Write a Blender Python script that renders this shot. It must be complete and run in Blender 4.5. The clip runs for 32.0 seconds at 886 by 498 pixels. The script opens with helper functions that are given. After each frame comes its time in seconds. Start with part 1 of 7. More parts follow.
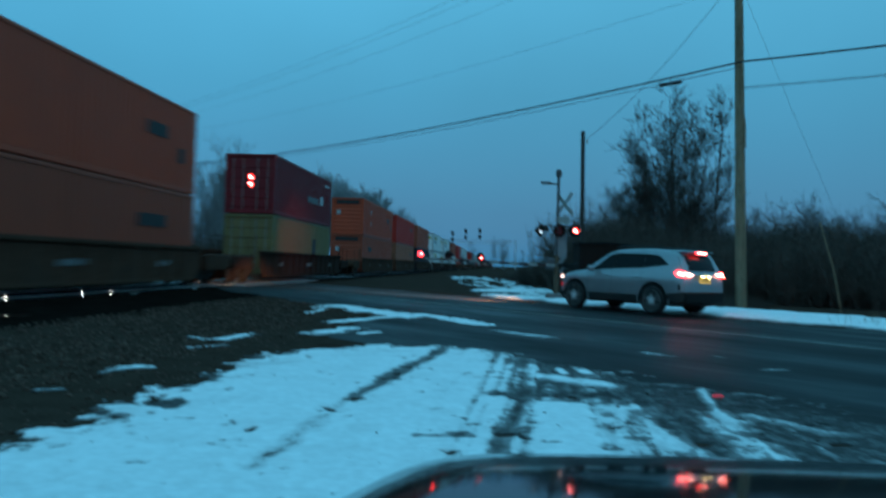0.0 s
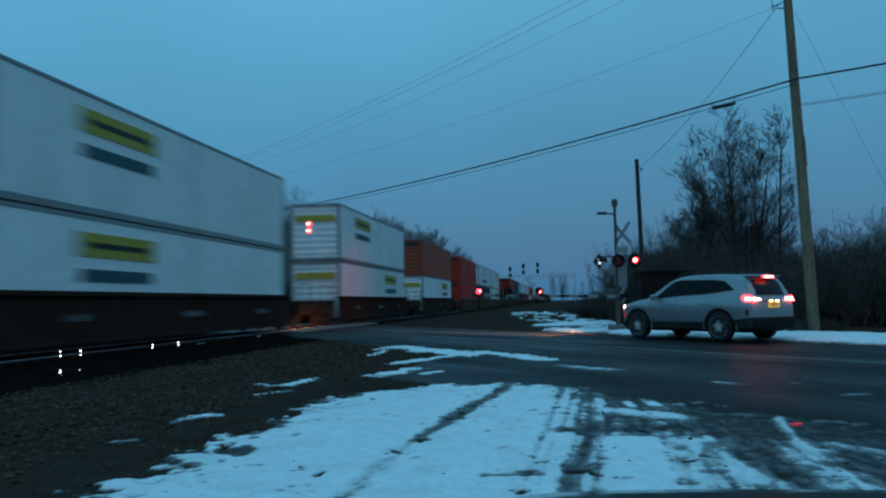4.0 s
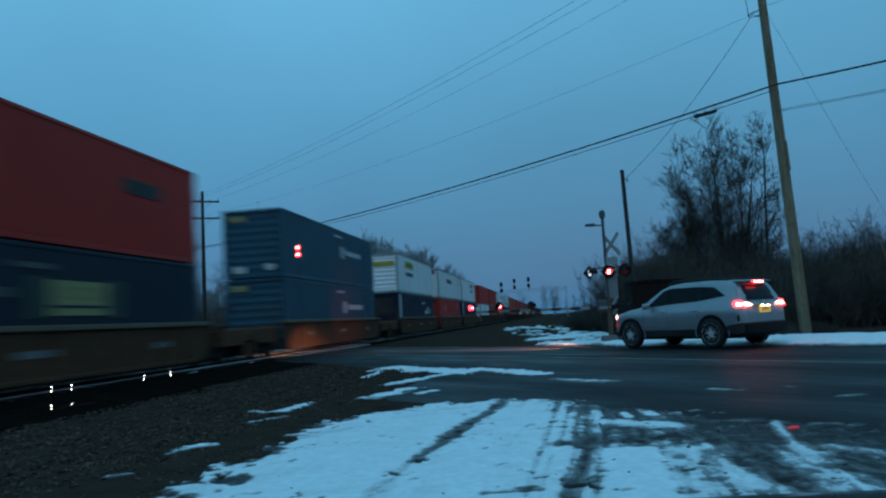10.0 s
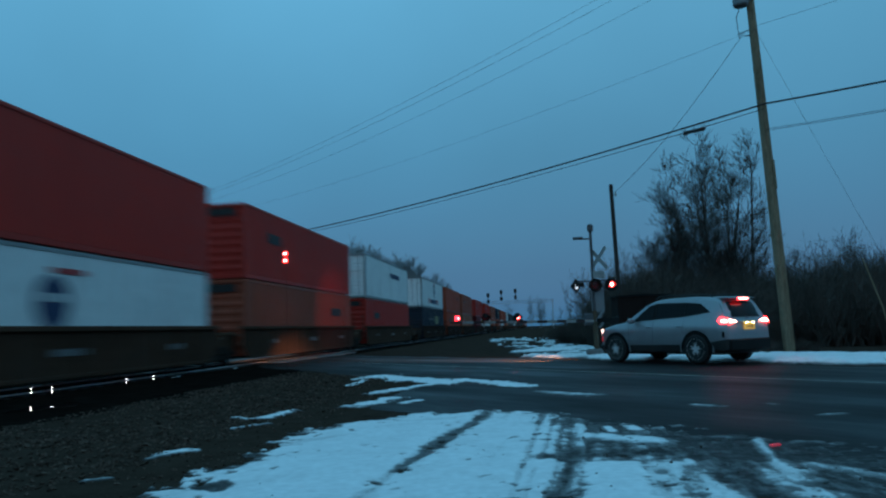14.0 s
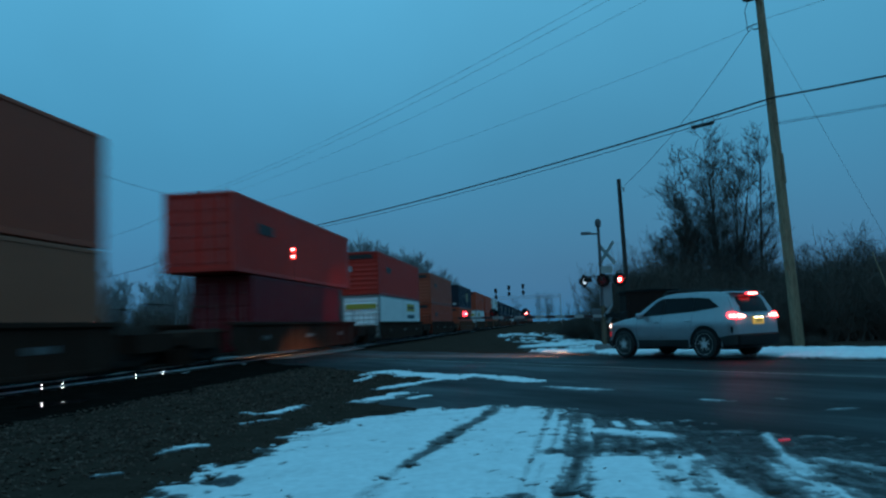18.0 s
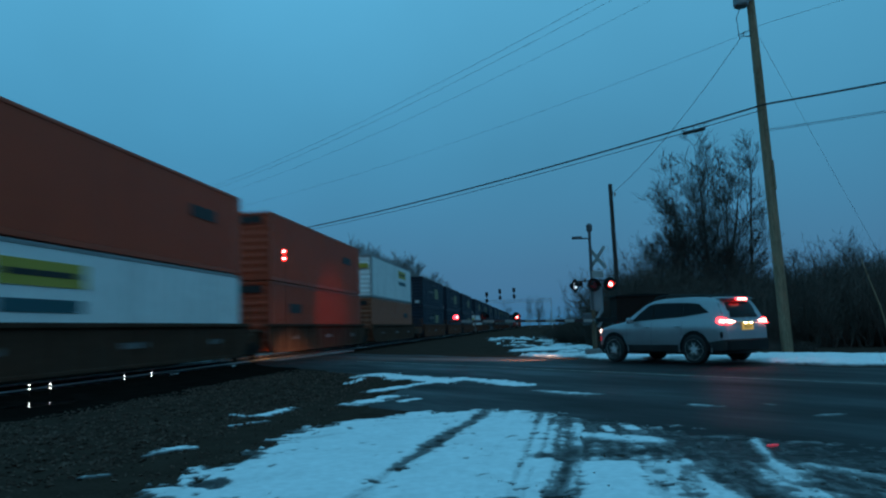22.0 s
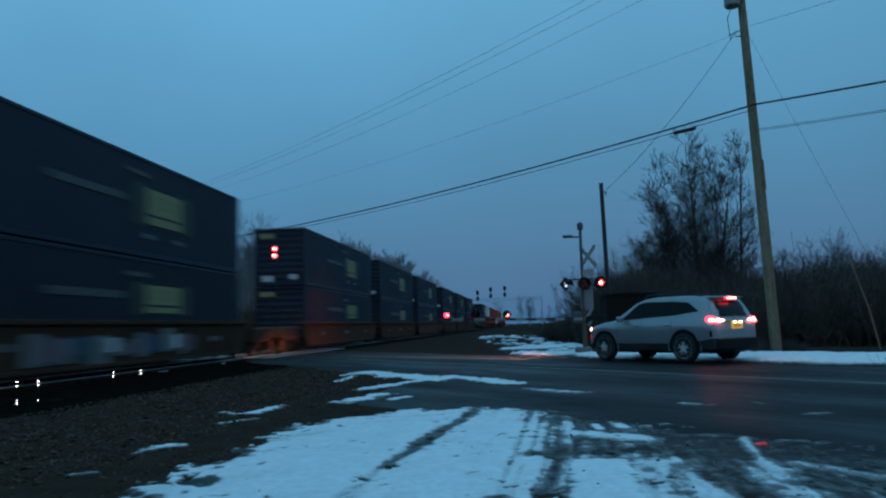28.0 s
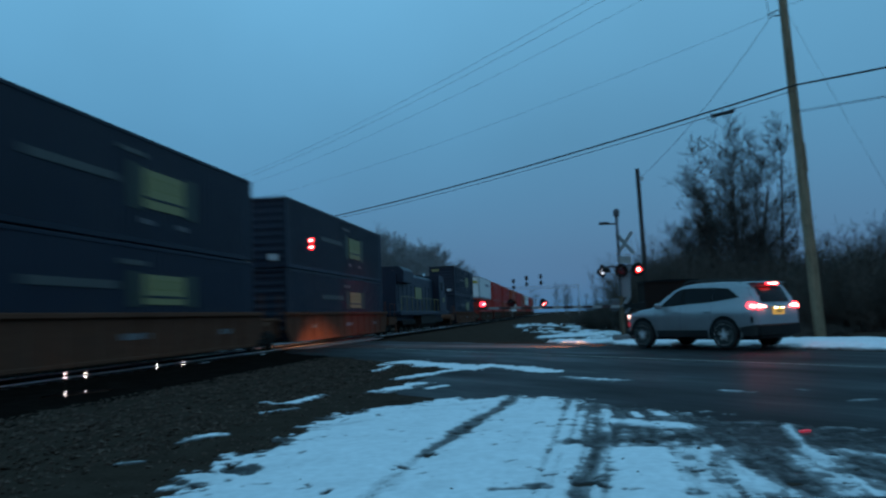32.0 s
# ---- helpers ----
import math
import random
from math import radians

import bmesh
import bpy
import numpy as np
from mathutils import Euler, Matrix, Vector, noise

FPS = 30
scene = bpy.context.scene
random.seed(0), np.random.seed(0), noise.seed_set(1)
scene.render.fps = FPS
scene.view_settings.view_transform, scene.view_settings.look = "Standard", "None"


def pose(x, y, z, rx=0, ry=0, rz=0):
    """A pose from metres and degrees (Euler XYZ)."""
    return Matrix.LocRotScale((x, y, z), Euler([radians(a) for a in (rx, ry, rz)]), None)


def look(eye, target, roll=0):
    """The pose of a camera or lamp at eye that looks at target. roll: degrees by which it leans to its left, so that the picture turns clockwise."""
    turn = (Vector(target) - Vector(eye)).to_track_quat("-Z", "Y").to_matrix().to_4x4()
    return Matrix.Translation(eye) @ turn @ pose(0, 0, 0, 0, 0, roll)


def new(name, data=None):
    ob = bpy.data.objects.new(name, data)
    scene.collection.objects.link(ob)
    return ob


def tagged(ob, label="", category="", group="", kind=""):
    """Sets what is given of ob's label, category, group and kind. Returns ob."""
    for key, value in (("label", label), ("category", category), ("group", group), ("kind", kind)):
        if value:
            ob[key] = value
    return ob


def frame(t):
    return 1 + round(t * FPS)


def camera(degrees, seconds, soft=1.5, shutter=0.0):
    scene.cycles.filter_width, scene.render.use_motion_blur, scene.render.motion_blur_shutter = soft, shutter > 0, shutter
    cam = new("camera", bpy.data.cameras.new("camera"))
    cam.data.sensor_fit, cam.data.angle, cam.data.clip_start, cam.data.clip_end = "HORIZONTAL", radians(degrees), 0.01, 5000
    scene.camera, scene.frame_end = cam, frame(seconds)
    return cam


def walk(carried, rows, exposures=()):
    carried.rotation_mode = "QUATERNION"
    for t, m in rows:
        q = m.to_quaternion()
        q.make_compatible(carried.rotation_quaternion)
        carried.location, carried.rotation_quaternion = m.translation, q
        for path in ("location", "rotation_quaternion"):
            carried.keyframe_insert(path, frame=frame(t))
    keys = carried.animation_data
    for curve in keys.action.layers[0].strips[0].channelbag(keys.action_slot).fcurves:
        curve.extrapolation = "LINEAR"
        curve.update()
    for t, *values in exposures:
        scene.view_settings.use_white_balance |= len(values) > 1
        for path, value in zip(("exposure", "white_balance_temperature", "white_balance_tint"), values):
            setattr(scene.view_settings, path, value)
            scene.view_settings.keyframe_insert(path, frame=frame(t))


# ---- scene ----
# ---- camera: held by hand at one spot, turning a little ----
EYE = (0.0, 0.0, 1.143)
cam = camera(60.57, 32.0, soft=2.2, shutter=1.0)
TURNS = (  # seconds, yaw, pitch, roll in degrees
    (0.0, 4.26, 1.19, -1.78), (0.5, 6.16, 3.00, -0.66), (1.0, 5.89, 2.73, 0.33), (1.5, 6.63, 3.11, 1.50), (2.0, 7.56, 3.44, 0.15),
    (2.5, 9.32, 4.30, 1.04), (3.0, 9.45, 4.44, 0.22), (3.5, 8.67, 4.12, 1.07), (5.5, 8.94, 3.86, 0.33), (6.0, 8.82, 4.85, 1.44),
    (6.5, 8.01, 4.55, 1.59), (7.0, 7.97, 4.36, 1.98), (7.5, 8.03, 4.11, 2.44), (8.0, 8.36, 3.99, 2.55), (8.5, 8.41, 3.41, 2.41),
    (9.0, 7.97, 3.75, 3.40), (9.5, 8.54, 4.24, 3.53), (10.0, 8.13, 5.34, 3.38), (10.5, 7.44, 5.26, 4.05), (11.0, 7.80, 5.43, 3.62),
    (11.5, 7.97, 5.08, 3.71), (12.0, 7.36, 5.41, 3.32), (12.5, 7.27, 5.52, 2.72), (13.0, 7.78, 5.67, 2.37), (13.5, 7.39, 5.97, 2.35),
    (14.0, 7.08, 6.03, 2.07), (14.5, 7.34, 5.36, 1.24), (16.5, 8.09, 6.03, 1.68), (17.0, 7.95, 5.81, 2.69), (17.5, 7.51, 5.41, 2.55),
    (18.0, 7.67, 5.71, 2.19), (18.5, 7.89, 6.69, 2.46), (19.0, 8.54, 6.83, 1.97), (19.5, 7.55, 6.41, 2.05), (20.0, 7.63, 5.73, 1.71),
    (20.5, 7.73, 6.15, 2.37), (21.0, 7.58, 6.54, 2.67), (21.5, 7.35, 6.53, 1.45), (22.0, 6.97, 5.93, 1.75), (22.5, 6.79, 6.05, 1.51),
    (23.0, 6.70, 6.55, 0.78), (23.5, 6.48, 6.52, 1.48), (24.0, 6.78, 6.38, 1.52), (24.5, 7.65, 6.22, 2.26), (25.0, 7.34, 6.74, 2.73),
    (25.5, 7.60, 6.33, 2.00), (27.5, 6.75, 5.88, 1.34), (28.0, 6.27, 5.76, 1.57), (28.5, 6.47, 6.21, 1.23), (29.0, 6.48, 6.32, 0.73),
    (29.5, 6.86, 5.58, 1.00), (30.0, 6.47, 6.27, 1.09), (30.5, 7.13, 6.29, 1.20), (31.0, 6.19, 6.26, 1.38), (31.5, 6.96, 5.22, 2.48),
    (32.0, 9.00, 5.04, 2.19),
)
walk(cam, [(t, pose(*EYE, 90 + p, r, y)) for t, y, p, r in TURNS], exposures=((0.0, 0.36, 6190, -1), (1.0, 0.27, 6320, 7), (2.0, 0.15, 6550, 13), (2.6, 0.12, 6490, 9), (3.5, 0.12, 6510, 10), (5.5, 0.12, 6600, 13), (6.2, 0.12, 6580, 12), (7.0, 0.12, 6350, 6), (8.2, 0.13, 6350, 6), (9.0, 0.18, 6580, 15), (11.5, 0.1, 6570, 15), (12.5, 0.02, 6560, 13), (14.5, 0.02, 6550, 13), (16.5, 0.03, 6220, 7), (19.0, -0.01, 6120, 4), (21.0, -0.02, 6200, 7), (22.5, -0.02, 6100, 4), (24.2, -0.03, 6080, 3), (25.0, 0.03, 6300, 10), (25.5, 0.03, 6300, 10), (27.5, 0.05, 6640, 19), (31.0, 0.05, 6760, 22), (32.0, 0.15, 6800, 22)))

# ---- world: overcast dusk ----
world = bpy.data.worlds.new("dusk_sky")
scene.world = world
world.use_nodes = True
wn, wl = world.node_tree.nodes, world.node_tree.links
wn.clear()
w_out = wn.new("ShaderNodeOutputWorld")
w_bg = wn.new("ShaderNodeBackground")
w_sky = wn.new("ShaderNodeTexSky")
w_sky.sky_type, w_sky.sun_disc = "NISHITA", False
w_sky.sun_elevation, w_sky.sun_rotation = radians(2), radians(200)
w_tc = wn.new("ShaderNodeTexCoord")
w_sep = wn.new("ShaderNodeSeparateXYZ")
w_ramp = wn.new("ShaderNodeValToRGB")
w_noise = wn.new("ShaderNodeTexNoise")
w_noise.inputs["Scale"].default_value = 2.2
w_noise.inputs["Detail"].default_value = 4
w_mixn = wn.new("ShaderNodeMix")
w_mixn.data_type, w_mixn.blend_type = "RGBA", "MULTIPLY"
w_mix = wn.new("ShaderNodeMix")
w_mix.data_type, w_mix.blend_type = "RGBA", "MIX"
w_mix.inputs["Factor"].default_value = 0.015
cr = w_ramp.color_ramp
cr.elements[0].position, cr.elements[0].color = 0.0, (0.033, 0.160, 0.315, 1)
cr.elements[1].position, cr.elements[1].color = 1.0, (0.115, 0.46, 0.72, 1)
for at, col in ((0.07, (0.035, 0.168, 0.33, 1)), (0.22, (0.055, 0.245, 0.42, 1)), (0.42, (0.095, 0.365, 0.58, 1))):
    e = cr.elements.new(at)
    e.color = col
w_nr = wn.new("ShaderNodeMapRange")
for i, v in enumerate((0.3, 0.7, 0.93, 1.07)):
    w_nr.inputs[i + 1].default_value = v
wl.new(w_tc.outputs["Generated"], w_sep.inputs[0])
wl.new(w_sep.outputs["Z"], w_ramp.inputs["Fac"])
wl.new(w_tc.outputs["Generated"], w_noise.inputs["Vector"])
wl.new(w_noise.outputs["Fac"], w_nr.inputs["Value"])
wl.new(w_ramp.outputs["Color"], w_mixn.inputs["A"])
wl.new(w_nr.outputs["Result"], w_mixn.inputs["B"])
w_mixn.inputs["Factor"].default_value = 1.0
wl.new(w_mixn.outputs["Result"], w_mix.inputs["A"])
wl.new(w_sky.outputs["Color"], w_mix.inputs["B"])
w_side, w_dim = wn.new("ShaderNodeMapRange"), wn.new("ShaderNodeMix")
for i, v in enumerate((-0.55, 0.45, 1.05, 0.90)):
    w_side.inputs[i + 1].default_value = v
w_dim.data_type, w_dim.blend_type = "RGBA", "MULTIPLY"
w_dim.inputs["Factor"].default_value = 1.0
wl.new(w_sep.outputs["X"], w_side.inputs["Value"])
wl.new(w_mix.outputs["Result"], w_dim.inputs["A"])
wl.new(w_side.outputs["Result"], w_dim.inputs["B"])
wl.new(w_dim.outputs["Result"], w_bg.inputs["Color"])
w_bg.inputs["Strength"].default_value = 1.02
wl.new(w_bg.outputs[0], w_out.inputs[0])

# the last daylight behind the clouds
sun = new("sun", bpy.data.lights.new("sun", "SUN"))
sun.data.energy, sun.data.angle, sun.data.color = 0.10, radians(40), (1.0, 0.74, 0.6)
sun.matrix_world = look((30, -40, 45), (-6, 20, 0))


# ---- materials ----
def mat(name, rgb, rough=0.6, metal=0.0, var=0.35, big=0.8, fine=30.0, bump=0.1, dirt=(0.03, 0.026, 0.022), dirty=0.25, stretch=(1, 1, 1), spec=0.5, rnd=0.0):
    """A worn surface: base colour, grain at two scales, dirt, bump."""
    m = bpy.data.materials.new(name)
    m.use_nodes = True
    n, l = m.node_tree.nodes, m.node_tree.links
    b = n["Principled BSDF"]
    tc, mp = n.new("ShaderNodeTexCoord"), n.new("ShaderNodeMapping")
    mp.inputs["Scale"].default_value = stretch
    l.new(tc.outputs["Object"], mp.inputs["Vector"])
    nb, nf = n.new("ShaderNodeTexNoise"), n.new("ShaderNodeTexNoise")
    nb.inputs["Scale"].default_value, nb.inputs["Detail"].default_value = big, 6
    nf.inputs["Scale"].default_value, nf.inputs["Detail"].default_value = fine, 4
    for t in (nb, nf):
        l.new(mp.outputs[0], t.inputs["Vector"])
    r1, r2 = n.new("ShaderNodeMapRange"), n.new("ShaderNodeMapRange")
    for i, v in enumerate((0.3, 0.7, 1 - var, 1 + var * 0.6)):
        r1.inputs[i + 1].default_value = v
    for i, v in enumerate((0.52, 0.78, 0.0, dirty)):
        r2.inputs[i + 1].default_value = v
    mul = n.new("ShaderNodeMix")
    mul.data_type, mul.blend_type = "RGBA", "MULTIPLY"
    mul.inputs["Factor"].default_value = 1
    mul.inputs["A"].default_value = (*rgb, 1)
    av = n.new("ShaderNodeMath")
    av.operation = "MULTIPLY_ADD"
    av.inputs[1].default_value, av.inputs[2].default_value = 0.5, 0.25
    ad = n.new("ShaderNodeMath")
    ad.operation = "ADD"
    h = n.new("ShaderNodeMath")
    h.operation = "MULTIPLY"
    h.inputs[1].default_value = 0.5
    l.new(nb.outputs["Fac"], av.inputs[0])
    l.new(nf.outputs["Fac"], h.inputs[0])
    l.new(h.outputs[0], ad.inputs[0])
    l.new(av.outputs[0], ad.inputs[1])
    sub = n.new("ShaderNodeMath")
    sub.operation = "SUBTRACT"
    sub.inputs[1].default_value = 0.25
    l.new(ad.outputs[0], sub.inputs[0])
    l.new(sub.outputs[0], r1.inputs["Value"])
    l.new(nb.outputs["Fac"], r2.inputs["Value"])
    val = r1.outputs["Result"]
    if rnd:
        oi, rr, mm = n.new("ShaderNodeObjectInfo"), n.new("ShaderNodeMapRange"), n.new("ShaderNodeMath")
        rr.inputs[3].default_value, rr.inputs[4].default_value = 1 - rnd, 1 + rnd
        mm.operation = "MULTIPLY"
        l.new(oi.outputs["Random"], rr.inputs["Value"])
        l.new(rr.outputs["Result"], mm.inputs[0])
        l.new(val, mm.inputs[1])
        val = mm.outputs[0]
    l.new(val, mul.inputs["B"])
    mx = n.new("ShaderNodeMix")
    mx.data_type = "RGBA"
    mx.inputs["B"].default_value = (*dirt, 1)
    l.new(mul.outputs["Result"], mx.inputs["A"])
    l.new(r2.outputs["Result"], mx.inputs["Factor"])
    l.new(mx.outputs["Result"], b.inputs["Base Color"])
    rg = n.new("ShaderNodeMapRange")
    for i, v in enumerate((0.3, 0.7, max(0.03, rough - 0.1), min(1, rough + 0.12))):
        rg.inputs[i + 1].default_value = v
    l.new(nf.outputs["Fac"], rg.inputs["Value"])
    l.new(rg.outputs["Result"], b.inputs["Roughness"])
    b.inputs["Metallic"].default_value = metal
    b.inputs["Specular IOR Level"].default_value = spec
    if bump:
        bp = n.new("ShaderNodeBump")
        bp.inputs["Strength"].default_value, bp.inputs["Distance"].default_value = bump, 0.01
        l.new(nf.outputs["Fac"], bp.inputs["Height"])
        l.new(bp.outputs[0], b.inputs["Normal"])
    return m


def glow(name, rgb, strength, base=(0.1, 0.01, 0.01)):
    m = bpy.data.materials.new(name)
    m.use_nodes = True
    b = m.node_tree.nodes["Principled BSDF"]
    b.inputs["Base Color"].default_value = (*base, 1)
    b.inputs["Roughness"].default_value = 0.25
    b.inputs["Emission Color"].default_value = (*rgb, 1)
    b.inputs["Emission Strength"].default_value = strength
    return m


def plain(name, rgb, rough, metal=0.0, coat=0.0):
    m = bpy.data.materials.new(name)
    m.use_nodes = True
    b = m.node_tree.nodes["Principled BSDF"]
    b.inputs["Base Color"].default_value = (*rgb, 1)
    b.inputs["Roughness"].default_value = rough
    b.inputs["Metallic"].default_value = metal
    b.inputs["Coat Weight"].default_value = coat
    return m


def paint(name, rgb, rough=0.5, dirty=0.35):
    return mat(name, rgb, rough, var=0.3, big=0.5, fine=9, bump=0.05, dirty=dirty, stretch=(1, 1, 0.35), rnd=0.12, spec=0.25)


M = dict(
    red=paint("container_red", (0.50, 0.030, 0.018)),
    orange=paint("container_orange", (0.44, 0.069, 0.029)),
    rust=paint("container_rust_orange", (0.37, 0.078, 0.040)),
    tan=paint("container_tan_orange", (0.36, 0.128, 0.07)),
    maroon=paint("container_maroon", (0.17, 0.009, 0.016)),
    cream=paint("container_cream_yellow", (0.18, 0.15, 0.065)),
    white=paint("container_white", (0.82, 0.83, 0.82), dirty=0.16),
    whiteframe=paint("container_white_frame", (0.30, 0.31, 0.31), dirty=0.6),
    navy=paint("container_navy", (0.008, 0.012, 0.034)),
    csx=paint("container_dark_blue", (0.011, 0.02, 0.036)),
    blue=paint("container_blue", (0.016, 0.082, 0.122)),
    grey=paint("container_grey", (0.33, 0.35, 0.36)),
    wellgrey=mat("well_car_grey", (0.082, 0.044, 0.029), 0.8, spec=0.05, var=0.5, big=0.9, fine=7, dirty=0.6, rnd=0.15),
    wellyellow=mat("well_car_yellow", (0.12, 0.058, 0.034), 0.8, spec=0.05, var=0.5, big=0.7, fine=7, dirty=0.6, rnd=0.15),
    wellbrown=mat("well_car_brown", (0.14, 0.058, 0.036), 0.8, spec=0.05, var=0.5, big=0.7, fine=7, dirty=0.5, rnd=0.15),
    welldark=mat("well_car_black", (0.046, 0.023, 0.016), 0.8, spec=0.05, var=0.5, big=0.7, fine=7, dirty=0.5, rnd=0.15),
    steel=mat("dark_steel", (0.024, 0.019, 0.016), 0.75, metal=0.0, spec=0.15, var=0.4, dirty=0.4),
    chrome=plain("bright_metal", (0.6, 0.62, 0.64), 0.3, 1.0),
    sill=mat("well_sill_edge", (0.14, 0.105, 0.062), 0.75, var=0.4, dirty=0.45),
    lyellow=mat("logo_yellow", (0.46, 0.35, 0.04), 0.6, var=0.2, dirty=0.2),
    lgreeny=mat("logo_green_yellow", (0.24, 0.225, 0.07), 0.6, var=0.2, dirty=0.3),
    lpale=mat("logo_pale_yellow", (0.29, 0.265, 0.11), 0.6, var=0.2, dirty=0.3),
    lolive=mat("dim_olive_panel", (0.035, 0.05, 0.035), 0.6, var=0.3, dirty=0.3),
    ldim=mat("dim_grey_lettering", (0.075, 0.08, 0.075), 0.6, var=0.3, dirty=0.4),
    lteal=mat("logo_teal", (0.02, 0.09, 0.11), 0.6, var=0.2),
    lwhite=mat("logo_white", (0.5, 0.52, 0.53), 0.6, var=0.2, dirty=0.2),
    lnavy=mat("logo_navy", (0.02, 0.04, 0.11), 0.6, var=0.2),
    lred=mat("logo_red", (0.45, 0.04, 0.04), 0.6, var=0.2),
    ldark=mat("logo_black", (0.02, 0.015, 0.014), 0.6, var=0.2),
    lgrey=mat("graffiti_grey", (0.17, 0.175, 0.18), 0.7, var=0.5, dirty=0.5),
    lgreen=mat("graffiti_teal", (0.03, 0.08, 0.08), 0.6, var=0.3),
    lpink=mat("graffiti_pink", (0.13, 0.045, 0.06), 0.6, var=0.3),
    lblue=mat("graffiti_blue", (0.03, 0.05, 0.12), 0.6, var=0.3),
    wood=mat("weathered_pole_wood", (0.29, 0.215, 0.14), 0.9, var=0.75, big=1.6, fine=16, bump=0.6, stretch=(4, 4, 0.35), dirty=0.85, dirt=(0.05, 0.036, 0.026), spec=0.1),
    darkwood=mat("dark_pole_wood", (0.045, 0.038, 0.034), 0.9, var=0.4, bump=0.3, stretch=(3, 3, 0.3)),
    tie=mat("creosoted_tie", (0.05, 0.04, 0.033), 0.9, var=0.5, bump=0.4, rnd=0.3),
    bark=mat("winter_bark", (0.05, 0.04, 0.034), 0.95, var=0.4, bump=0.2),
    twig=mat("winter_twigs", (0.078, 0.058, 0.047), 0.95, var=0.4, bump=0, rnd=0.25),
    # aerial haze is put into these two twig colours as a paler tone
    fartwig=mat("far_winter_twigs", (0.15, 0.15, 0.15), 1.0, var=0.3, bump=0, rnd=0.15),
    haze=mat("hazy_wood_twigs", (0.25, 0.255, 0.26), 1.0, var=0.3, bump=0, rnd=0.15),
    grass=mat("dead_grass", (0.16, 0.12, 0.06), 0.95, var=0.4, bump=0),
    cable=plain("black_cable", (0.012, 0.012, 0.013), 0.6),
    galv=mat("galvanised_steel", (0.24, 0.25, 0.26), 0.5, metal=0.5, var=0.25, dirty=0.3),
    # the gantry's steel, with distance haze put into its pale colour
    hazesteel=mat("pale_distant_steel", (0.5, 0.52, 0.54), 0.7, var=0.2, dirty=0.3),
    signwhite=mat("sign_white", (0.30, 0.32, 0.31), 0.55, var=0.3, dirty=0.35),
    black=mat("black_paint", (0.008, 0.008, 0.008), 0.7, var=0.3, spec=0.2),
    cabpaint=mat("dark_brown_cabinet_paint", (0.022, 0.013, 0.011), 0.8, var=0.3, spec=0.1),
    armwhite=mat("gate_white_stripe", (0.26, 0.26, 0.25), 0.55, var=0.3, dirty=0.4),
    mastgrey=mat("weathered_mast_grey", (0.085, 0.088, 0.095), 0.7, var=0.3, dirty=0.4),
    brownpost=mat("rusty_brown_post", (0.11, 0.08, 0.05), 0.8, var=0.4, dirty=0.4),
    redcore=glow("red_lamp_hot_core", (1.0, 0.32, 0.33), 15),
    armred=mat("gate_red_stripe", (0.035, 0.008, 0.008), 0.5, var=0.2),
    rail=mat("rail_rust", (0.07, 0.04, 0.028), 0.8, var=0.4, fine=20),
    railtop=plain("polished_rail_head", (0.85, 0.84, 0.83), 0.42, 0.3),
    concrete=mat("crossing_panel", (0.16, 0.155, 0.15), 0.75, var=0.3, bump=0.2),
    stone=mat("ballast_stone", (0.056, 0.037, 0.028), 0.95, spec=0.0, var=0.5, big=3, bump=0.1, dirty=0.3),
    # near-black stone for the track bed and its shoulder
    blackstone=mat("oily_ballast", (0.012, 0.0085, 0.007), 0.95, spec=0.0, var=0.6, big=1.8, fine=12, bump=0.3, dirty=0.4, dirt=(0.022, 0.018, 0.015)),
    loose=mat("loose_stone", (0.085, 0.07, 0.06), 0.95, spec=0.1, var=0.6, big=2.5, fine=14, bump=0.1, dirty=0.4),
    ceramic=plain("insulator_grey", (0.35, 0.34, 0.33), 0.3),
    yellowline=mat("worn_road_paint", (0.30, 0.29, 0.25), 0.7, var=0.5, big=2.5, fine=40, dirty=0.9, dirt=(0.05, 0.05, 0.05)),
    redglow=glow("red_signal_light", (1.0, 0.025, 0.02), 5),
    redarm=glow("red_gate_light", (1.0, 0.022, 0.035), 9),
    reddark=plain("unlit_red_lens", (0.10, 0.008, 0.008), 0.2),
    # white glint on the left flasher's glass, put in as emission
    whitelens=glow("pale_lit_lens", (0.75, 0.86, 1.0), 0.9, (0.5, 0.5, 0.5)),
    whiteglow=glow("white_marker_light", (1.0, 0.95, 0.88), 10, (0.5, 0.5, 0.5)),
)


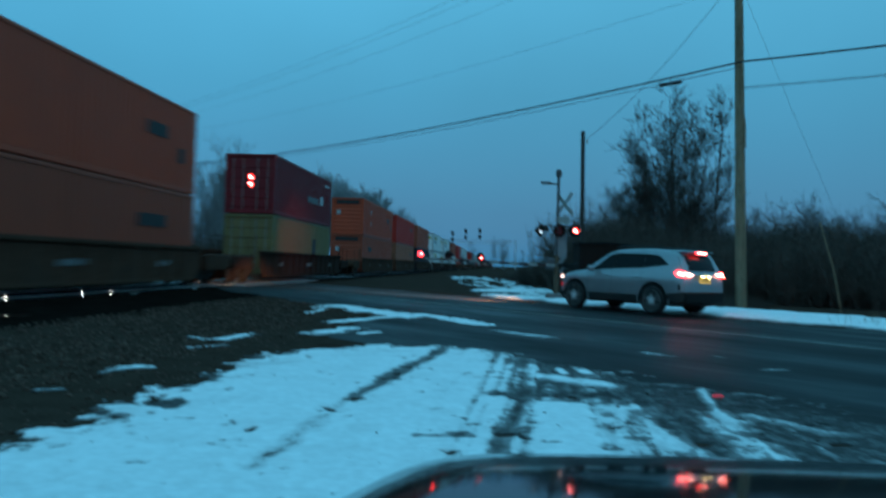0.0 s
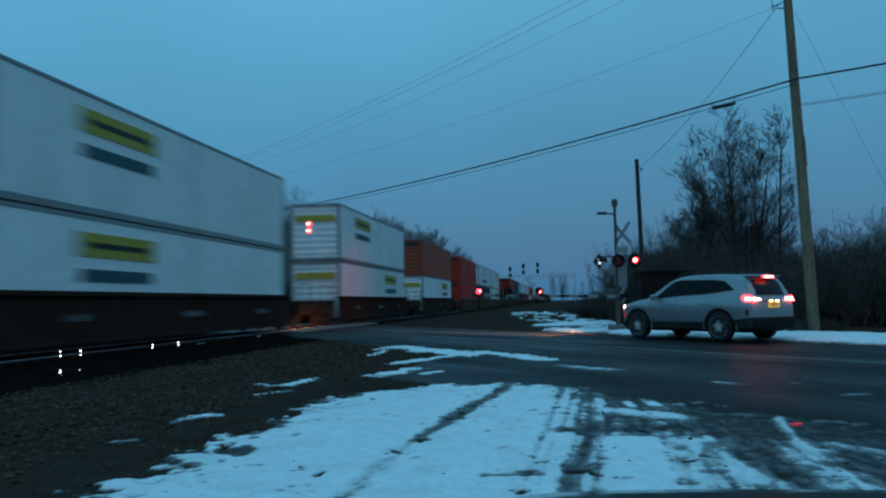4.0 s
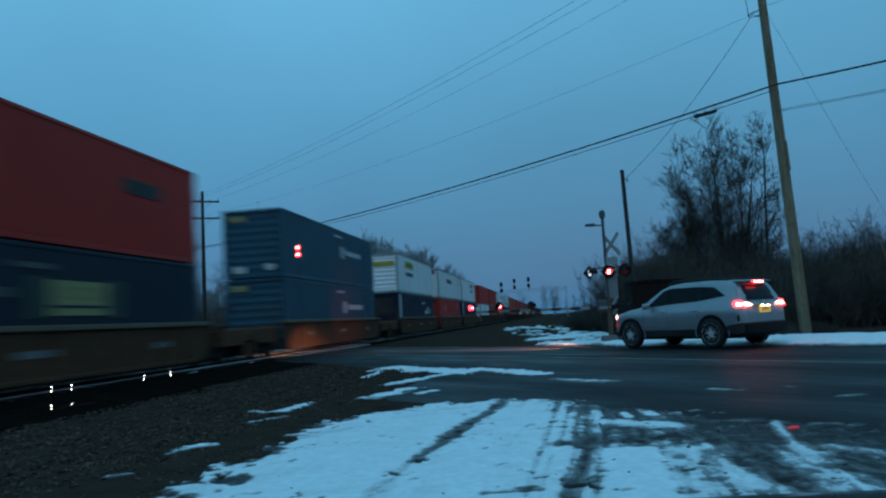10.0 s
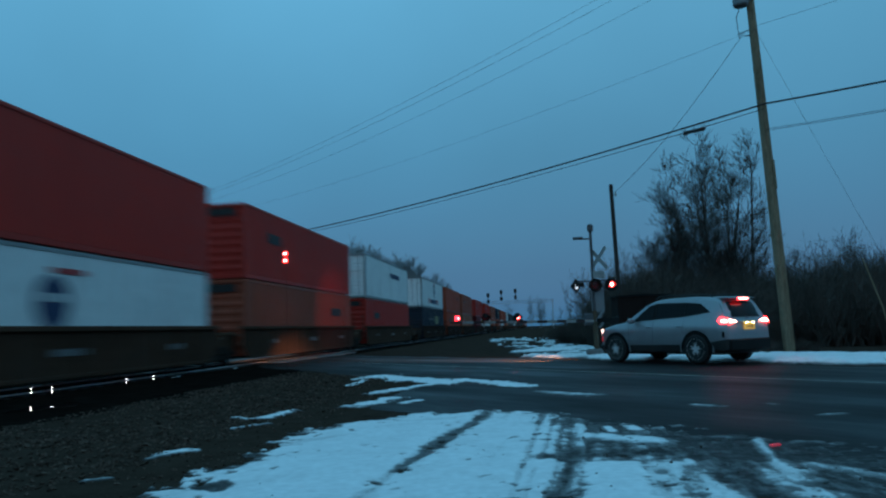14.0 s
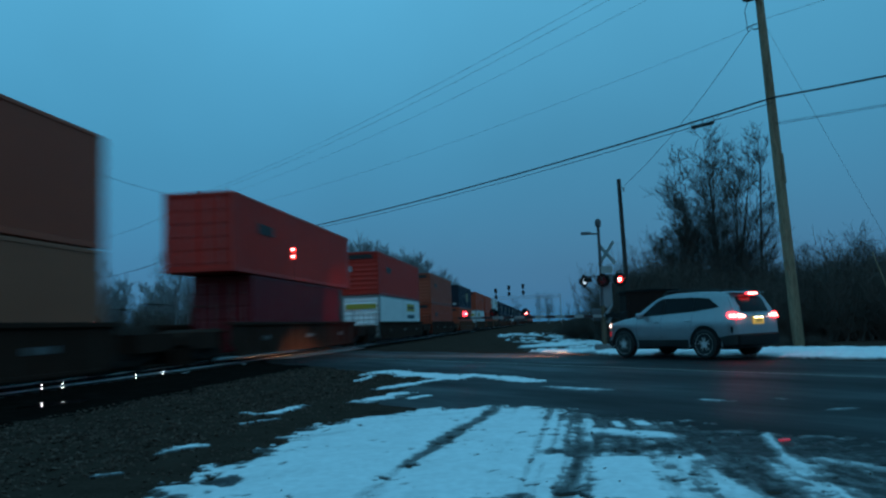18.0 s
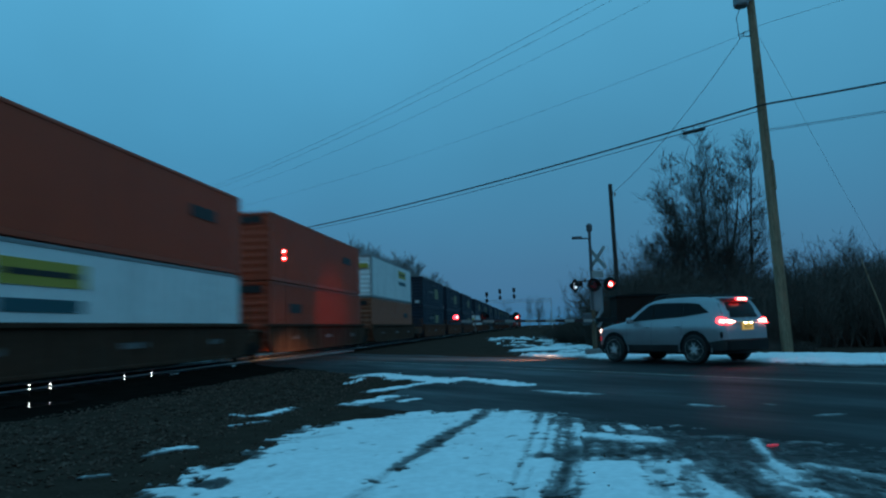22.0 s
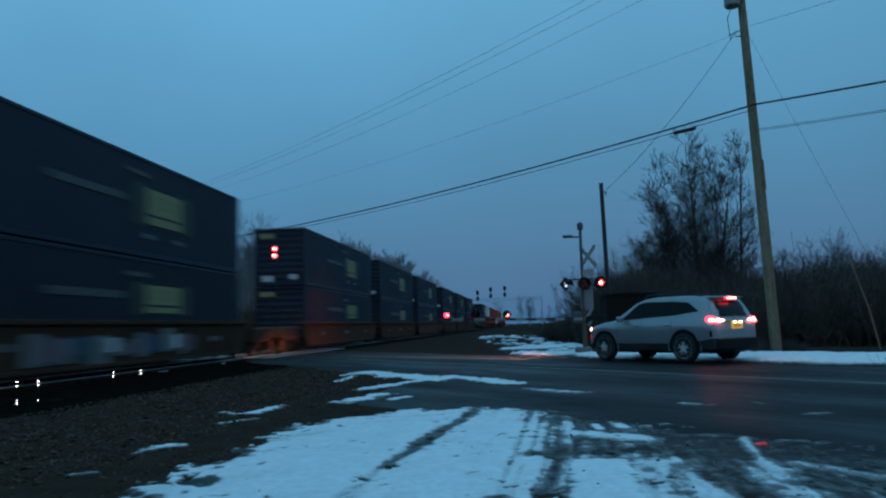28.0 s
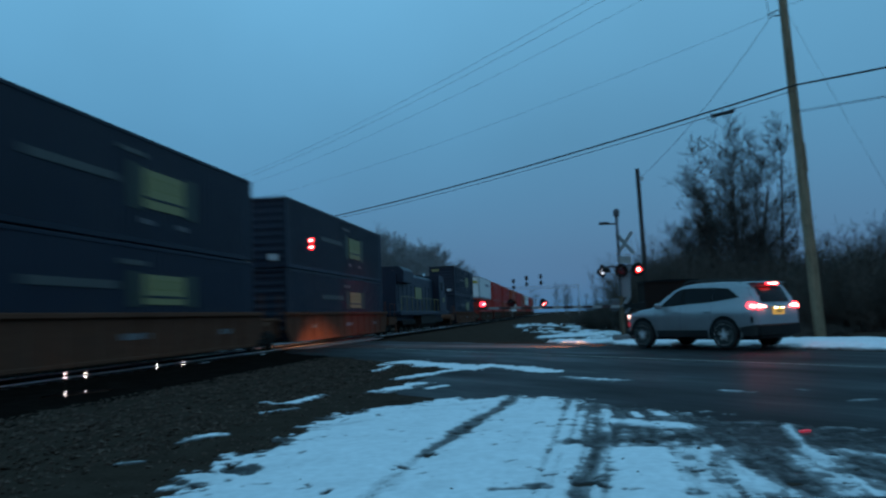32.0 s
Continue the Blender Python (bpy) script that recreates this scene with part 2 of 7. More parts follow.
# ---- mesh tools ----
class Mesh:
    """Collects vertices and faces of one part."""

    def __init__(self):
        self.v, self.f = [], []

    def add(self, vs, fs):
        k = len(self.v)
        self.v += [tuple(p) for p in vs]
        self.f += [tuple(i + k for i in f) for f in fs]
        return self

    def box(self, c, s, ch=0.0, rz=0.0):
        """A box with centre c and size s, its edges cut by ch."""
        hx, hy, hz = (a / 2 for a in s)
        ch = min(ch, 0.45 * min(s))
        vs, ids = [], {}
        for sx in (-1, 1):
            for sy in (-1, 1):
                for sz in (-1, 1):
                    for ax in range(3):
                        p = [sx * (hx - ch), sy * (hy - ch), sz * (hz - ch)]
                        p[ax] = (sx * hx, sy * hy, sz * hz)[ax]
                        ids[sx, sy, sz, ax] = len(vs)
                        vs.append(p)
        fs = []
        for ax in range(3):
            a, b = [(1, 2), (2, 0), (0, 1)][ax]
            for s_ in (-1, 1):
                loop = []
                for u, w in ((-1, -1), (1, -1), (1, 1), (-1, 1)):
                    k = [0, 0, 0]
                    k[ax], k[a], k[b] = s_, u, w
                    loop.append(ids[(*k, ax)])
                fs.append(loop if s_ > 0 else loop[::-1])
        if ch > 0:
            for ax in range(3):
                a, b = [(1, 2), (2, 0), (0, 1)][ax]
                for u in (-1, 1):
                    for w in (-1, 1):
                        k0, k1 = [0, 0, 0], [0, 0, 0]
                        k0[a] = k1[a] = u
                        k0[b] = k1[b] = w
                        k0[ax], k1[ax] = -1, 1
                        loop = [ids[(*k0, a)], ids[(*k1, a)], ids[(*k1, b)], ids[(*k0, b)]]
                        fs.append(loop if u * w < 0 else loop[::-1])
            for sx in (-1, 1):
                for sy in (-1, 1):
                    for sz in (-1, 1):
                        loop = [ids[sx, sy, sz, i] for i in range(3)]
                        fs.append(loop if sx * sy * sz > 0 else loop[::-1])
        else:
            vs2 = [[sx * hx, sy * hy, sz * hz] for sx in (-1, 1) for sy in (-1, 1) for sz in (-1, 1)]
            vs = vs2
            fs = [(0, 1, 3, 2), (4, 6, 7, 5), (0, 4, 5, 1), (2, 3, 7, 6), (0, 2, 6, 4), (1, 5, 7, 3)]
        co, si = math.cos(rz), math.sin(rz)
        vs = [(c[0] + x * co - y * si, c[1] + x * si + y * co, c[2] + z) for x, y, z in vs]
        return self.add(vs, fs)

    def tube(self, pts, rs, n=8, cap=True):
        """A round bar along pts with radii rs."""
        if not isinstance(rs, (list, tuple)):
            rs = [rs] * len(pts)
        pts = [Vector(p) for p in pts]
        vs, fs = [], []
        for i, p in enumerate(pts):
            d = (pts[min(i + 1, len(pts) - 1)] - pts[max(i - 1, 0)]).normalized()
            u = d.orthogonal().normalized() if abs(d.z) < 0.95 else Vector((1, 0, 0))
            if abs(d.z) < 0.95:
                u = d.cross(Vector((0, 0, 1))).normalized()
            w = d.cross(u).normalized()
            u = w.cross(d)
            for k in range(n):
                a = 2 * math.pi * k / n
                vs.append(p + (u * math.cos(a) + w * math.sin(a)) * rs[i])
        for i in range(len(pts) - 1):
            for k in range(n):
                k2 = (k + 1) % n
                fs.append((i * n + k, i * n + k2, (i + 1) * n + k2, (i + 1) * n + k))
        if cap:
            fs.append(tuple(range(n))[::-1])
            fs.append(tuple((len(pts) - 1) * n + k for k in range(n)))
        return self.add(vs, fs)

    def lathe(self, prof, centre, axis="y", n=24):
        """Turns a profile of (distance along the axis, radius) about an axis."""
        vs, fs = [], []
        for a_, r in prof:
            for k in range(n):
                t = 2 * math.pi * k / n
                c, s = r * math.cos(t), r * math.sin(t)
                p = {"x": (a_, c, s), "y": (c, a_, s), "z": (c, s, a_)}[axis]
                vs.append((p[0] + centre[0], p[1] + centre[1], p[2] + centre[2]))
        m = len(prof)
        for i in range(m - 1):
            for k in range(n):
                k2 = (k + 1) % n
                fs.append((i * n + k, i * n + k2, (i + 1) * n + k2, (i + 1) * n + k))
        fs.append(tuple(range(n)))
        fs.append(tuple((m - 1) * n + k for k in range(n))[::-1])
        return self.add(vs, fs)

    def prism(self, poly, a, b, axis="y"):
        """Sweeps a closed outline from a to b along an axis; the outline is (x, z), (y, z) or (x, y)."""
        n, vs = len(poly), []
        for k in (a, b):
            for p, q in poly:
                vs.append({"y": (p, k, q), "x": (k, p, q), "z": (p, q, k)}[axis])
        fs = [(i, (i + 1) % n, n + (i + 1) % n, n + i) for i in range(n)]
        return self.add(vs, fs + [tuple(range(n))[::-1], tuple(range(n, 2 * n))])

    def grid(self, fn, nu, nv):
        """A sheet fn(i, j) of nu by nv points."""
        vs = [fn(i, j) for i in range(nu) for j in range(nv)]
        fs = [(i * nv + j, (i + 1) * nv + j, (i + 1) * nv + j + 1, i * nv + j + 1) for i in range(nu - 1) for j in range(nv - 1)]
        return self.add(vs, fs)

    def data(self, name, material, smooth=False, fix=True):
        me = bpy.data.meshes.new(name)
        me.from_pydata(self.v, [], self.f)
        if fix:
            bm = bmesh.new()
            bm.from_mesh(me)
            bmesh.ops.recalc_face_normals(bm, faces=bm.faces)
            bm.to_mesh(me)
            bm.free()
        if material:
            me.materials.append(material)
        if smooth:
            me.polygons.foreach_set("use_smooth", [True] * len(me.polygons))
        return me


def part(name, mesh, material, parent, label="", smooth=False, at=None, fix=True):
    """Links one mesh as a part of a thing."""
    me = mesh if isinstance(mesh, bpy.types.Mesh) else mesh.data(name, material, smooth, fix)
    ob = new(name, me)
    ob.parent = parent
    if at is not None:
        ob.matrix_basis = at
    if label:
        ob["label"] = label
    return ob


def thing(name, label, category, m=None, group="", kind=""):
    ob = new(name)
    if m is not None:
        ob.matrix_basis = m
    return tagged(ob, label, category, group, kind)


def solid(name, mesh, material, label="", category="", group="", kind="", smooth=False, fix=True, m=None):
    ob = new(name, mesh if isinstance(mesh, bpy.types.Mesh) else mesh.data(name, material, smooth, fix))
    if m is not None:
        ob.matrix_basis = m
    return tagged(ob, label, category, group, kind)


def fbm(x, y, scale, seed=0, octaves=4):
    """Smooth noise about 0 on arrays of places."""
    out, amp, tot = np.zeros_like(x), 1.0, 0.0
    for o in range(octaves):
        fx, fy = x * scale * 2 ** o + 17.3 * o + seed * 7.7, y * scale * 2 ** o + 9.1 * o + seed * 3.3
        ix, iy = np.floor(fx).astype(np.int64), np.floor(fy).astype(np.int64)
        tx, ty = fx - ix, fy - iy
        tx, ty = tx * tx * (3 - 2 * tx), ty * ty * (3 - 2 * ty)

        def h(a, b):
            k = (a * 374761393 + b * 668265263 + (o + seed) * 1274126177) & 0x7FFFFFFF
            k = ((k ^ (k >> 13)) * 1274126177) & 0x7FFFFFFF
            return ((k ^ (k >> 16)) & 0xFFFF) / 32767.5 - 1
        v = (h(ix, iy) * (1 - tx) + h(ix + 1, iy) * tx) * (1 - ty) + (h(ix, iy + 1) * (1 - tx) + h(ix + 1, iy + 1) * tx) * ty
        out += v * amp
        tot += amp
        amp *= 0.55
    return out / tot


# ---- plan: the track runs along y; the road crosses it at a slant ----
TRACK_X, RAIL_Z, SPEED = -12.15, 0.07, 27.5
ROAD = Vector((-0.643, 0.766, 0))      # the way the waiting car faces
ACROSS = Vector((0.766, 0.643, 0))     # across the road, away from the camera
ROAD_NEAR, ROAD_FAR, ROAD_MID = 9.2, 17.0, 12.2


def on_road(s, u, z=0.0):
    p = ACROSS * s + ROAD * u
    return (p.x, p.y, z)


# ---- ground ----
def ground_material():
    m = mat("frozen_gravel_ground", (0.062, 0.040, 0.031), 0.95, spec=0.0, var=0.6, big=1.6, fine=9, bump=0.25, dirty=0.5, dirt=(0.020, 0.018, 0.017))
    return m


def asphalt_material():
    """Damp asphalt with worn streaks along the way of the traffic."""
    m = mat("wet_asphalt", (0.0098, 0.0074, 0.0074), 0.58, spec=0.12, var=0.5, big=0.5, fine=26, bump=0.10, dirty=0.35, dirt=(0.020, 0.017, 0.017))
    n, l = m.node_tree.nodes, m.node_tree.links
    b = n["Principled BSDF"]
    src = b.inputs["Base Color"].links[0].from_socket
    tc, mp, no, cr_, rr, mx = (n.new(k) for k in ("ShaderNodeTexCoord", "ShaderNodeMapping", "ShaderNodeTexNoise", "ShaderNodeMapRange", "ShaderNodeMapRange", "ShaderNodeMix"))
    mp.vector_type = "TEXTURE"
    mp.inputs["Rotation"].default_value = (0, 0, math.atan2(ROAD.y, ROAD.x))
    mp.inputs["Scale"].default_value = (6.0, 1.5, 1.0)
    no.inputs["Scale"].default_value, no.inputs["Detail"].default_value, no.inputs["Roughness"].default_value = 1.0, 6, 0.6
    l.new(tc.outputs["Object"], mp.inputs["Vector"])
    l.new(mp.outputs[0], no.inputs["Vector"])
    for k, q in ((cr_, (0.34, 0.66, 0.6, 1.5)), (rr, (0.34, 0.66, 0.42, 0.74))):
        for i, v in enumerate(q):
            k.inputs[i + 1].default_value = v
        l.new(no.outputs["Fac"], k.inputs["Value"])
    mx.data_type, mx.blend_type = "RGBA", "MULTIPLY"
    mx.inputs["Factor"].default_value = 1.0
    l.new(src, mx.inputs["A"])
    l.new(cr_.outputs["Result"], mx.inputs["B"])
    l.new(mx.outputs["Result"], b.inputs["Base Color"])
    l.new(rr.outputs["Result"], b.inputs["Roughness"])
    return m


def snow_material():
    m = mat("old_snow", (0.86, 0.87, 0.88), 0.65, var=0.20, big=1.6, fine=14, bump=0.6, dirty=0.4, dirt=(0.33, 0.32, 0.31), spec=0.18)
    # thin cover lets the dark ground through
    n, l = m.node_tree.nodes, m.node_tree.links
    b = n["Principled BSDF"]
    src = b.inputs["Base Color"].links[0].from_socket
    at, no, ad, rg, mx = (n.new(k) for k in ("ShaderNodeAttribute", "ShaderNodeTexNoise", "ShaderNodeMath", "ShaderNodeMapRange", "ShaderNodeMix"))
    at.attribute_name = "cover"
    no.inputs["Scale"].default_value, no.inputs["Detail"].default_value, no.inputs["Roughness"].default_value = 5.0, 8, 0.7
    tc = n.new("ShaderNodeTexCoord")
    mp = n.new("ShaderNodeMapping")
    mp.inputs["Scale"].default_value = (1.7, 0.8, 1)
    l.new(tc.outputs["Object"], mp.inputs["Vector"])
    l.new(mp.outputs[0], no.inputs["Vector"])
    ad.operation = "ADD"
    l.new(at.outputs["Fac"], ad.inputs[0])
    l.new(no.outputs["Fac"], ad.inputs[1])
    for i, v in enumerate((0.45, 1.25, 0.0, 1.0)):
        rg.inputs[i + 1].default_value = v
    l.new(ad.outputs[0], rg.inputs["Value"])
    # small crisp fragments on top of the thin grey cover
    n2, a2, r2, mid = (n.new(k) for k in ("ShaderNodeTexNoise", "ShaderNodeMath", "ShaderNodeMapRange", "ShaderNodeMix"))
    n2.inputs["Scale"].default_value, n2.inputs["Detail"].default_value, n2.inputs["Roughness"].default_value = 11.0, 6, 0.65
    l.new(mp.outputs[0], n2.inputs["Vector"])
    a2.operation = "ADD"
    l.new(at.outputs["Fac"], a2.inputs[0])
    l.new(n2.outputs["Fac"], a2.inputs[1])
    for i, v in enumerate((0.80, 0.93, 0.0, 1.0)):
        r2.inputs[i + 1].default_value = v
    l.new(a2.outputs[0], r2.inputs["Value"])
    mid.data_type = "FLOAT"
    mid.inputs["Factor"].default_value = 0.38
    l.new(rg.outputs["Result"], mid.inputs["A"])
    l.new(r2.outputs["Result"], mid.inputs["B"])
    mx.data_type = "RGBA"
    mx.inputs["A"].default_value = (0.030, 0.026, 0.025, 1)
    l.new(src, mx.inputs["B"])
    l.new(mid.outputs["Result"], mx.inputs["Factor"])
    l.new(mx.outputs["Result"], b.inputs["Base Color"])
    return m


ASPHALT, SNOW = asphalt_material(), snow_material()
g = Mesh()
xs = [-2500, -900, -300, -120, -60, -30, -20, -14, -9, -5, 0, 5, 12, 25, 50, 120, 300, 900, 2500]
ys = [-2500, -900, -300, -120, -60, -30, -12, -5, 0, 5, 12, 20, 30, 45, 70, 120, 300, 900, 3500]
g.grid(lambda i, j: (xs[i], ys[j], 0.0), len(xs), len(ys))
solid("ground", g, ground_material(), "dark frozen gravel and dirt ground with patches of snow", "ground", kind="structure")


def road_edge(u, k):
    return 0.22 * math.sin(u * 0.9 + k) + 0.12 * math.sin(u * 2.7 + 2 * k)


r = Mesh()
NU = 200
us = [-60 + 190 * i / NU for i in range(NU + 1)]
offs = (0.0, 0.02, 0.1, 0.2, 0.3, 0.4, 0.5, 0.6, 0.7, 0.8, 0.9, 0.97, 1.0)


def road_near(u):
    """The worn near edge: a broad apron before the crossing, then the road alone."""
    f = min(1.0, max(0.0, (u - 9.5) / 6.0))
    f = f * f * (3 - 2 * f)
    return 5.2 + (ROAD_NEAR - 5.2) * f + road_edge(u, 0.5)


def road_height(s):
    if s < 8.8:
        return 0.006
    if s < 12.6:
        return 0.006 + 0.054 * math.sin((s - 8.8) / 3.8 * math.pi / 2)
    return 0.06 - 0.05 * max(0.0, (s - 12.6) / (ROAD_FAR - 12.6)) ** 2


def road_point(i, j):
    a, b = road_near(us[i]), ROAD_FAR + road_edge(us[i], 2.0)
    s = a + (b - a) * offs[j]
    return on_road(s, us[i], 0.002 if j in (0, len(offs) - 1) else road_height(s))


r.grid(road_point, NU + 1, len(offs))
solid("road", r, ASPHALT, "damp dark asphalt road running over the railway crossing", "road", kind="structure", smooth=True)
ln = Mesh()
for k0, k1 in ((-26, 24.5),):
    for side in (0.0,):
        ln.grid(lambda i, j: on_road(ROAD_MID + side + 0.11 * j + 0.012 * math.sin(i * 2.1), k0 + (k1 - k0) * i / 60, 0.062), 61, 2)
solid("centre_line", ln, M["yellowline"], "worn pale centre line on the asphalt", "road marking", kind="structure", fix=False)


def seg(x, y, ax, ay, bx, by):
    """Distance to a stretch and the place along it."""
    dx, dy = bx - ax, by - ay
    t = np.clip(((x - ax) * dx + (y - ay) * dy) / (dx * dx + dy * dy), 0, 1)
    return np.hypot(x - ax - t * dx, y - ay - t * dy), t


def field_mesh(x0, x1, y0, y1, step, fn):
    """A snow sheet: height fn(x, y), kept where it lies above the ground."""
    nx, ny = int((x1 - x0) / step) + 1, int((y1 - y0) / step) + 1
    X, Yg = np.meshgrid(np.linspace(x0, x1, nx), np.linspace(y0, y1, ny), indexing="ij")
    Z, cover = fn(X, Yg)
    keepv = Z > -0.008
    q = keepv[:-1, :-1] | keepv[1:, :-1] | keepv[1:, 1:] | keepv[:-1, 1:]
    ii, jj = np.nonzero(q)
    used = np.unique(np.concatenate([ii * ny + jj, (ii + 1) * ny + jj, (ii + 1) * ny + jj + 1, ii * ny + jj + 1]))
    where = np.full(nx * ny, -1)
    where[used] = np.arange(len(used))
    V = np.stack([X.ravel()[used], Yg.ravel()[used], Z.ravel()[used]], 1)
    F = np.stack([where[ii * ny + jj], where[(ii + 1) * ny + jj], where[(ii + 1) * ny + jj + 1], where[ii * ny + jj + 1]], 1)
    me = bpy.data.meshes.new("snow")
    me.from_pydata(V.tolist(), [], F.tolist())
    me.materials.append(SNOW)
    att = me.attributes.new("cover", "FLOAT", "POINT")
    att.data.foreach_set("value", cover.ravel()[used].astype(np.float32))
    me.polygons.foreach_set("use_smooth", [True] * len(me.polygons))
    return me


def lot_snow(x, y):
    n1, n2, n3, n4 = fbm(x, y, 0.6, 1), fbm(x, y * 0.5, 2.2, 2), fbm(x - 0.06 * y, y * 0.26, 7.0, 3, 3), fbm(x - 0.06 * y, y * 0.3, 16.0, 4, 2)
    n5, n6 = fbm(x, y, 3.4, 8, 4), fbm(x, y, 11.0, 9, 3)
    lane = x - 0.06 * (y - 7.0)
    streak = fbm(lane * 3.6, y * 0.2, 1.0, 6)
    comb = fbm(lane * 10.0, y * 0.35, 1.0, 7, 3)
    comb2 = fbm(lane * 15.0, y * 0.3, 1.0, 16, 2)
    s = 0.766 * x + 0.643 * y

    def spot(ax, ay, bx, by, w):
        dd, t = seg(x, y, ax, ay, bx, by)
        return np.clip(1.3 - dd / w + 0.30 * n2 + 0.42 * n5 + 0.22 * n3 + 0.34 * n6, 0, 1)
    # packed snow between the ballast and the road, ragged along the gravel
    side = x - np.interp(y, (-8, 4.5, 6, 7, 8.5, 9.5, 10.2), (-2.85, -2.88, -2.86, -2.82, -2.74, -2.45, -1.85))
    d = np.minimum(np.minimum(np.minimum(side, 6.5 - s), (10.45 - y) * 0.8), np.minimum(y + 6.5, 3.4 - x + np.where(y > 3, 9, 0)))
    edge = np.clip(2.2 * (np.clip(d * 1.05, -0.6, 0.5) + 0.10 * n1 + 0.08 * n2 + 0.42 * n5 + 0.38 * n6 - 0.05), -0.6, 0.5)
    slits = np.clip(fbm(x * 1.6 + 0.4 * y, y * 1.6, 1.5, 18, 4) + 0.35 * n6 - 0.10, 0, 1) * np.exp(-(np.clip(side, 0, 9) / 0.6) ** 2)
    # driven slush beyond the clean part
    slush = np.clip((lane - 0.03 + 0.06 * n2 + 0.05 * n5) / 0.10, 0, 1)
    top = np.clip((s - 5.45 + 0.25 * n5) / 0.6, 0, 1)
    c = 1.0 - 0.10 * np.clip(n2 + n5, 0, 1) - 5.0 * slits
    c = c - top * np.clip((lane + 1.3) / 0.3, 0, 1) * np.clip(0.35 + 0.7 * comb + 0.6 * n5 + 0.3 * n6, 0, 0.9)
    rough_ = 0.19 + 0.46 * streak + 0.42 * comb + 0.30 * comb2 + 0.36 * n5 + 0.24 * n6
    rough_ = rough_ - 0.26 * np.clip((s - 5.0) / 1.0, 0, 1) + 0.16 * np.clip((6.6 - y) / 0.4, 0, 1) * np.clip((1.35 - lane) / 0.3, 0, 1) - 0.25 * np.clip((x - 1.75) / 0.4, 0, 1)
    c = c * (1 - slush) + slush * np.clip(rough_, 0.0, 1.0)
    # white left between the wheels
    block = np.minimum(np.minimum(lane - 0.31, 0.86 - lane), 6.5 - y) / 0.10 + 0.5 * n5 + 0.5 * n6
    c = np.maximum(c, np.clip(block, 0, 1) * (0.96 - 0.12 * np.clip(comb2 + n6, 0, 1)))
    for p, k in (((0.50, 7.95, 1.02, 7.58, 0.20), 0.85), ((0.16, 6.45, 0.05, 5.4, 0.06), 0.85), ((0.02, 8.6, -0.2, 5.0, 0.06), 0.9), ((0.70, 8.6, 0.72, 8.25, 0.05), 0.8), ((0.92, 8.8, 0.98, 8.35, 0.07), 0.8), ((1.2, 8.75, 1.38, 8.3, 0.12), 0.6),
                 ((1.98, 7.6, 1.80, 6.3, 0.06), 0.44), ((1.80, 6.3, 1.66, 4.9, 0.10), 0.42), ((2.02, 6.25, 2.45, 5.7, 0.12), 0.34), ((1.0, 6.3, 1.15, 5.0, 0.16), 0.6), ((0.40, 8.9, 0.42, 8.4, 0.05), 0.7)):
        c = np.maximum(c, k * spot(*p) * (1 - 0.3 * np.clip(comb + n6, 0, 1)))
    # bare streaks where wheels have passed
    for p, k in (((-0.72, 10.2, -1.05, 7.38, 0.13), 0.92), ((-1.05, 7.38, -1.19, 6.2, 0.13), 0.92), ((0.02, 6.8, 1.15, 6.93, 0.17), 0.92), ((0.30, 7.2, 0.16, 6.0, 0.09), 0.85), ((0.16, 6.0, 0.06, 5.3, 0.11), 0.85), ((0.06, 5.3, -0.02, 4.4, 0.08), 0.5),
                 ((-0.48, 5.0, -0.17, 5.04, 0.09), 0.95), ((-0.30, 5.12, -0.22, 5.14, 0.07), 0.9), ((1.66, 7.3, 1.42, 6.0, 0.15), 0.85), ((1.40, 6.0, 1.36, 5.2, 0.10), 0.5), ((1.83, 5.52, 1.95, 5.34, 0.13), 0.95),
                 ((0.25, 9.2, 1.2, 8.9, 0.20), 0.7), ((0.14, 9.4, -0.02, 6.6, 0.045), 0.6), ((1.12, 6.2, 1.0, 5.4, 0.07), 0.5)):
        c = c * (1 - k * spot(*p))
    # fainter old tracks, pressed thin
    for p, k in (((-1.20, 6.2, -1.30, 4.0, 0.10), 0.62), ((0.01, 9.76, -0.17, 6.39, 0.06), 0.62), ((-0.17, 6.39, -0.27, 4.4, 0.06), 0.58), ((-0.08, 6.2, -0.17, 4.5, 0.05), 0.55), ((-0.30, 9.5, -0.55, 4.4, 0.05), 0.34), ((-2.55, 7.85, -2.2, 8.3, 0.16), 0.56),
                 ((-2.5, 7.0, -2.3, 7.3, 0.10), 0.46), ((-1.9, 9.4, -1.3, 9.6, 0.14), 0.45), ((0.6, 8.9, 0.45, 7.2, 0.05), 0.5), ((1.25, 8.3, 1.2, 6.9, 0.07), 0.5)):
        c = c * (1 - k * spot(*p))
    # small bits of dirt and thin places
    c = c - 0.9 * np.clip(fbm(x * 0.9, y * 1.0, 6.0, 12, 3) - 0.42, 0, 1) * np.clip((x + 1.2) / 1.0, 0.15, 1)
    c = c - 5.0 * np.clip(fbm(x, y * 0.9, 6.0, 14, 3) - 0.46, 0, 1)
    c = c - 0.08 * np.clip(fbm(x, y * 0.4, 1.3, 15) + 0.2, 0, 1)
    m = np.minimum(edge, 0.42 * c)

    # loose patches
    def patch(ax, ay, bx, by, w):
        dd, t = seg(x, y, ax, ay, bx, by)
        return 3.5 * ((w - dd) + w * (0.35 * n2 + 0.95 * n5 + 0.75 * n6))
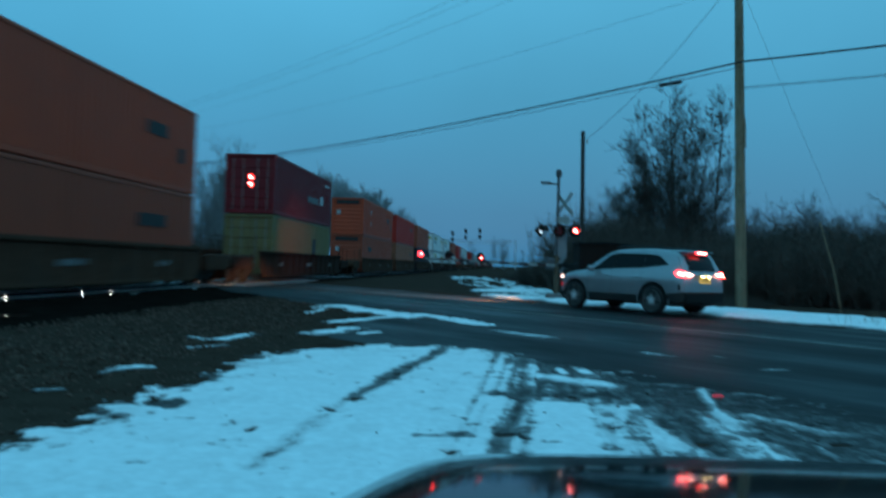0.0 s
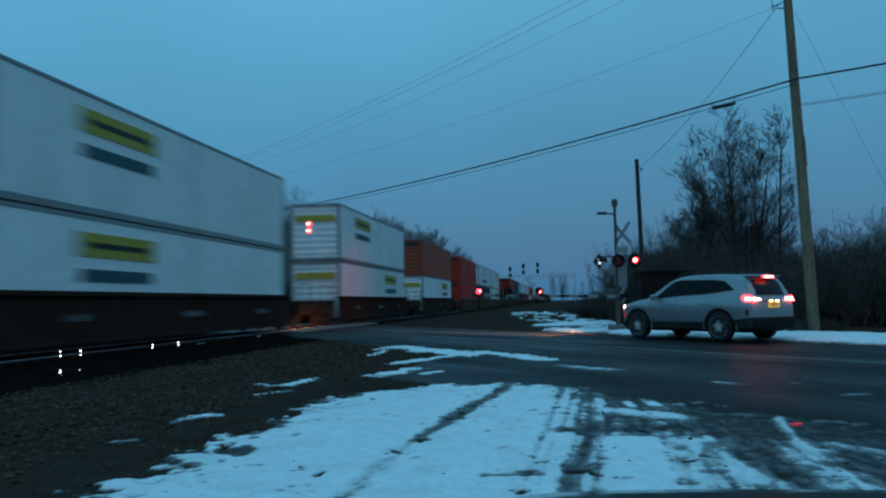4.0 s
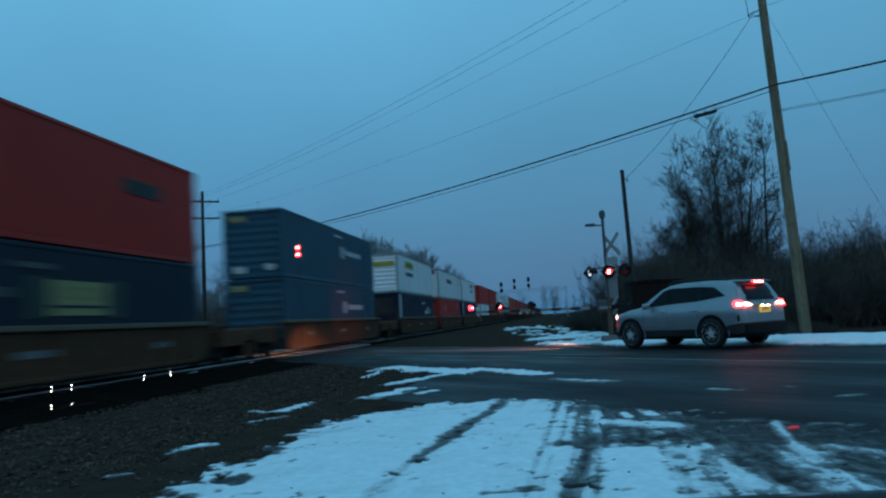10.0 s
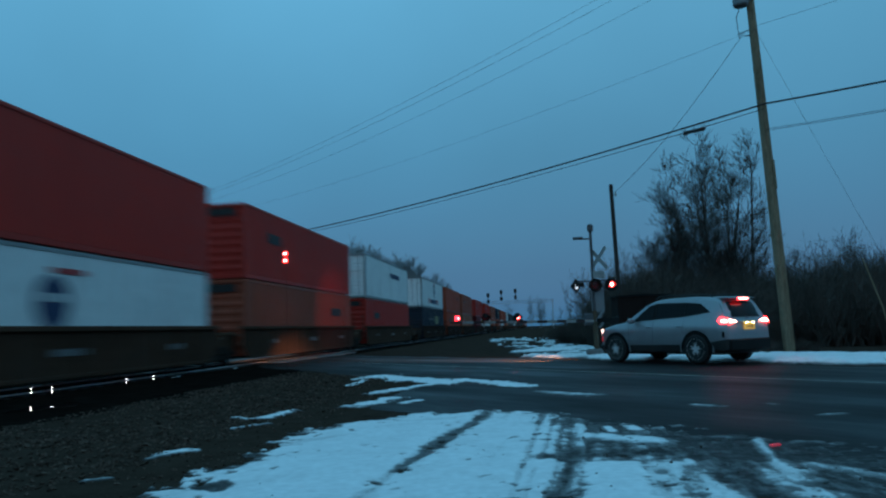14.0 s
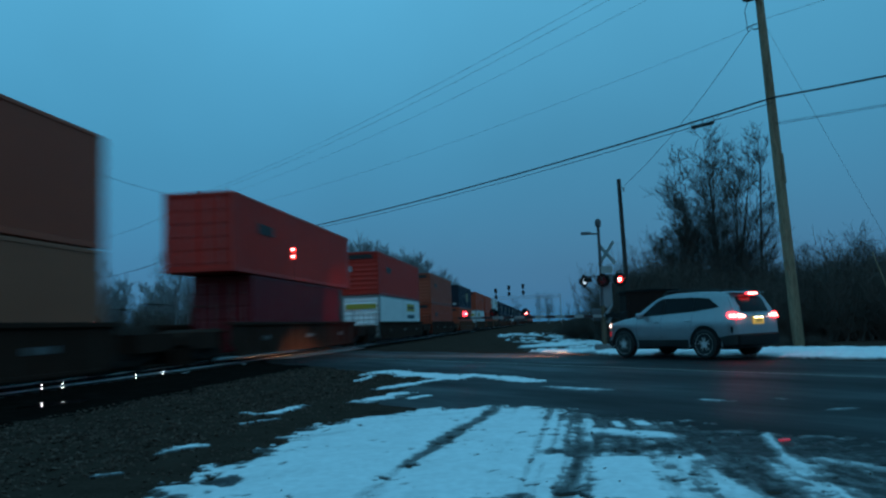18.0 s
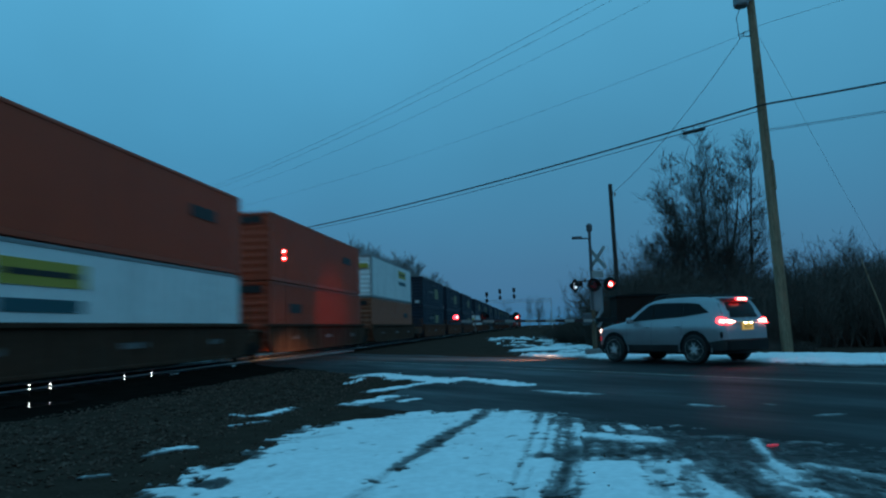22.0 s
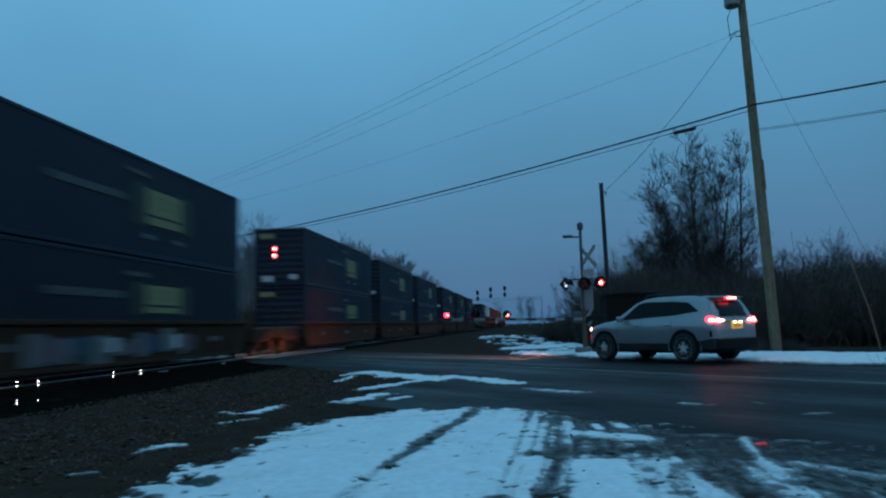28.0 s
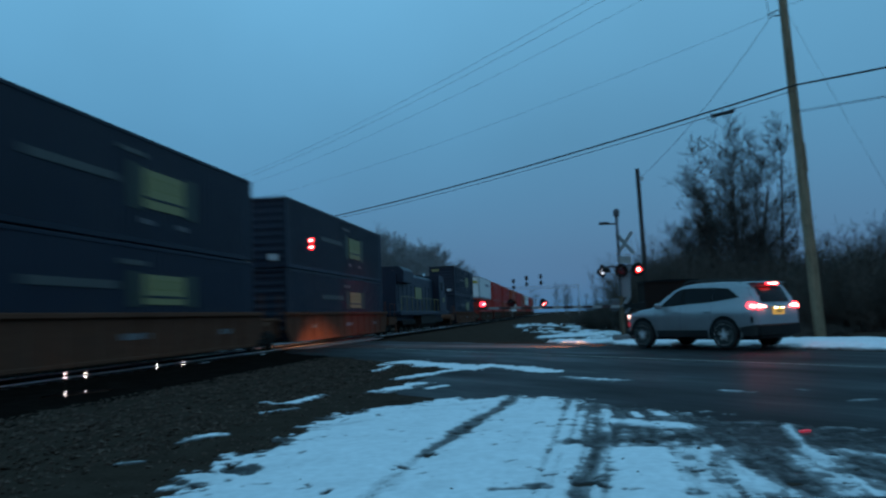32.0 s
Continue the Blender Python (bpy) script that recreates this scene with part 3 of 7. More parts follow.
    for p in ((-4.1, 18.9, -1.9, 16.1, 0.42), (-2.0, 16.4, -3.05, 13.95, 0.2), (-1.7, 16.7, -0.2, 14.5, 0.24), (-2.85, 11.65, -2.46, 12.8, 0.20), (-2.17, 11.86, -1.96, 12.25, 0.12),
              (-4.3, 10.45, -3.95, 10.15, 0.05), (-3.8, 9.2, -3.53, 9.7, 0.05), (-3.82, 10.26, -3.70, 11.25, 0.11), (-4.04, 16.06, -4.1, 17.6, 0.13), (-3.74, 7.2, -3.66, 7.48, 0.14), (-3.76, 6.0, -3.62, 6.1, 0.035), (-4.45, 17.9, -4.4, 18.3, 0.12)):
        m = np.maximum(m, patch(*p))
    for p in ((0.0, 13.4, 0.8, 12.5, 0.17), (2.05, 10.7, 2.36, 10.44, 0.10), (2.95, 10.6, 3.0, 10.5, 0.05), (3.22, 9.34, 3.45, 9.46, 0.07), (1.68, 7.8, 1.78, 7.7, 0.07), (2.3, 7.4, 2.42, 7.38, 0.06)):
        m = np.maximum(m, 0.3 * patch(*p))
    thick = np.clip(m, -0.3, 0.42)
    lift = np.where(s > 8.8, 0.054 * np.sin(np.clip((s - 8.8) / 3.8, 0, 1) * math.pi / 2), 0.0)
    return 0.010 + lift + np.where(thick > 0, 0.022 * (1 - np.exp(-4 * thick)) + 0.003 * n3, 0.12 * thick), np.clip(thick / 0.36, -0.3, 1)


solid("snow_lot", field_mesh(-5.6, 3.8, -8.0, 2.2, 0.08, lot_snow), None, "thin packed snow behind and beside the parked car", "snow", kind="structure")
solid("snow_lot", field_mesh(-5.6, 3.8, 2.2, 21.4, 0.028, lot_snow), None, "thin packed snow with bare wheel tracks on the gravel lot", "snow", kind="structure")


def verge_snow(x, y):
    n1, n2, n3 = fbm(x, y, 0.35, 21), fbm(x, y, 1.2, 22), fbm(x, y, 4.0, 23, 3)
    s = 0.766 * x + 0.643 * y
    d = np.minimum(np.minimum(s - 17.2, x + 1.1 + 0.09 * (y - 27)), (85 - y) * 0.2)
    d = np.minimum(d, 5.0 + np.where(x < 2.6, 30, 0) - np.clip(s - 17.15, 0, None) * 1.2)
    far = np.clip((y - 30) / 25, 0, 1)
    m = np.clip(d, -0.6, 0.6) + 0.3 * n1 + 0.42 * n2 + 0.40 * n3 - far * np.clip(n2 * 2.2 + 0.45, 0, 1) - 0.8 * np.clip((3.4 - x) / 2, 0, 1) * np.clip((y - 24.5) / 4, 0, 1) * np.clip(fbm(x * 0.6, y * 1.2, 0.9, 25) * 2.4 + 0.55, 0, 1)
    m = m - np.clip((3.0 - x) / 1.5, 0, 1) * (0.12 + 0.5 * np.clip(fbm(x * 0.7, y * 1.0, 1.1, 27) + 0.2, 0, 1)) * np.clip((y - 22.5) / 2.0, 0, 1)
    m = m - 0.9 * np.clip(fbm(x, y * 1.3, 1.3, 29) + 0.3 * n3 - 0.08, 0, 1) * np.clip((x - 2.6) / 1.0, 0, 1) * np.clip((s - 17.5) / 1.0, 0.25, 1)
    m = m - 1.1 * np.clip(fbm(x * 0.8, y * 1.1, 1.6, 33) + 0.3 * n3 - 0.02, 0, 1) * np.clip((4.5 - x) / 1.0, 0, 1)
    t = np.clip(m, -0.3, 0.5)
    return 0.01 + np.where(t > 0, 0.14 * (1 - np.exp(-3 * t)) + 0.02 * n3, 0.2 * t), np.clip(t / 0.3, -0.3, 1)


solid("snow_verge", field_mesh(-6, 26, 4, 85, 0.16, verge_snow), None, "snow on the verge beyond the road", "snow", kind="structure")


# a white ridge by the ballast, added for the bright glints along the rail
def rail_ridge(x, y):
    n1, n2 = fbm(x * 0.5, y * 0.5, 0.9, 51), fbm(x, y, 4.0, 52)
    d = 0.03 - np.abs(x + 10.62)
    t = np.clip(d + 0.14 * n1 + 0.06 * n2 - 0.05, -0.3, 0.3)
    return 0.012 + np.where(t > 0, 0.16 * (1 - np.exp(-6 * t)), 0.2 * t), np.clip(t / 0.08, -0.3, 1)


solid("snow_ridge", field_mesh(-10.9, -10.3, 16, 26, 0.04, rail_ridge), None, "thin broken white ridge standing in for glints along the rail", "snow", kind="structure")

# ---- railway ----
RAIL_PROFILE = [(-0.075, -0.17), (0.075, -0.17), (0.075, -0.155), (0.012, -0.13), (0.012, -0.04), (0.037, -0.03), (0.037, -0.004), (0.03, 0.0), (-0.03, 0.0), (-0.037, -0.004), (-0.037, -0.03), (-0.012, -0.04), (-0.012, -0.13), (-0.075, -0.155)]
railway = thing("railway_track", "straight railway track with rusty rails and polished heads", "railway", kind="structure")
for side in (-0.755, 0.755):
    rm = Mesh()
    rm.prism([(TRACK_X + side + a, RAIL_Z + b) for a, b in RAIL_PROFILE], -40, 900, "y")
    rail = part("rail", rm, M["rail"], railway)
    hd = Mesh()
    hd.box((TRACK_X + side, 430, RAIL_Z - 0.014), (0.078, 940, 0.034), 0.004)
    part("rail_head", hd, M["railtop"], rail, "polished rail head")
tie_me = Mesh().box((0, 0, 0), (2.6, 0.23, 0.16), 0.02).data("tie", M["tie"])
for i in range(170):
    y = 2 + i * 0.55
    s = 0.766 * TRACK_X + 0.643 * y
    if ROAD_NEAR - 0.4 < s < ROAD_FAR + 0.4:
        continue
    part("tie", tie_me, None, railway, at=pose(TRACK_X + random.uniform(-0.02, 0.02), y, 0.04 - 0.08, rz=random.uniform(-0.7, 0.7)))
# crossing panels between and beside the rails
panel_me = Mesh().prism([(-0.62, -0.1), (0.62, -0.1), (0.62, 0.0), (0.6, 0.012), (-0.6, 0.012), (-0.62, 0.0)], -1.2, 1.2, "y").data("crossing_panel", M["concrete"])
yc0 = (ROAD_NEAR + 0.3 - 0.766 * TRACK_X) / 0.643
yc1 = (ROAD_FAR - 0.3 - 0.766 * TRACK_X) / 0.643
crossing = thing("crossing_surface", "grey concrete crossing panels set between the rails", "railway crossing", kind="structure")
y = yc0 + 1.2
while y < yc1:
    for dx in (0.0, -1.5, 1.5):
        part("crossing_panel", panel_me, None, crossing, at=pose(TRACK_X + dx, y, RAIL_Z - 0.02 + random.uniform(-0.004, 0.004)))
    y += 2.45
# ballast bed and loose stones
bb = Mesh()
bb.prism([(TRACK_X - 3.4, -0.02), (TRACK_X - 2.6, 0.012), (TRACK_X - 1.6, 0.03), (TRACK_X + 1.6, 0.03), (TRACK_X + 1.85, 0.016), (TRACK_X + 3.4, -0.02)], -40, 900, "y")
solid("ballast_bed", bb, M["blackstone"], "dark crushed-stone ballast under the track", "ballast", kind="structure")
OCT = [(1, 0, 0), (-1, 0, 0), (0, 1, 0), (0, -1, 0), (0, 0, 1), (0, 0, -1)]
OF = [(0, 2, 4), (2, 1, 4), (1, 3, 4), (3, 0, 4), (2, 0, 5), (1, 2, 5), (3, 1, 5), (0, 3, 5)]


def stone_material():
    """Crushed stone: each piece of its own shade."""
    m = mat("crushed_stone", (0.088, 0.059, 0.046), 0.95, spec=0.0, var=0.5, big=3.0, fine=40, bump=0.1, dirty=0.3)
    n, l = m.node_tree.nodes, m.node_tree.links
    b = n["Principled BSDF"]
    src = b.inputs["Base Color"].links[0].from_socket
    ge, ra, mx = n.new("ShaderNodeNewGeometry"), n.new("ShaderNodeMapRange"), n.new("ShaderNodeMix")
    ra.inputs[3].default_value, ra.inputs[4].default_value = 0.5, 1.6
    mx.data_type, mx.blend_type = "RGBA", "MULTIPLY"
    mx.inputs["Factor"].default_value = 1.0
    l.new(ge.outputs["Random Per Island"], ra.inputs["Value"])
    l.new(src, mx.inputs["A"])
    l.new(ra.outputs["Result"], mx.inputs["B"])
    l.new(mx.outputs["Result"], b.inputs["Base Color"])
    return m


# the uneven gravel slope between the ballast and the snow
gx, gy = np.meshgrid(np.linspace(-7.2, -2.5, 116), np.linspace(2.0, 25.0, 330), indexing="ij")
rise = np.clip((-3.6 - gx) / 2.0, 0, 1) * np.clip((gx + 7.2) / 1.2, 0, 1) * np.clip((ROAD_NEAR - 0.2 - 0.766 * gx - 0.643 * gy) / 1.5, 0, 1)
gz = 0.003 + rise * np.clip(0.030 + 0.060 * fbm(gx, gy, 0.7, 61) + 0.050 * fbm(gx, gy, 3.2, 62, 3), -0.02, 0.1)
gs = Mesh()
gs.grid(lambda i, j: (gx[i, j], gy[i, j], gz[i, j]), *gx.shape)
solid("gravel_slope", gs, M["stone"], "uneven dark gravel and frozen dirt beside the ballast", "gravel", kind="structure", smooth=True, fix=False)
rs = random.Random(5)
npts = 22000
px_, py_ = np.array([rs.uniform(-7.4, -2.7) for k in range(npts)]), np.array([3.6 + 20 * rs.random() ** 1.35 for k in range(npts)])
clump = fbm(px_, py_, 0.9, 63) + 0.5 * fbm(px_, py_, 3.0, 64)
st = Mesh()
for x, y, cl_ in zip(px_.tolist(), py_.tolist(), clump.tolist()):
    if 0.766 * x + 0.643 * y > ROAD_NEAR - 0.3 or rs.random() > 0.62 + 0.9 * cl_ or (x > -3.5 and rs.random() < 0.55):
        continue
    a = rs.uniform(0.010, 0.026) * (1.5 if rs.random() < 0.12 else 1.0) * (0.7 if x > -3.6 else 1.0)
    q = Euler((rs.uniform(-0.5, 0.5), rs.uniform(-0.5, 0.5), rs.uniform(0, 6))).to_matrix()
    sc = (a * rs.uniform(0.8, 1.5), a * rs.uniform(0.8, 1.5), a * rs.uniform(0.6, 1.0))
    i, j = min(115, max(0, int((x + 7.2) / 4.7 * 115))), min(329, max(0, int((y - 2.0) / 23.0 * 329)))
    base_ = Vector((x, y, float(gz[i, j]) + a * 0.3))
    st.add([q @ Vector((p[0] * sc[0], p[1] * sc[1], p[2] * sc[2])) + base_ for p in OCT], OF)
solid("ballast_stones", st, stone_material(), "scattered dark crushed stones beside the track", "gravel", kind="stuff", fix=False)

# the near-black foot of the ballast, with a ragged edge
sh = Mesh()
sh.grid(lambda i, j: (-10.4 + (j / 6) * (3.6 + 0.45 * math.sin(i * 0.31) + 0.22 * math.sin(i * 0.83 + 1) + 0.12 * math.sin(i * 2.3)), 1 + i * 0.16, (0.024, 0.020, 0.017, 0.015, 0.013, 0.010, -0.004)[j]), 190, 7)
solid("ballast_shoulder", sh, M["blackstone"], "near-black gravel at the foot of the ballast", "ballast", kind="structure", smooth=True)

# a shallow puddle between the ballast and the lot
pu = Mesh()
pu.v = [(-8.72, 12.62, 0.022)] + [(-8.72 + (0.40 + 0.08 * math.sin(3 * a) + 0.07 * math.sin(7 * a + 1)) * math.cos(a), 12.62 + (0.75 + 0.14 * math.sin(2 * a + 0.6) + 0.1 * math.sin(5 * a)) * math.sin(a), 0.020) for a in [2 * math.pi * k / 48 for k in range(48)]]
pu.f = [(0, 1 + k, 1 + (k + 1) % 48) for k in range(48)]
solid("puddle", pu, plain("puddle_water", (0.010, 0.010, 0.011), 0.06), "shallow dark puddle on the gravel beside the track", "puddle", kind="structure", fix=False)

# clods of frozen dirt thrown on the snow by wheels
cl = Mesh()
rc = random.Random(31)
for k in range(110):
    y = 4.2 + 6.2 * rc.random() ** 1.3
    x = rc.uniform(-2.6, 2.4) if rc.random() < 0.45 else rc.gauss(0.5, 0.7)
    if 0.766 * x + 0.643 * y > 6.6:
        continue
    a = rc.uniform(0.004, 0.010) * (2.2 if rc.random() < 0.05 else 1.0)
    q = Euler((rc.uniform(0, 6), rc.uniform(0, 6), rc.uniform(0, 6))).to_matrix()
    cl.add([q @ Vector((p[0] * a * rc.uniform(0.8, 1.6), p[1] * a * rc.uniform(0.8, 1.6), p[2] * a * 0.5)) + Vector((x, y, 0.024)) for p in OCT], OF)
solid("dirt_clods", cl, M["loose"], "small dark clods of dirt lying on the snow", "dirt", kind="stuff", fix=False)

# ---- the train ----
HC = 2.88   # a container's height
_shared = {}
TRAIN = []  # thing, its y at the start, its z


def shared(key, make):
    if key not in _shared:
        _shared[key] = make()
    return _shared[key]


def side_panel(L, W, sign, pitch, depth):
    """One corrugated side wall."""
    s = Mesh()
    y, pts = -L / 2 + 0.16, []
    while y < L / 2 - 0.16 - pitch:
        pts += [(y, 0.0), (y + pitch * 0.42, 0.0), (y + pitch * 0.5, depth), (y + pitch * 0.92, depth)]
        y += pitch
    pts.append((L / 2 - 0.16, 0.0))
    zs = (0.16, HC - 0.10)
    s.grid(lambda i, j: (sign * (W / 2 - 0.012 - pts[i][1]), pts[i][0], zs[j]), len(pts), 2)
    return s


def frame_mesh(L, W):
    """Corner posts, rails and castings."""
    f = Mesh()
    for sx in (-1, 1):
        for sy in (-1, 1):
            f.box((sx * (W / 2 - 0.06), sy * (L / 2 - 0.08), HC / 2), (0.12, 0.16, HC - 0.2), 0.012)
            for z in (0.06, HC - 0.06):
                f.box((sx * (W / 2 - 0.08), sy * (L / 2 - 0.09), z), (0.17, 0.18, 0.12), 0.01)
        f.box((sx * (W / 2 - 0.066), 0, 0.08), (0.1, L - 0.36, 0.155), 0.012)
        f.box((sx * (W / 2 - 0.04), 0, HC - 0.05), (0.08, L - 0.36, 0.1), 0.01)
    for sy in (-1, 1):
        f.box((0, sy * (L / 2 - 0.06), 0.08), (W - 0.34, 0.1, 0.15), 0.012)
        f.box((0, sy * (L / 2 - 0.06), HC - 0.06), (W - 0.34, 0.1, 0.12), 0.012)
    return f


def end_mesh(W, L, style):
    """An end wall as one pressed sheet with a back."""
    e = Mesh()
    y = -L / 2
    prof = [(0.12, 0.10)]
    z = 0.30
    while z < HC - 0.36:
        if style == "door":
            prof += [(z, 0.10), (z + 0.02, 0.065), (z + 0.38, 0.065), (z + 0.40, 0.10)]
            z += 0.48
        else:
            prof += [(z, 0.10), (z + 0.05, 0.072), (z + 0.14, 0.072), (z + 0.19, 0.10)]
            z += 0.31
    prof.append((HC - 0.12, 0.10))
    if style == "reefer":
        prof = [(0.12, 0.10), (HC - 0.12, 0.10)]
    hw = W / 2 - 0.11
    e.prism([(y + d, z) for z, d in prof] + [(y + 0.15, HC - 0.12), (y + 0.15, 0.12)], -hw, hw, "x")
    return e


def roof_mesh(L, W):
    r_ = Mesh()
    r_.box((0, 0, HC - 0.05), (W - 0.18, L - 0.3, 0.05))
    n = int(L / 0.6)
    for k in range(n):
        r_.box((0, -L / 2 + 0.4 + k * (L - 0.8) / (n - 1), HC - 0.02), (W - 0.3, 0.18, 0.03), 0.01)
    r_.box((0, 0, 0.1), (W - 0.2, L - 0.3, 0.08))
    return r_


def plate(y, z, w, h, x, t=0.012):
    return Mesh().box((x + t / 2, y, z), (t, w, h), 0.004)


def marks_of(kind, L, W):
    """Logos as plain shapes on the side towards the road: (name, mesh, material)."""
    x, o, e = W / 2 - 0.006, [], L / 2   # e: the rear end; places are given from it
    if kind in ("jb_far", "jb_near"):
        d = 4.45 if kind == "jb_far" else L * 0.71
        o += [("logo_plate", plate(e - d, 2.2, 3.35, 0.58, x), "lyellow"), ("logo_bar", plate(e - d, 1.48, 3.1, 0.30, x), "lteal"), ("name_bar", plate(e - d, 2.2, 2.7, 0.14, x + 0.013), "ldark")]
    elif kind in ("csx", "csx_low"):
        yc, zc = e - 6.0, (1.50 if kind == "csx" else 1.72)
        h = 1.05 if kind == "csx" else 0.8
        o.append(("logo_plate", plate(yc, zc, 2.15, h, x), "lpale"))
        tx = Mesh()
        for k in range(3):
            a = yc - 0.62 + k * 0.62
            tx.box((x + 0.016, a, zc + h * 0.30), (0.008, 0.44, 0.05), 0.002)
            tx.box((x + 0.016, a - 0.1 + 0.1 * k, zc + h * 0.16), (0.008, 0.12, 0.2), 0.002)
            tx.box((x + 0.016, a, zc + h * 0.02), (0.008, 0.44, 0.05), 0.002)
        o += [("logo_shape", tx, "lgreeny"), ("logo_bar", plate(yc, zc - h * 0.24, 2.0, 0.07, x + 0.012), "csx")]
        for sy in (-1, 1):
            o.append(("side_panel", plate(yc + sy * 1.5, zc, 0.6, h * 1.15, x), "lolive"))
            o.append(("logo_corner", plate(yc + sy * 0.95, zc - h * 0.85, 0.5, 0.14, x), "lgrey"))
        o += [("name_bar", plate(e - 10.0, zc + 0.08, 3.4, 0.20, x), "ldim"), ("lettering_bar", plate(yc - 1.6, zc + h * 0.85, 1.3, 0.13, x), "ldim")]
    elif kind == "dark_near":
        o += [("logo_bar", plate(e - 12.85, 1.8, 1.65, 0.42, x), "ldark")]
    elif kind == "dark_far":
        o += [("logo_bar", plate(e - 3.15, 1.84, 1.9, 0.4, x), "ldark")]
    elif kind == "dark_both":
        o += [("logo_bar", plate(e - 3.0, 1.8, 1.4, 0.42, x), "ldark"), ("diamond_placard", plate(e - 12.6, 1.95, 0.45, 0.36, x), "grey"), ("diamond_placard", plate(e - 12.6, 1.0, 0.4, 0.32, x), "grey"), ("data_panel", plate(e - 1.2, 1.2, 0.5, 0.5, x), "ldark")]
    elif kind == "wide_white":
        o += [("logo_bar", plate(e - 4.6, 1.3, 2.4, 0.34, x), "lgrey"), ("logo_bar", plate(e - 2.5, 1.42, 0.8, 0.5, x), "lwhite"), ("lettering_bar", plate(e - 1.2, 2.45, 1.2, 0.12, x), "lwhite")]
    elif kind == "redblack":
        o += [("logo_bar", plate(e - 9.6, 1.95, 1.2, 0.45, x), "lred"), ("logo_bar", plate(e - 7.6, 1.9, 2.6, 0.40, x), "ldark")]
    elif kind == "flag":
        arc = Mesh().lathe([(x, 0.55), (x + 0.012, 0.55)], (0, e - 7.4, 2.0), "x", 18)
        o += [("logo_disc", arc, "lnavy"), ("logo_band", plate(e - 7.4, 2.08, 1.5, 0.22, x + 0.013), "lwhite"), ("logo_arc", plate(e - 7.1, 2.62, 1.0, 0.12, x), "lred"), ("logo_bar", plate(e - 7.3, 1.28, 1.1, 0.16, x), "lnavy"),
              ("flag_bar", plate(e - 8.0, 0.72, 4.0, 0.42, x), "lnavy")]
        for k in range(3):
            for yy in (e - 11.0, e - 5.1):
                o.append(("flag_stripe", Mesh().box((x + 0.006, yy, 0.58 + k * 0.16), (0.012, 1.8, 0.09), 0.003), "lred"))
    elif kind == "navytext":
        o += [("logo_bar", plate(e - 5.8, 1.95, 3.7, 0.36, x), "lnavy")]
    elif kind == "globe":
        gl = Mesh().lathe([(x, 0.62), (x + 0.012, 0.62)], (0, e - 8.2, 1.65), "x", 20)
        o += [("logo_disc", gl, "lnavy"), ("logo_band", plate(e - 8.2, 1.75, 0.9, 0.2, x + 0.013), "lwhite"), ("logo_arc", plate(e - 7.6, 2.38, 1.3, 0.14, x), "lred")]
    elif kind == "figure":
        o += [("logo_shape", plate(e - 4.3, 1.5, 1.3, 0.30, x), "lwhite"), ("logo_shape", plate(e - 3.6, 1.65, 0.4, 0.6, x), "lwhite"), ("logo_shape", plate(e - 2.4, 1.6, 0.3, 0.42, x), "lwhite"), ("lettering_bar", plate(e - 5.6, 2.25, 1.3, 0.12, x), "lwhite"), ("corner_panel", plate(e - L + 0.45, HC / 2, 0.7, HC - 0.2, x), "lwhite")]
    elif kind == "blue_marks":
        o += [("logo_bar", plate(e - 4.7, 1.72, 3.1, 0.26, x), "lwhite"), ("logo_shape", plate(e - 6.9, 1.7, 0.6, 0.62, x), "lwhite"), ("lettering_bar", plate(e - 7.6, 2.5, 1.2, 0.12, x), "lwhite")]
    elif kind == "navy_small":
        o += [("logo_bar", plate(e - 4.4, 1.75, 2.2, 0.42, x), "lnavy")]
    elif kind == "box_dark":
        o += [("vent_panel", plate(L * 0.17, 1.5, 0.7, 0.95, x), "ldark")]
    return o


def end_marks(style, L, W):
    y, o = -L / 2 + 0.02, []
    def pl(x, z, w, h, m, nm="label_plate"):
        o.append((nm, Mesh().box((x, y, z), (w, 0.014, h), 0.004), m))
    if style == "plates":
        pl(-W * 0.25, 2.5, 0.75, 0.24, "lpale")
        pl(-W * 0.24, 0.35, 0.6, 0.28, "lwhite")
        pl(W * 0.27, 0.42, 0.42, 0.26, "lwhite")
    elif style == "strip":
        pl(0, 2.15, W * 0.8, 0.34, "lyellow", "logo_strip")
    elif style == "reefer":
        pl(0, 1.95, W * 0.62, 1.2, "ldark", "cooling_unit")
        pl(-W * 0.22, 1.95, 0.5, 0.7, "lwhite", "unit_cover")
    elif style == "ribs":
        pl(0, HC - 0.32, W * 0.7, 0.3, "ldark", "name_panel")
        pl(-W * 0.28, 1.75, 0.34, 0.34, "grey", "placard")
    return o


COLOUR_WORDS = dict(red="red", orange="orange-red", rust="rust-orange", tan="tan-orange", maroon="dark maroon", cream="cream-yellow", white="white", navy="navy-blue",
                    csx="dark blue", blue="blue")
MARK_WORDS = dict(jb_far="with yellow and teal plates", jb_near="with yellow and teal plates", csx="with pale yellow framed logo", csx_low="with pale yellow framed logo",
                  dark_near="with a dark name panel", dark_far="with a dark name panel", dark_both="with dark panel and pale placards", wide_white="with broad white logo",
                  redblack="with red and black logo", flag="with striped flag logo", navytext="with dark lettering bar", globe="with round globe logo", figure="with white figure logo",
                  blue_marks="with white lettering bar", navy_small="with small dark logo", box_dark="with a dark vent panel")


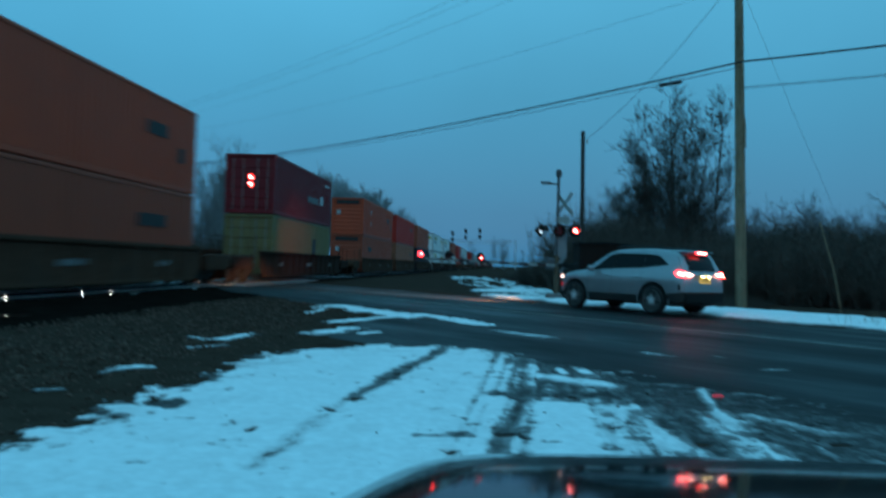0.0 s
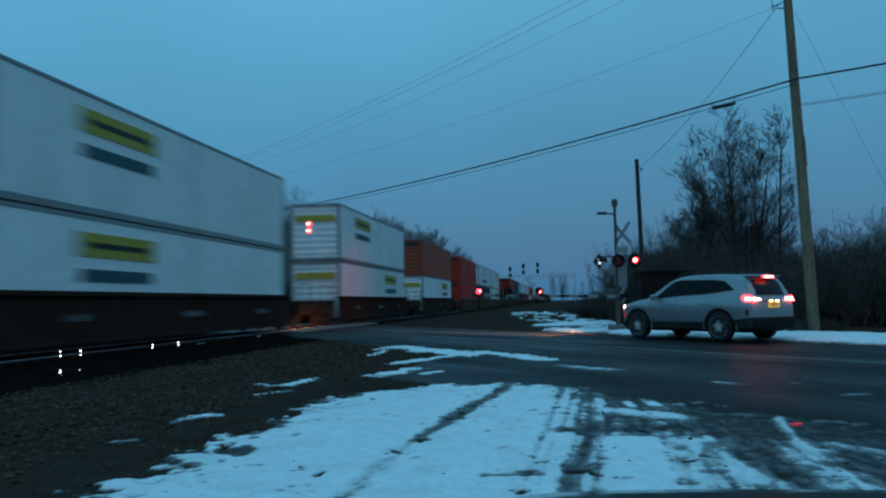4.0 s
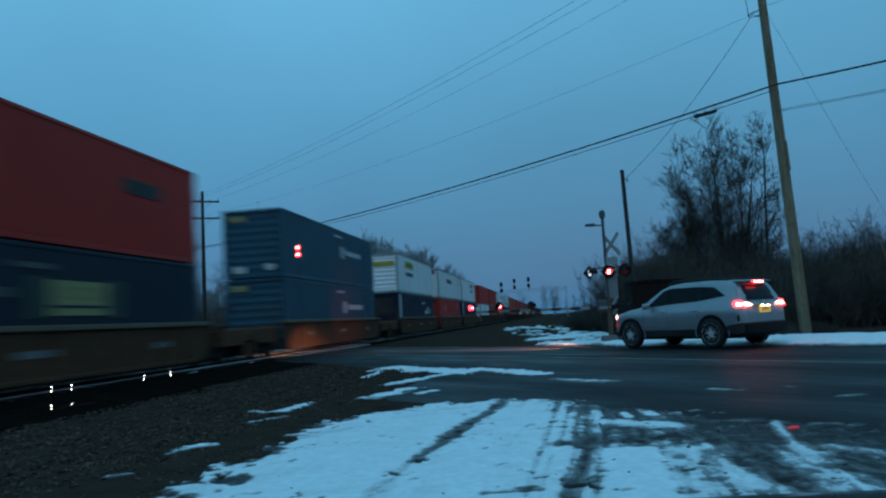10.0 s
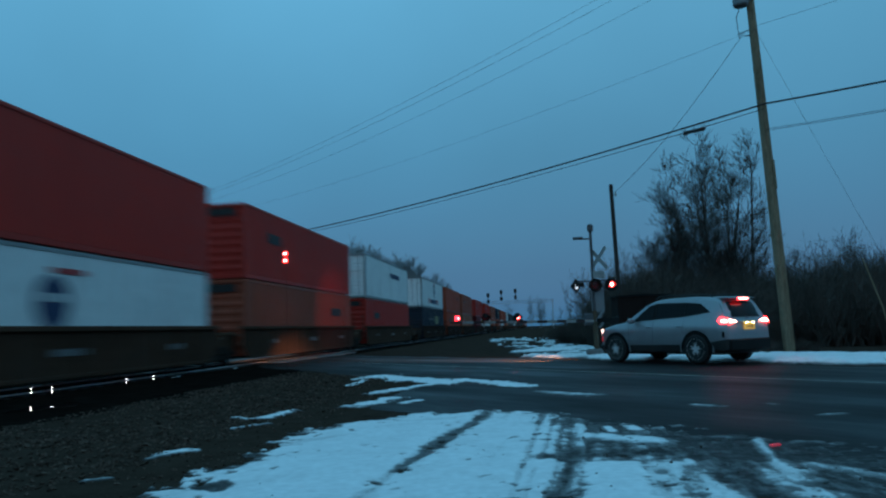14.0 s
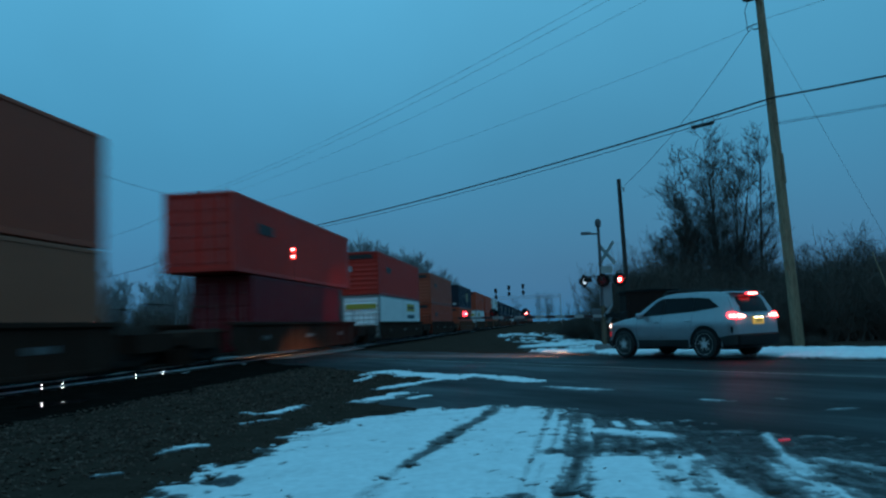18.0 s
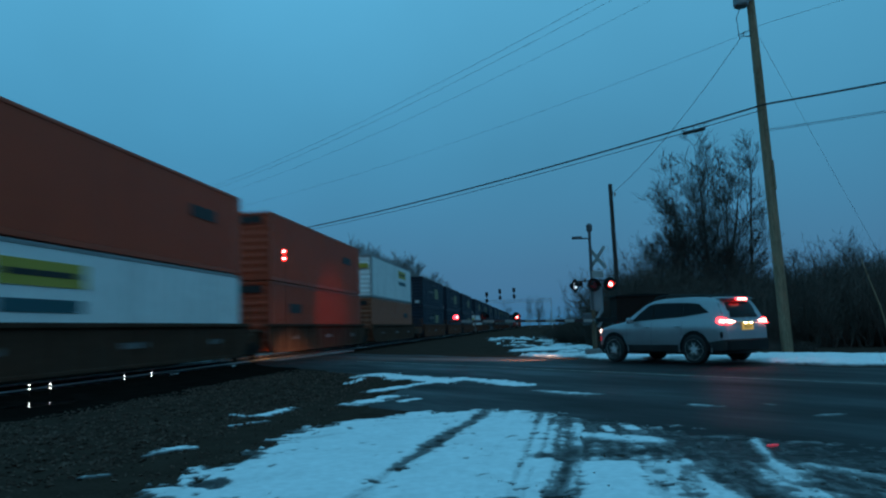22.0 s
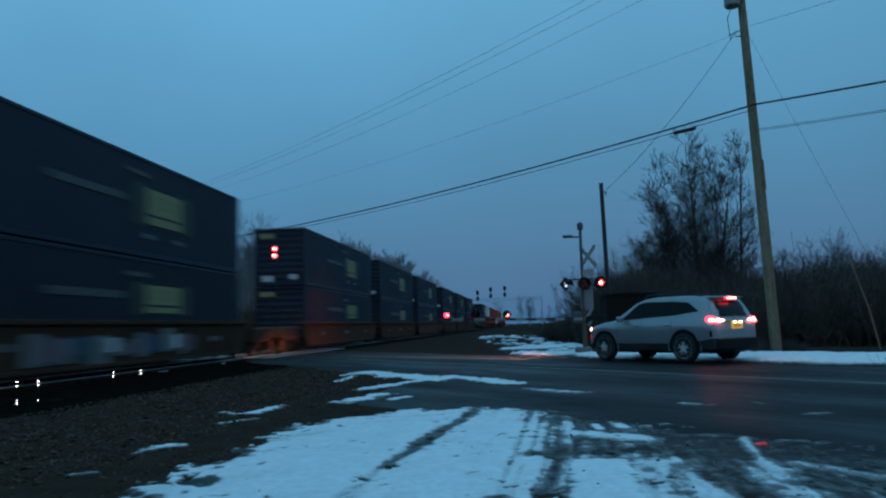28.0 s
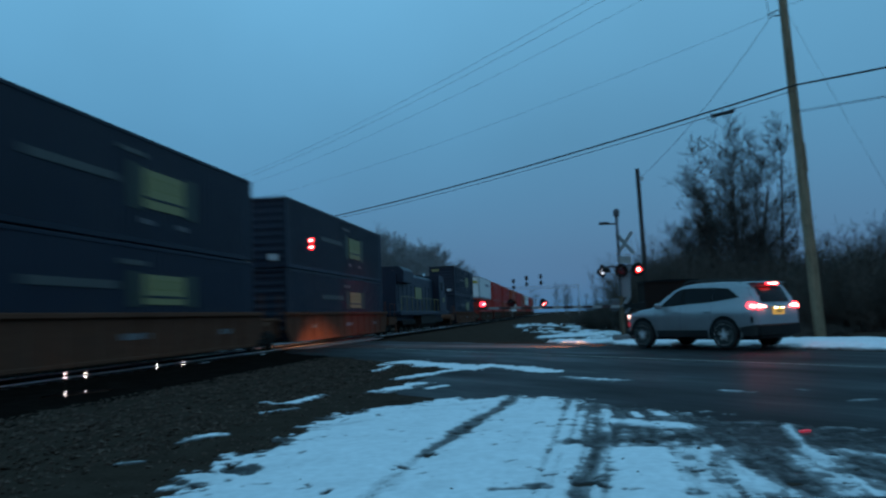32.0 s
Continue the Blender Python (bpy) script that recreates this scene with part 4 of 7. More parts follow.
def container(colour, mark="", end="ribs", feet=53, where="stacked"):
    """A freight container: frame, two corrugated sides, roof, ends, locking bars and logos."""
    L, W = (16.15, 2.59) if feet == 53 else (12.19, 2.44)
    smooth_side = colour == "white"
    ob = thing("freight_container", f"{COLOUR_WORDS[colour]} freight container {MARK_WORDS.get(mark, 'with plain sides')}, {where}", "container", group="containers on the train")
    k = (colour, feet)
    part("frame", shared(("frame",) + k, lambda: frame_mesh(L, W).data("frame", M["whiteframe" if colour == "white" else colour])), None, ob)
    for sgn in (-1, 1):
        part("side_wall", shared(("side", sgn) + k, lambda: side_panel(L, W, sgn, 0.62 if smooth_side else 0.30, 0.014 if smooth_side else 0.034).data("side_wall", M[colour])), None, ob)
    part("roof", shared(("roof",) + k, lambda: roof_mesh(L, W).data("roof", M[colour])), None, ob)
    part("front_wall", shared(("front", end) + k, lambda: end_mesh(W, L, end).data("front_wall", M[colour])), None, ob)
    back = part("door_wall", shared(("back",) + k, lambda: end_mesh(W, L, "door").data("door_wall", M[colour])), None, ob, at=pose(0, 0, 0, rz=180))
    bar = shared(("bar", feet), lambda: Mesh().tube([(0, -L / 2 + 0.03, 0.2), (0, -L / 2 + 0.03, HC - 0.2)], 0.02, 6).data("locking_bar", M["galv"]))
    for x in (-0.85, -0.35, 0.35, 0.85):
        part("locking_bar", bar, None, back, at=pose(x, 0, 0))
        if end == "door":
            part("locking_bar", bar, None, ob, at=pose(x, 0, 0))
    for i, (nm, me, mt) in enumerate(shared(("marks", mark, feet), lambda: [(a, b.data(a, M[c]), c) for a, b, c in marks_of(mark, L, W)])):
        part(nm, me, None, ob)
    for i, (nm, me, mt) in enumerate(shared(("endmarks", end, feet), lambda: [(a, b.data(a, M[c]), c) for a, b, c in end_marks(end, L, W)])):
        part(nm, me, None, ob)
    return ob


def truck(parent, y):
    """A four-wheeled bogie as a part with wheels and side frames."""
    def frame_():
        f = Mesh()
        for sx in (-1, 1):
            f.prism([(-1.25, 0.42), (-1.1, 0.62), (-0.45, 0.72), (0.45, 0.72), (1.1, 0.62), (1.25, 0.42), (0.95, 0.40), (0.55, 0.28), (-0.55, 0.28), (-0.95, 0.40)], sx * 0.98 - 0.07, sx * 0.98 + 0.07, "x")
            for k in (-0.2, 0, 0.2):
                f.lathe([(0.3, 0.07), (0.62, 0.07)], (sx * 1.0, k, 0), "z", 8)
        f.box((0, 0, 0.6), (2.3, 0.42, 0.3), 0.04)
        f.box((0, 0, 0.42), (1.3, 2.3, 0.5), 0.06)   # brake beams and rigging
        return f.data("bogie_frame", M["steel"])
    b = part("bogie", shared("bogie", frame_), None, parent, at=pose(0, y, 0))
    wh = shared("wheel", lambda: Mesh().lathe([(-0.07, 0.0), (-0.07, 0.40), (-0.045, 0.455), (-0.03, 0.425), (0.065, 0.415), (0.065, 0.34), (0.02, 0.3), (0.02, 0.14), (0.08, 0.12), (0.08, 0.0)], (0, 0, 0), "x", 20).data("wheel", M["steel"]))
    for sx in (-1, 1):
        for yy in (-0.89, 0.89):
            part("wheel", wh, None, b, at=pose(sx * 0.76, yy, 0.42, rz=0 if sx > 0 else 180))
    return b


WELL_LABEL = dict(wellgrey="grimy grey", wellyellow="dirty yellow", wellbrown="rusty brown", welldark="grimy black")


def well_car(colour, tl, tr, pitch_r, graffiti=False):
    """A well wagon: two deep side sills, floor, end platforms, ladders, bogies."""
    ob = thing("well_car", f"{WELL_LABEL[colour]} steel intermodal well wagon carrying containers", "railcar", group="wagons of the train")
    HL, top, bot = 8.55, 1.36, 0.25

    def sill():
        s = Mesh()
        s.prism([(-HL, 0.72), (-HL + 0.55, bot), (HL - 0.55, bot), (HL, 0.72), (HL, top), (-HL, top)], 1.36, 1.40, "x")
        s.box((1.385, 0, bot + 0.05), (0.16, 2 * HL - 1.3, 0.10), 0.015)
        k = -HL + 0.75
        while k < HL - 0.6:
            s.box((1.415, k, 0.76), (0.05, 0.09, 1.06), 0.01)
            k += 1.22
        return s.data("side_sill", M[colour])
    sm = shared(("sill", colour), sill)
    chord = shared(("chord", colour), lambda: Mesh().box((1.39, 0, top + 0.03), (0.22, 2 * HL, 0.13), 0.02).data("top_chord", M["sill"] if colour == "wellyellow" else M[colour]))
    for rz in (0, 180):
        s_ = part("side_sill", sm, None, ob, at=pose(0, 0, 0, rz=rz))
        part("top_chord", chord, None, s_)
        for yy, w in ((5.6, 0.8), (-5.2, 0.6), (0.4, 1.2)):
            part("stencil_bar", shared(("stencil", w), lambda: Mesh().box((1.402 + 0.004, 0, 0.85), (0.008, w, 0.16), 0.002).data("stencil_bar", M["lgrey"])), None, s_, at=pose(0, yy, 0))
    part("floor", shared(("floor", colour), lambda: Mesh().box((0, 0, 0.3), (2.5, 2 * HL - 1.2, 0.08), 0.01).data("floor", M["steel"])), None, ob)

    def endp():
        e = Mesh()
        e.prism([(HL - 0.1, 0.5), (HL - 0.1, 1.25), (HL + 0.5, 1.12), (HL + 1.15, 0.95), (HL + 1.15, 0.72)], -1.05, 1.05, "x")
        e.box((0, HL + 0.35, 1.13), (2.6, 0.5, 0.05), 0.01)
        for sx in (-1, 1):
            e.tube([(sx * 1.25, HL + 0.15, 0.6), (sx * 1.25, HL + 0.15, 2.1)], 0.018, 6)
            e.tube([(sx * 1.25, HL + 0.55, 0.6), (sx * 1.25, HL + 0.55, 2.1), (sx * 1.25, HL + 0.15, 2.1)], 0.018, 6)
            for k in range(4):
                e.tube([(sx * 1.25, HL + 0.15, 0.5 + k * 0.3), (sx * 1.25, HL + 0.55, 0.5 + k * 0.3)], 0.015, 5)
        return e.data("end_platform", M[colour])
    em = shared(("endp", colour), endp)
    for rz in (0, 180):
        part("end_platform", em, None, ob, at=pose(0, 0, 0, rz=rz))
    def deck():
        d = Mesh()
        d.prism([(HL + 0.9, 0.62), (HL + 0.9, 1.12), (HL + 3.2, 1.12), (HL + 3.3, 1.0), (HL + 3.3, 0.78), (HL + 2.6, 0.62)], -1.32, 1.32, "x")
        d.box((0, HL + 3.2, 0.85), (0.6, 0.3, 0.5), 0.05)
        for sx in (-1, 1):
            d.tube([(sx * 1.3, HL + 1.4, 1.12), (sx * 1.3, HL + 1.4, 1.95), (sx * 1.3, HL + 2.8, 1.95), (sx * 1.3, HL + 2.8, 1.12)], 0.02, 5)
            d.box((sx * 1.28, HL + 3.1, 0.42), (0.08, 0.3, 0.5), 0.01)
        return d.data("end_deck", M[colour])
    for there, rz in ((tl, 180), (not tr, 0)):
        if there:
            part("end_deck", shared(("deck", colour), deck), None, ob, "grimy deck over the bogie", at=pose(0, 0, 0, rz=rz))
    if tl:
        truck(ob, -9.75)
        part("coupler", shared("coupler", lambda: Mesh().box((0, 0, 0.85), (0.22, 2.0, 0.26), 0.04).data("coupler", M["steel"])), None, ob, at=pose(0, -10.9, 0))
    truck(ob, 9.75 if not tr else pitch_r / 2)
    if graffiti:
        rg = random.Random(11)
        for k in range(16):
            yy = -4.2 + k * 0.52
            part("graffiti_patch", Mesh().box((1.446, yy, 0.78 + rg.uniform(-0.1, 0.1)), (0.006, rg.uniform(0.35, 0.8), rg.uniform(0.3, 0.75)), 0.002), M[("lgrey", "lpink", "lgrey", "lblue", "lgreen", "lgrey", "lwhite")[k % 7]], ob, "painted graffiti patch")
    return ob


# place of each stack's far end along the train, what is above and below, the wagon
C = lambda *a, **k: (a, k)
CS, CSL = C("csx", "csx", "plates"), C("csx", "csx_low", "plates")
STACKS = [
    (26.1, C("orange", "dark_both"), C("rust", "dark_far"), "wellgrey"),
    (50.0, C("maroon", "wide_white", "door", feet=40), C("cream", "box_dark", "door", feet=40), "welldark"),
    (75.6, C("orange", "dark_both"), C("rust", "dark_near"), "wellgrey"),
    (95.0, C("red", "dark_far"), C("tan", "dark_far"), "wellgrey"),
    (115.0, C("rust", "dark_far"), C("csx", "csx_low", "plates"), "wellgrey"),
    (139.0, C("white", "jb_near", "strip"), C("white", "jb_near", "reefer"), "welldark"),
    (163.0, C("white", "jb_near", "strip"), C("white", "jb_far", "strip"), "welldark"),
    (186.6, C("rust", "dark_far"), C("white", "jb_far", "strip"), "welldark"),
    (210.4, C("red", "dark_both"), C("red", "dark_far"), "wellyellow"),
    (229.9, C("white", "flag", "reefer"), C("csx", "csx_low", "plates"), "wellyellow"),
    (249.6, C("white", "jb_far", "strip"), C("white", "jb_far", "strip"), "wellyellow"),
    (274.3, None, C("navy", "figure", "reefer"), "wellyellow"),
    (297.4, C("red", "dark_far"), CSL, "wellyellow"),
    (321.3, C("blue", "blue_marks", "plates"), C("blue", "blue_marks", "plates"), "wellyellow"),
    (345.3, C("white", "jb_near", "strip"), C("navy", "figure", "reefer"), "wellyellow"),
    (365.6, C("white", "redblack", "ribs"), C("red", "dark_both"), "wellyellow"),
    (385.2, C("white", "jb_far", "strip"), C("navy", "figure", "door"), "wellyellow"),
    (409.2, C("red", "dark_near"), C("white", "globe", "ribs"), "wellgrey"),
    (428.6, C("red", "dark_near"), C("rust", "dark_far"), "wellgrey"),
    (449.0, C("white", "navytext", "door"), C("red", "dark_near"), "wellgrey"),
    (473.2, C("white", "flag", "door"), CSL, "welldark"),
    (492.8, C("orange", "dark_far"), C("orange", "dark_near"), "welldark"),
    (512.6, C("rust", "dark_near"), C("tan", "dark_near"), "welldark"),
    (536.7, C("red", "dark_near", "door"), C("maroon", "", "door", feet=40), "welldark"),
    (560.7, C("red", "dark_near"), C("white", "jb_far", "strip"), "welldark"),
    (584.0, C("rust", "dark_near"), C("orange", "dark_near"), "welldark"),
    (608.0, CS, C("orange", "dark_far"), "wellbrown"),
    (632.1, C("orange", "dark_far"), C("white", "jb_near", "strip"), "wellgrey"),
    (651.5, C("orange", "dark_far"), C("orange", "dark_near"), "wellgrey"),
    (671.3, C("white", "jb_far", "strip"), C("tan", "dark_far"), "wellgrey"),
    (694.6, CS, CSL, "wellbrown"),
    (714.6, CS, CSL, "wellbrown"),
    (735.0, CS, CSL, "wellbrown"),
    (759.2, CS, C("white", "navy_small", "strip"), "wellbrown"),
    (778.4, CS, CSL, "wellbrown"),
    (797.9, CS, CSL, "wellgrey"),
    (822.8, CS, CSL, "wellbrown"),
    (842.5, CS, CSL, "wellbrown"),
    (862.3, CS, CSL, "wellbrown"),
    (885.7, CS, CSL, "wellbrown"),
    (905.6, CS, CSL, "wellbrown"),
    (925.2, CS, CSL, "wellbrown"),
    (973.0, CS, CSL, "wellbrown"),
    (996.5, C("white", "navytext", "strip"), C("red", "dark_near"), "wellgrey"),
    (1016.0, C("red", "dark_near"), C("red", "dark_far"), "wellgrey"),
    (1035.8, C("red", "dark_far"), C("orange", "dark_near"), "wellgrey"),
    (1060.0, C("orange", "dark_far"), C("white", "jb_far"), "wellgrey"),
    (1079.6, C("red", "dark_near"), C("red", "dark_near"), "wellgrey"),
    (1099.2, C("rust", "dark_far"), C("rust", "dark_far"), "wellgrey"),
    (1123.0, C("white", "navytext"), C("red", "dark_near"), "wellgrey"),
    (1142.6, C("red", "dark_near"), C("red", "dark_near"), "wellgrey"),
    (1162.2, C("orange", "dark_near"), C("orange", "dark_near"), "wellgrey"),
]
for i, (far, up, low, well) in enumerate(STACKS):
    yc = far - 16.15 / 2
    pl_ = yc - (STACKS[i - 1][0] - 16.15 / 2) if i else 30
    pr_ = STACKS[i + 1][0] - far if i + 1 < len(STACKS) else 30
    TRAIN.append((well_car(well, pl_ > 21.5, pr_ <= 21.5, pr_, graffiti=abs(far - 797.9) < 0.1), yc, RAIL_Z))
    for spec, z, where in ((low, 0.35, "in a wagon"), (up, 0.35 + HC + 0.045, "stacked on top")):
        if spec:
            a, k = spec
            TRAIN.append((container(*a, **k, where=where), yc, RAIL_Z + z))


def locomotive():
    """The engine in the middle of the train."""
    ob = thing("locomotive", "dark blue diesel locomotive coupled between container wagons", "locomotive")
    part("platform", Mesh().box((0, 0, 1.35), (2.9, 21.6, 0.3), 0.04).box((0, 0, 1.05), (1.6, 20.5, 0.4), 0.03), M["csx"], ob)
    part("fuel_tank", Mesh().prism([(-1.4, 0.55), (-1.2, 0.3), (1.2, 0.3), (1.4, 0.55), (1.4, 1.15), (-1.4, 1.15)], -3.2, 3.2, "y"), M["steel"], ob)
    hood = Mesh()
    hood.prism([(-0.95, 1.5), (0.95, 1.5), (0.95, 4.1), (0.7, 4.35), (-0.7, 4.35), (-0.95, 4.1)], -9.8, 5.2, "y")
    for k in range(9):
        hood.box((0.96, -8.6 + k * 1.5, 2.6), (0.04, 1.25, 1.7), 0.01)
    part("hood", hood, M["csx"], ob)
    part("radiator", Mesh().prism([(-1.45, 3.5), (1.45, 3.5), (1.45, 4.3), (1.1, 4.6), (-1.1, 4.6), (-1.45, 4.3)], -9.6, -6.0, "y"), M["csx"], ob)
    part("exhaust_stack", Mesh().box((0, -1.0, 4.5), (0.7, 0.9, 0.35), 0.04), M["steel"], ob)
    part("dynamic_brake_fan", Mesh().lathe([(4.3, 0.6), (4.55, 0.6)], (0, 2.4, 0), "z", 16), M["steel"], ob)
    cab = Mesh()
    cab.prism([(5.2, 1.5), (9.0, 1.5), (9.0, 2.9), (8.2, 3.15), (8.0, 4.3), (7.6, 4.62), (5.2, 4.62)], -1.5, 1.5, "x")
    cb = part("cab", cab, M["csx"], ob)
    part("side_window", Mesh().box((1.51, 6.5, 3.7), (0.03, 1.1, 0.7), 0.02), M["black"], cb)
    part("side_window", Mesh().box((-1.51, 6.5, 3.7), (0.03, 1.1, 0.7), 0.02), M["black"], cb)
    part("number_panel", Mesh().box((1.51, 7.4, 2.5), (0.02, 0.9, 0.4), 0.01), M["lpale"], cb)
    part("logo_shape", Mesh().box((1.0, -2.0, 2.9), (0.03, 2.6, 0.9), 0.01), M["lpale"], ob)
    part("horn", Mesh().tube([(0, 5.6, 4.7), (0, 6.1, 4.75)], [0.05, 0.14], 8), M["chrome"], ob)
    for y in (-6.6, 6.6):
        f = Mesh()
        for sx in (-1, 1):
            f.box((sx * 1.08, 0, 0.72), (0.14, 4.6, 0.36), 0.05)
        b = part("bogie", f, M["steel"], ob, at=pose(0, y, 0))
        for yy in (-1.75, 0, 1.75):
            for sx in (-1, 1):
                part("wheel", _shared["wheel"], None, b, at=pose(sx * 0.76, yy, 0.42, rz=0 if sx > 0 else 180))
    for sx in (-1, 1):
        rl = Mesh()
        pts = [(sx * 1.4, -10.3 + k * 1.9, 2.5) for k in range(9)]
        rl.tube(pts, 0.02, 5)
        for p in pts:
            rl.tube([p, (p[0], p[1], 1.45)], 0.018, 5)
        part("handrail", rl, M["lpale"], ob)
    part("marker_light", Mesh().box((1.25, 9.06, 2.5), (0.16, 0.06, 0.16), 0.02), M["whiteglow"], ob)
    return ob


TRAIN.append((locomotive(), 940.5, RAIL_Z))

# ---- the waiting car ----
CARPAINT = mat("silver_car_paint", (0.34, 0.36, 0.38), 0.36, metal=0.55, var=0.1, big=1.5, fine=60, bump=0.0, dirty=0.35, dirt=(0.2, 0.2, 0.19))
GLASS = mat("tinted_car_glass", (0.006, 0.0065, 0.008), 0.18, var=0.1, bump=0.0, dirty=0.1, spec=0.12)
TRIM = mat("black_plastic_trim", (0.018, 0.018, 0.018), 0.6, var=0.3, dirty=0.4, dirt=(0.07, 0.07, 0.065))
TYRE = mat("tyre_rubber", (0.016, 0.016, 0.016), 0.85, var=0.3, dirty=0.4, dirt=(0.06, 0.06, 0.058))
ALLOY = mat("alloy_wheel", (0.58, 0.59, 0.60), 0.5, metal=0.0, var=0.15, dirty=0.4)
TAILRED = glow("lit_tail_lens", (1.0, 0.02, 0.025), 13)
TAIL = glow("lit_tail_light", (1.0, 0.02, 0.025), 9)
TAILCORE = glow("tail_light_bulb", (1.0, 0.42, 0.34), 11)
MARKER = glow("lit_side_marker", (1.0, 0.06, 0.09), 0.3, (0.4, 0.02, 0.03))
TAILDIM = plain("red_lens", (0.35, 0.008, 0.012), 0.15)
HEAD = glow("lit_headlight", (1.0, 0.62, 0.55), 4, (0.7, 0.7, 0.7))
# the plate lamps' light is put into the plate as emission
PLATE = glow("lit_number_plate", (1.0, 0.58, 0.13), 0.38, (0.42, 0.32, 0.09))
PLAMP = glow("plate_lamp", (1.0, 0.85, 0.45), 14, (0.6, 0.5, 0.3))
INDIC = plain("amber_lens", (0.5, 0.12, 0.02), 0.2)

TOPLINE = [(-2.34, 0.62), (-2.335, 0.80), (-2.31, 0.98), (-2.28, 1.08), (-2.20, 1.28), (-2.08, 1.50), (-2.0, 1.595), (-1.85, 1.63), (-1.4, 1.662), (-0.8, 1.692), (-0.2, 1.688),
           (0.08, 1.652), (0.36, 1.56), (0.74, 1.33), (1.00, 1.15), (1.14, 1.10), (1.5, 1.055), (1.9, 0.965), (2.10, 0.885), (2.24, 0.78), (2.315, 0.66), (2.34, 0.55)]


def lerp_list(tab, u):
    if u <= tab[0][0]:
        return tab[0][1]
    for (a, p), (b, q) in zip(tab, tab[1:]):
        if u <= b:
            return p + (q - p) * (u - a) / (b - a)
    return tab[-1][1]


PLAN = [(-2.34, 0.80), (-2.28, 0.87), (-2.1, 0.92), (-1.6, 0.942), (0.0, 0.942), (1.5, 0.935), (1.9, 0.88), (2.1, 0.78), (2.25, 0.62), (2.34, 0.44)]


def half_width(u, z):
    """The body's half width at a place along it and a height."""
    w = lerp_list(PLAN, u)
    if z < 0.55:
        w -= 0.05 * (0.55 - z) / 0.3
    if z > 0.98:
        w -= 0.05 + 0.34 * (z - 0.98) if u > -2.2 else 0.05 + 0.25 * (z - 0.98)
    elif z > 0.88:
        w -= 0.05 * (z - 0.88) / 0.10
    w -= 0.012 * math.exp(-((z - 0.72) / 0.05) ** 2)
    return w


def suv_section(u):
    """Half of the outline at u, from the sill up to the middle of the roof."""
    top = lerp_list(TOPLINE, u)
    lo = 0.34
    pts = []
    edge = top - min(0.09, (top - lo) * 0.3)
    for k in range(11):
        z = lo + (edge - lo) * k / 10
        pts.append((half_width(u, z), z))
    w0 = pts[-1][0]
    for a in (0.25, 0.5, 0.75):
        pts.append((w0 - 0.10 * a * a - 0.02 * a, edge + (top - 0.02 - edge) * math.sin(a * math.pi / 2)))
    for f in (0.8, 0.5, 0.2, 0.0):
        pts.append(((w0 - 0.12) * f, top - 0.02 * f * f))
    return pts


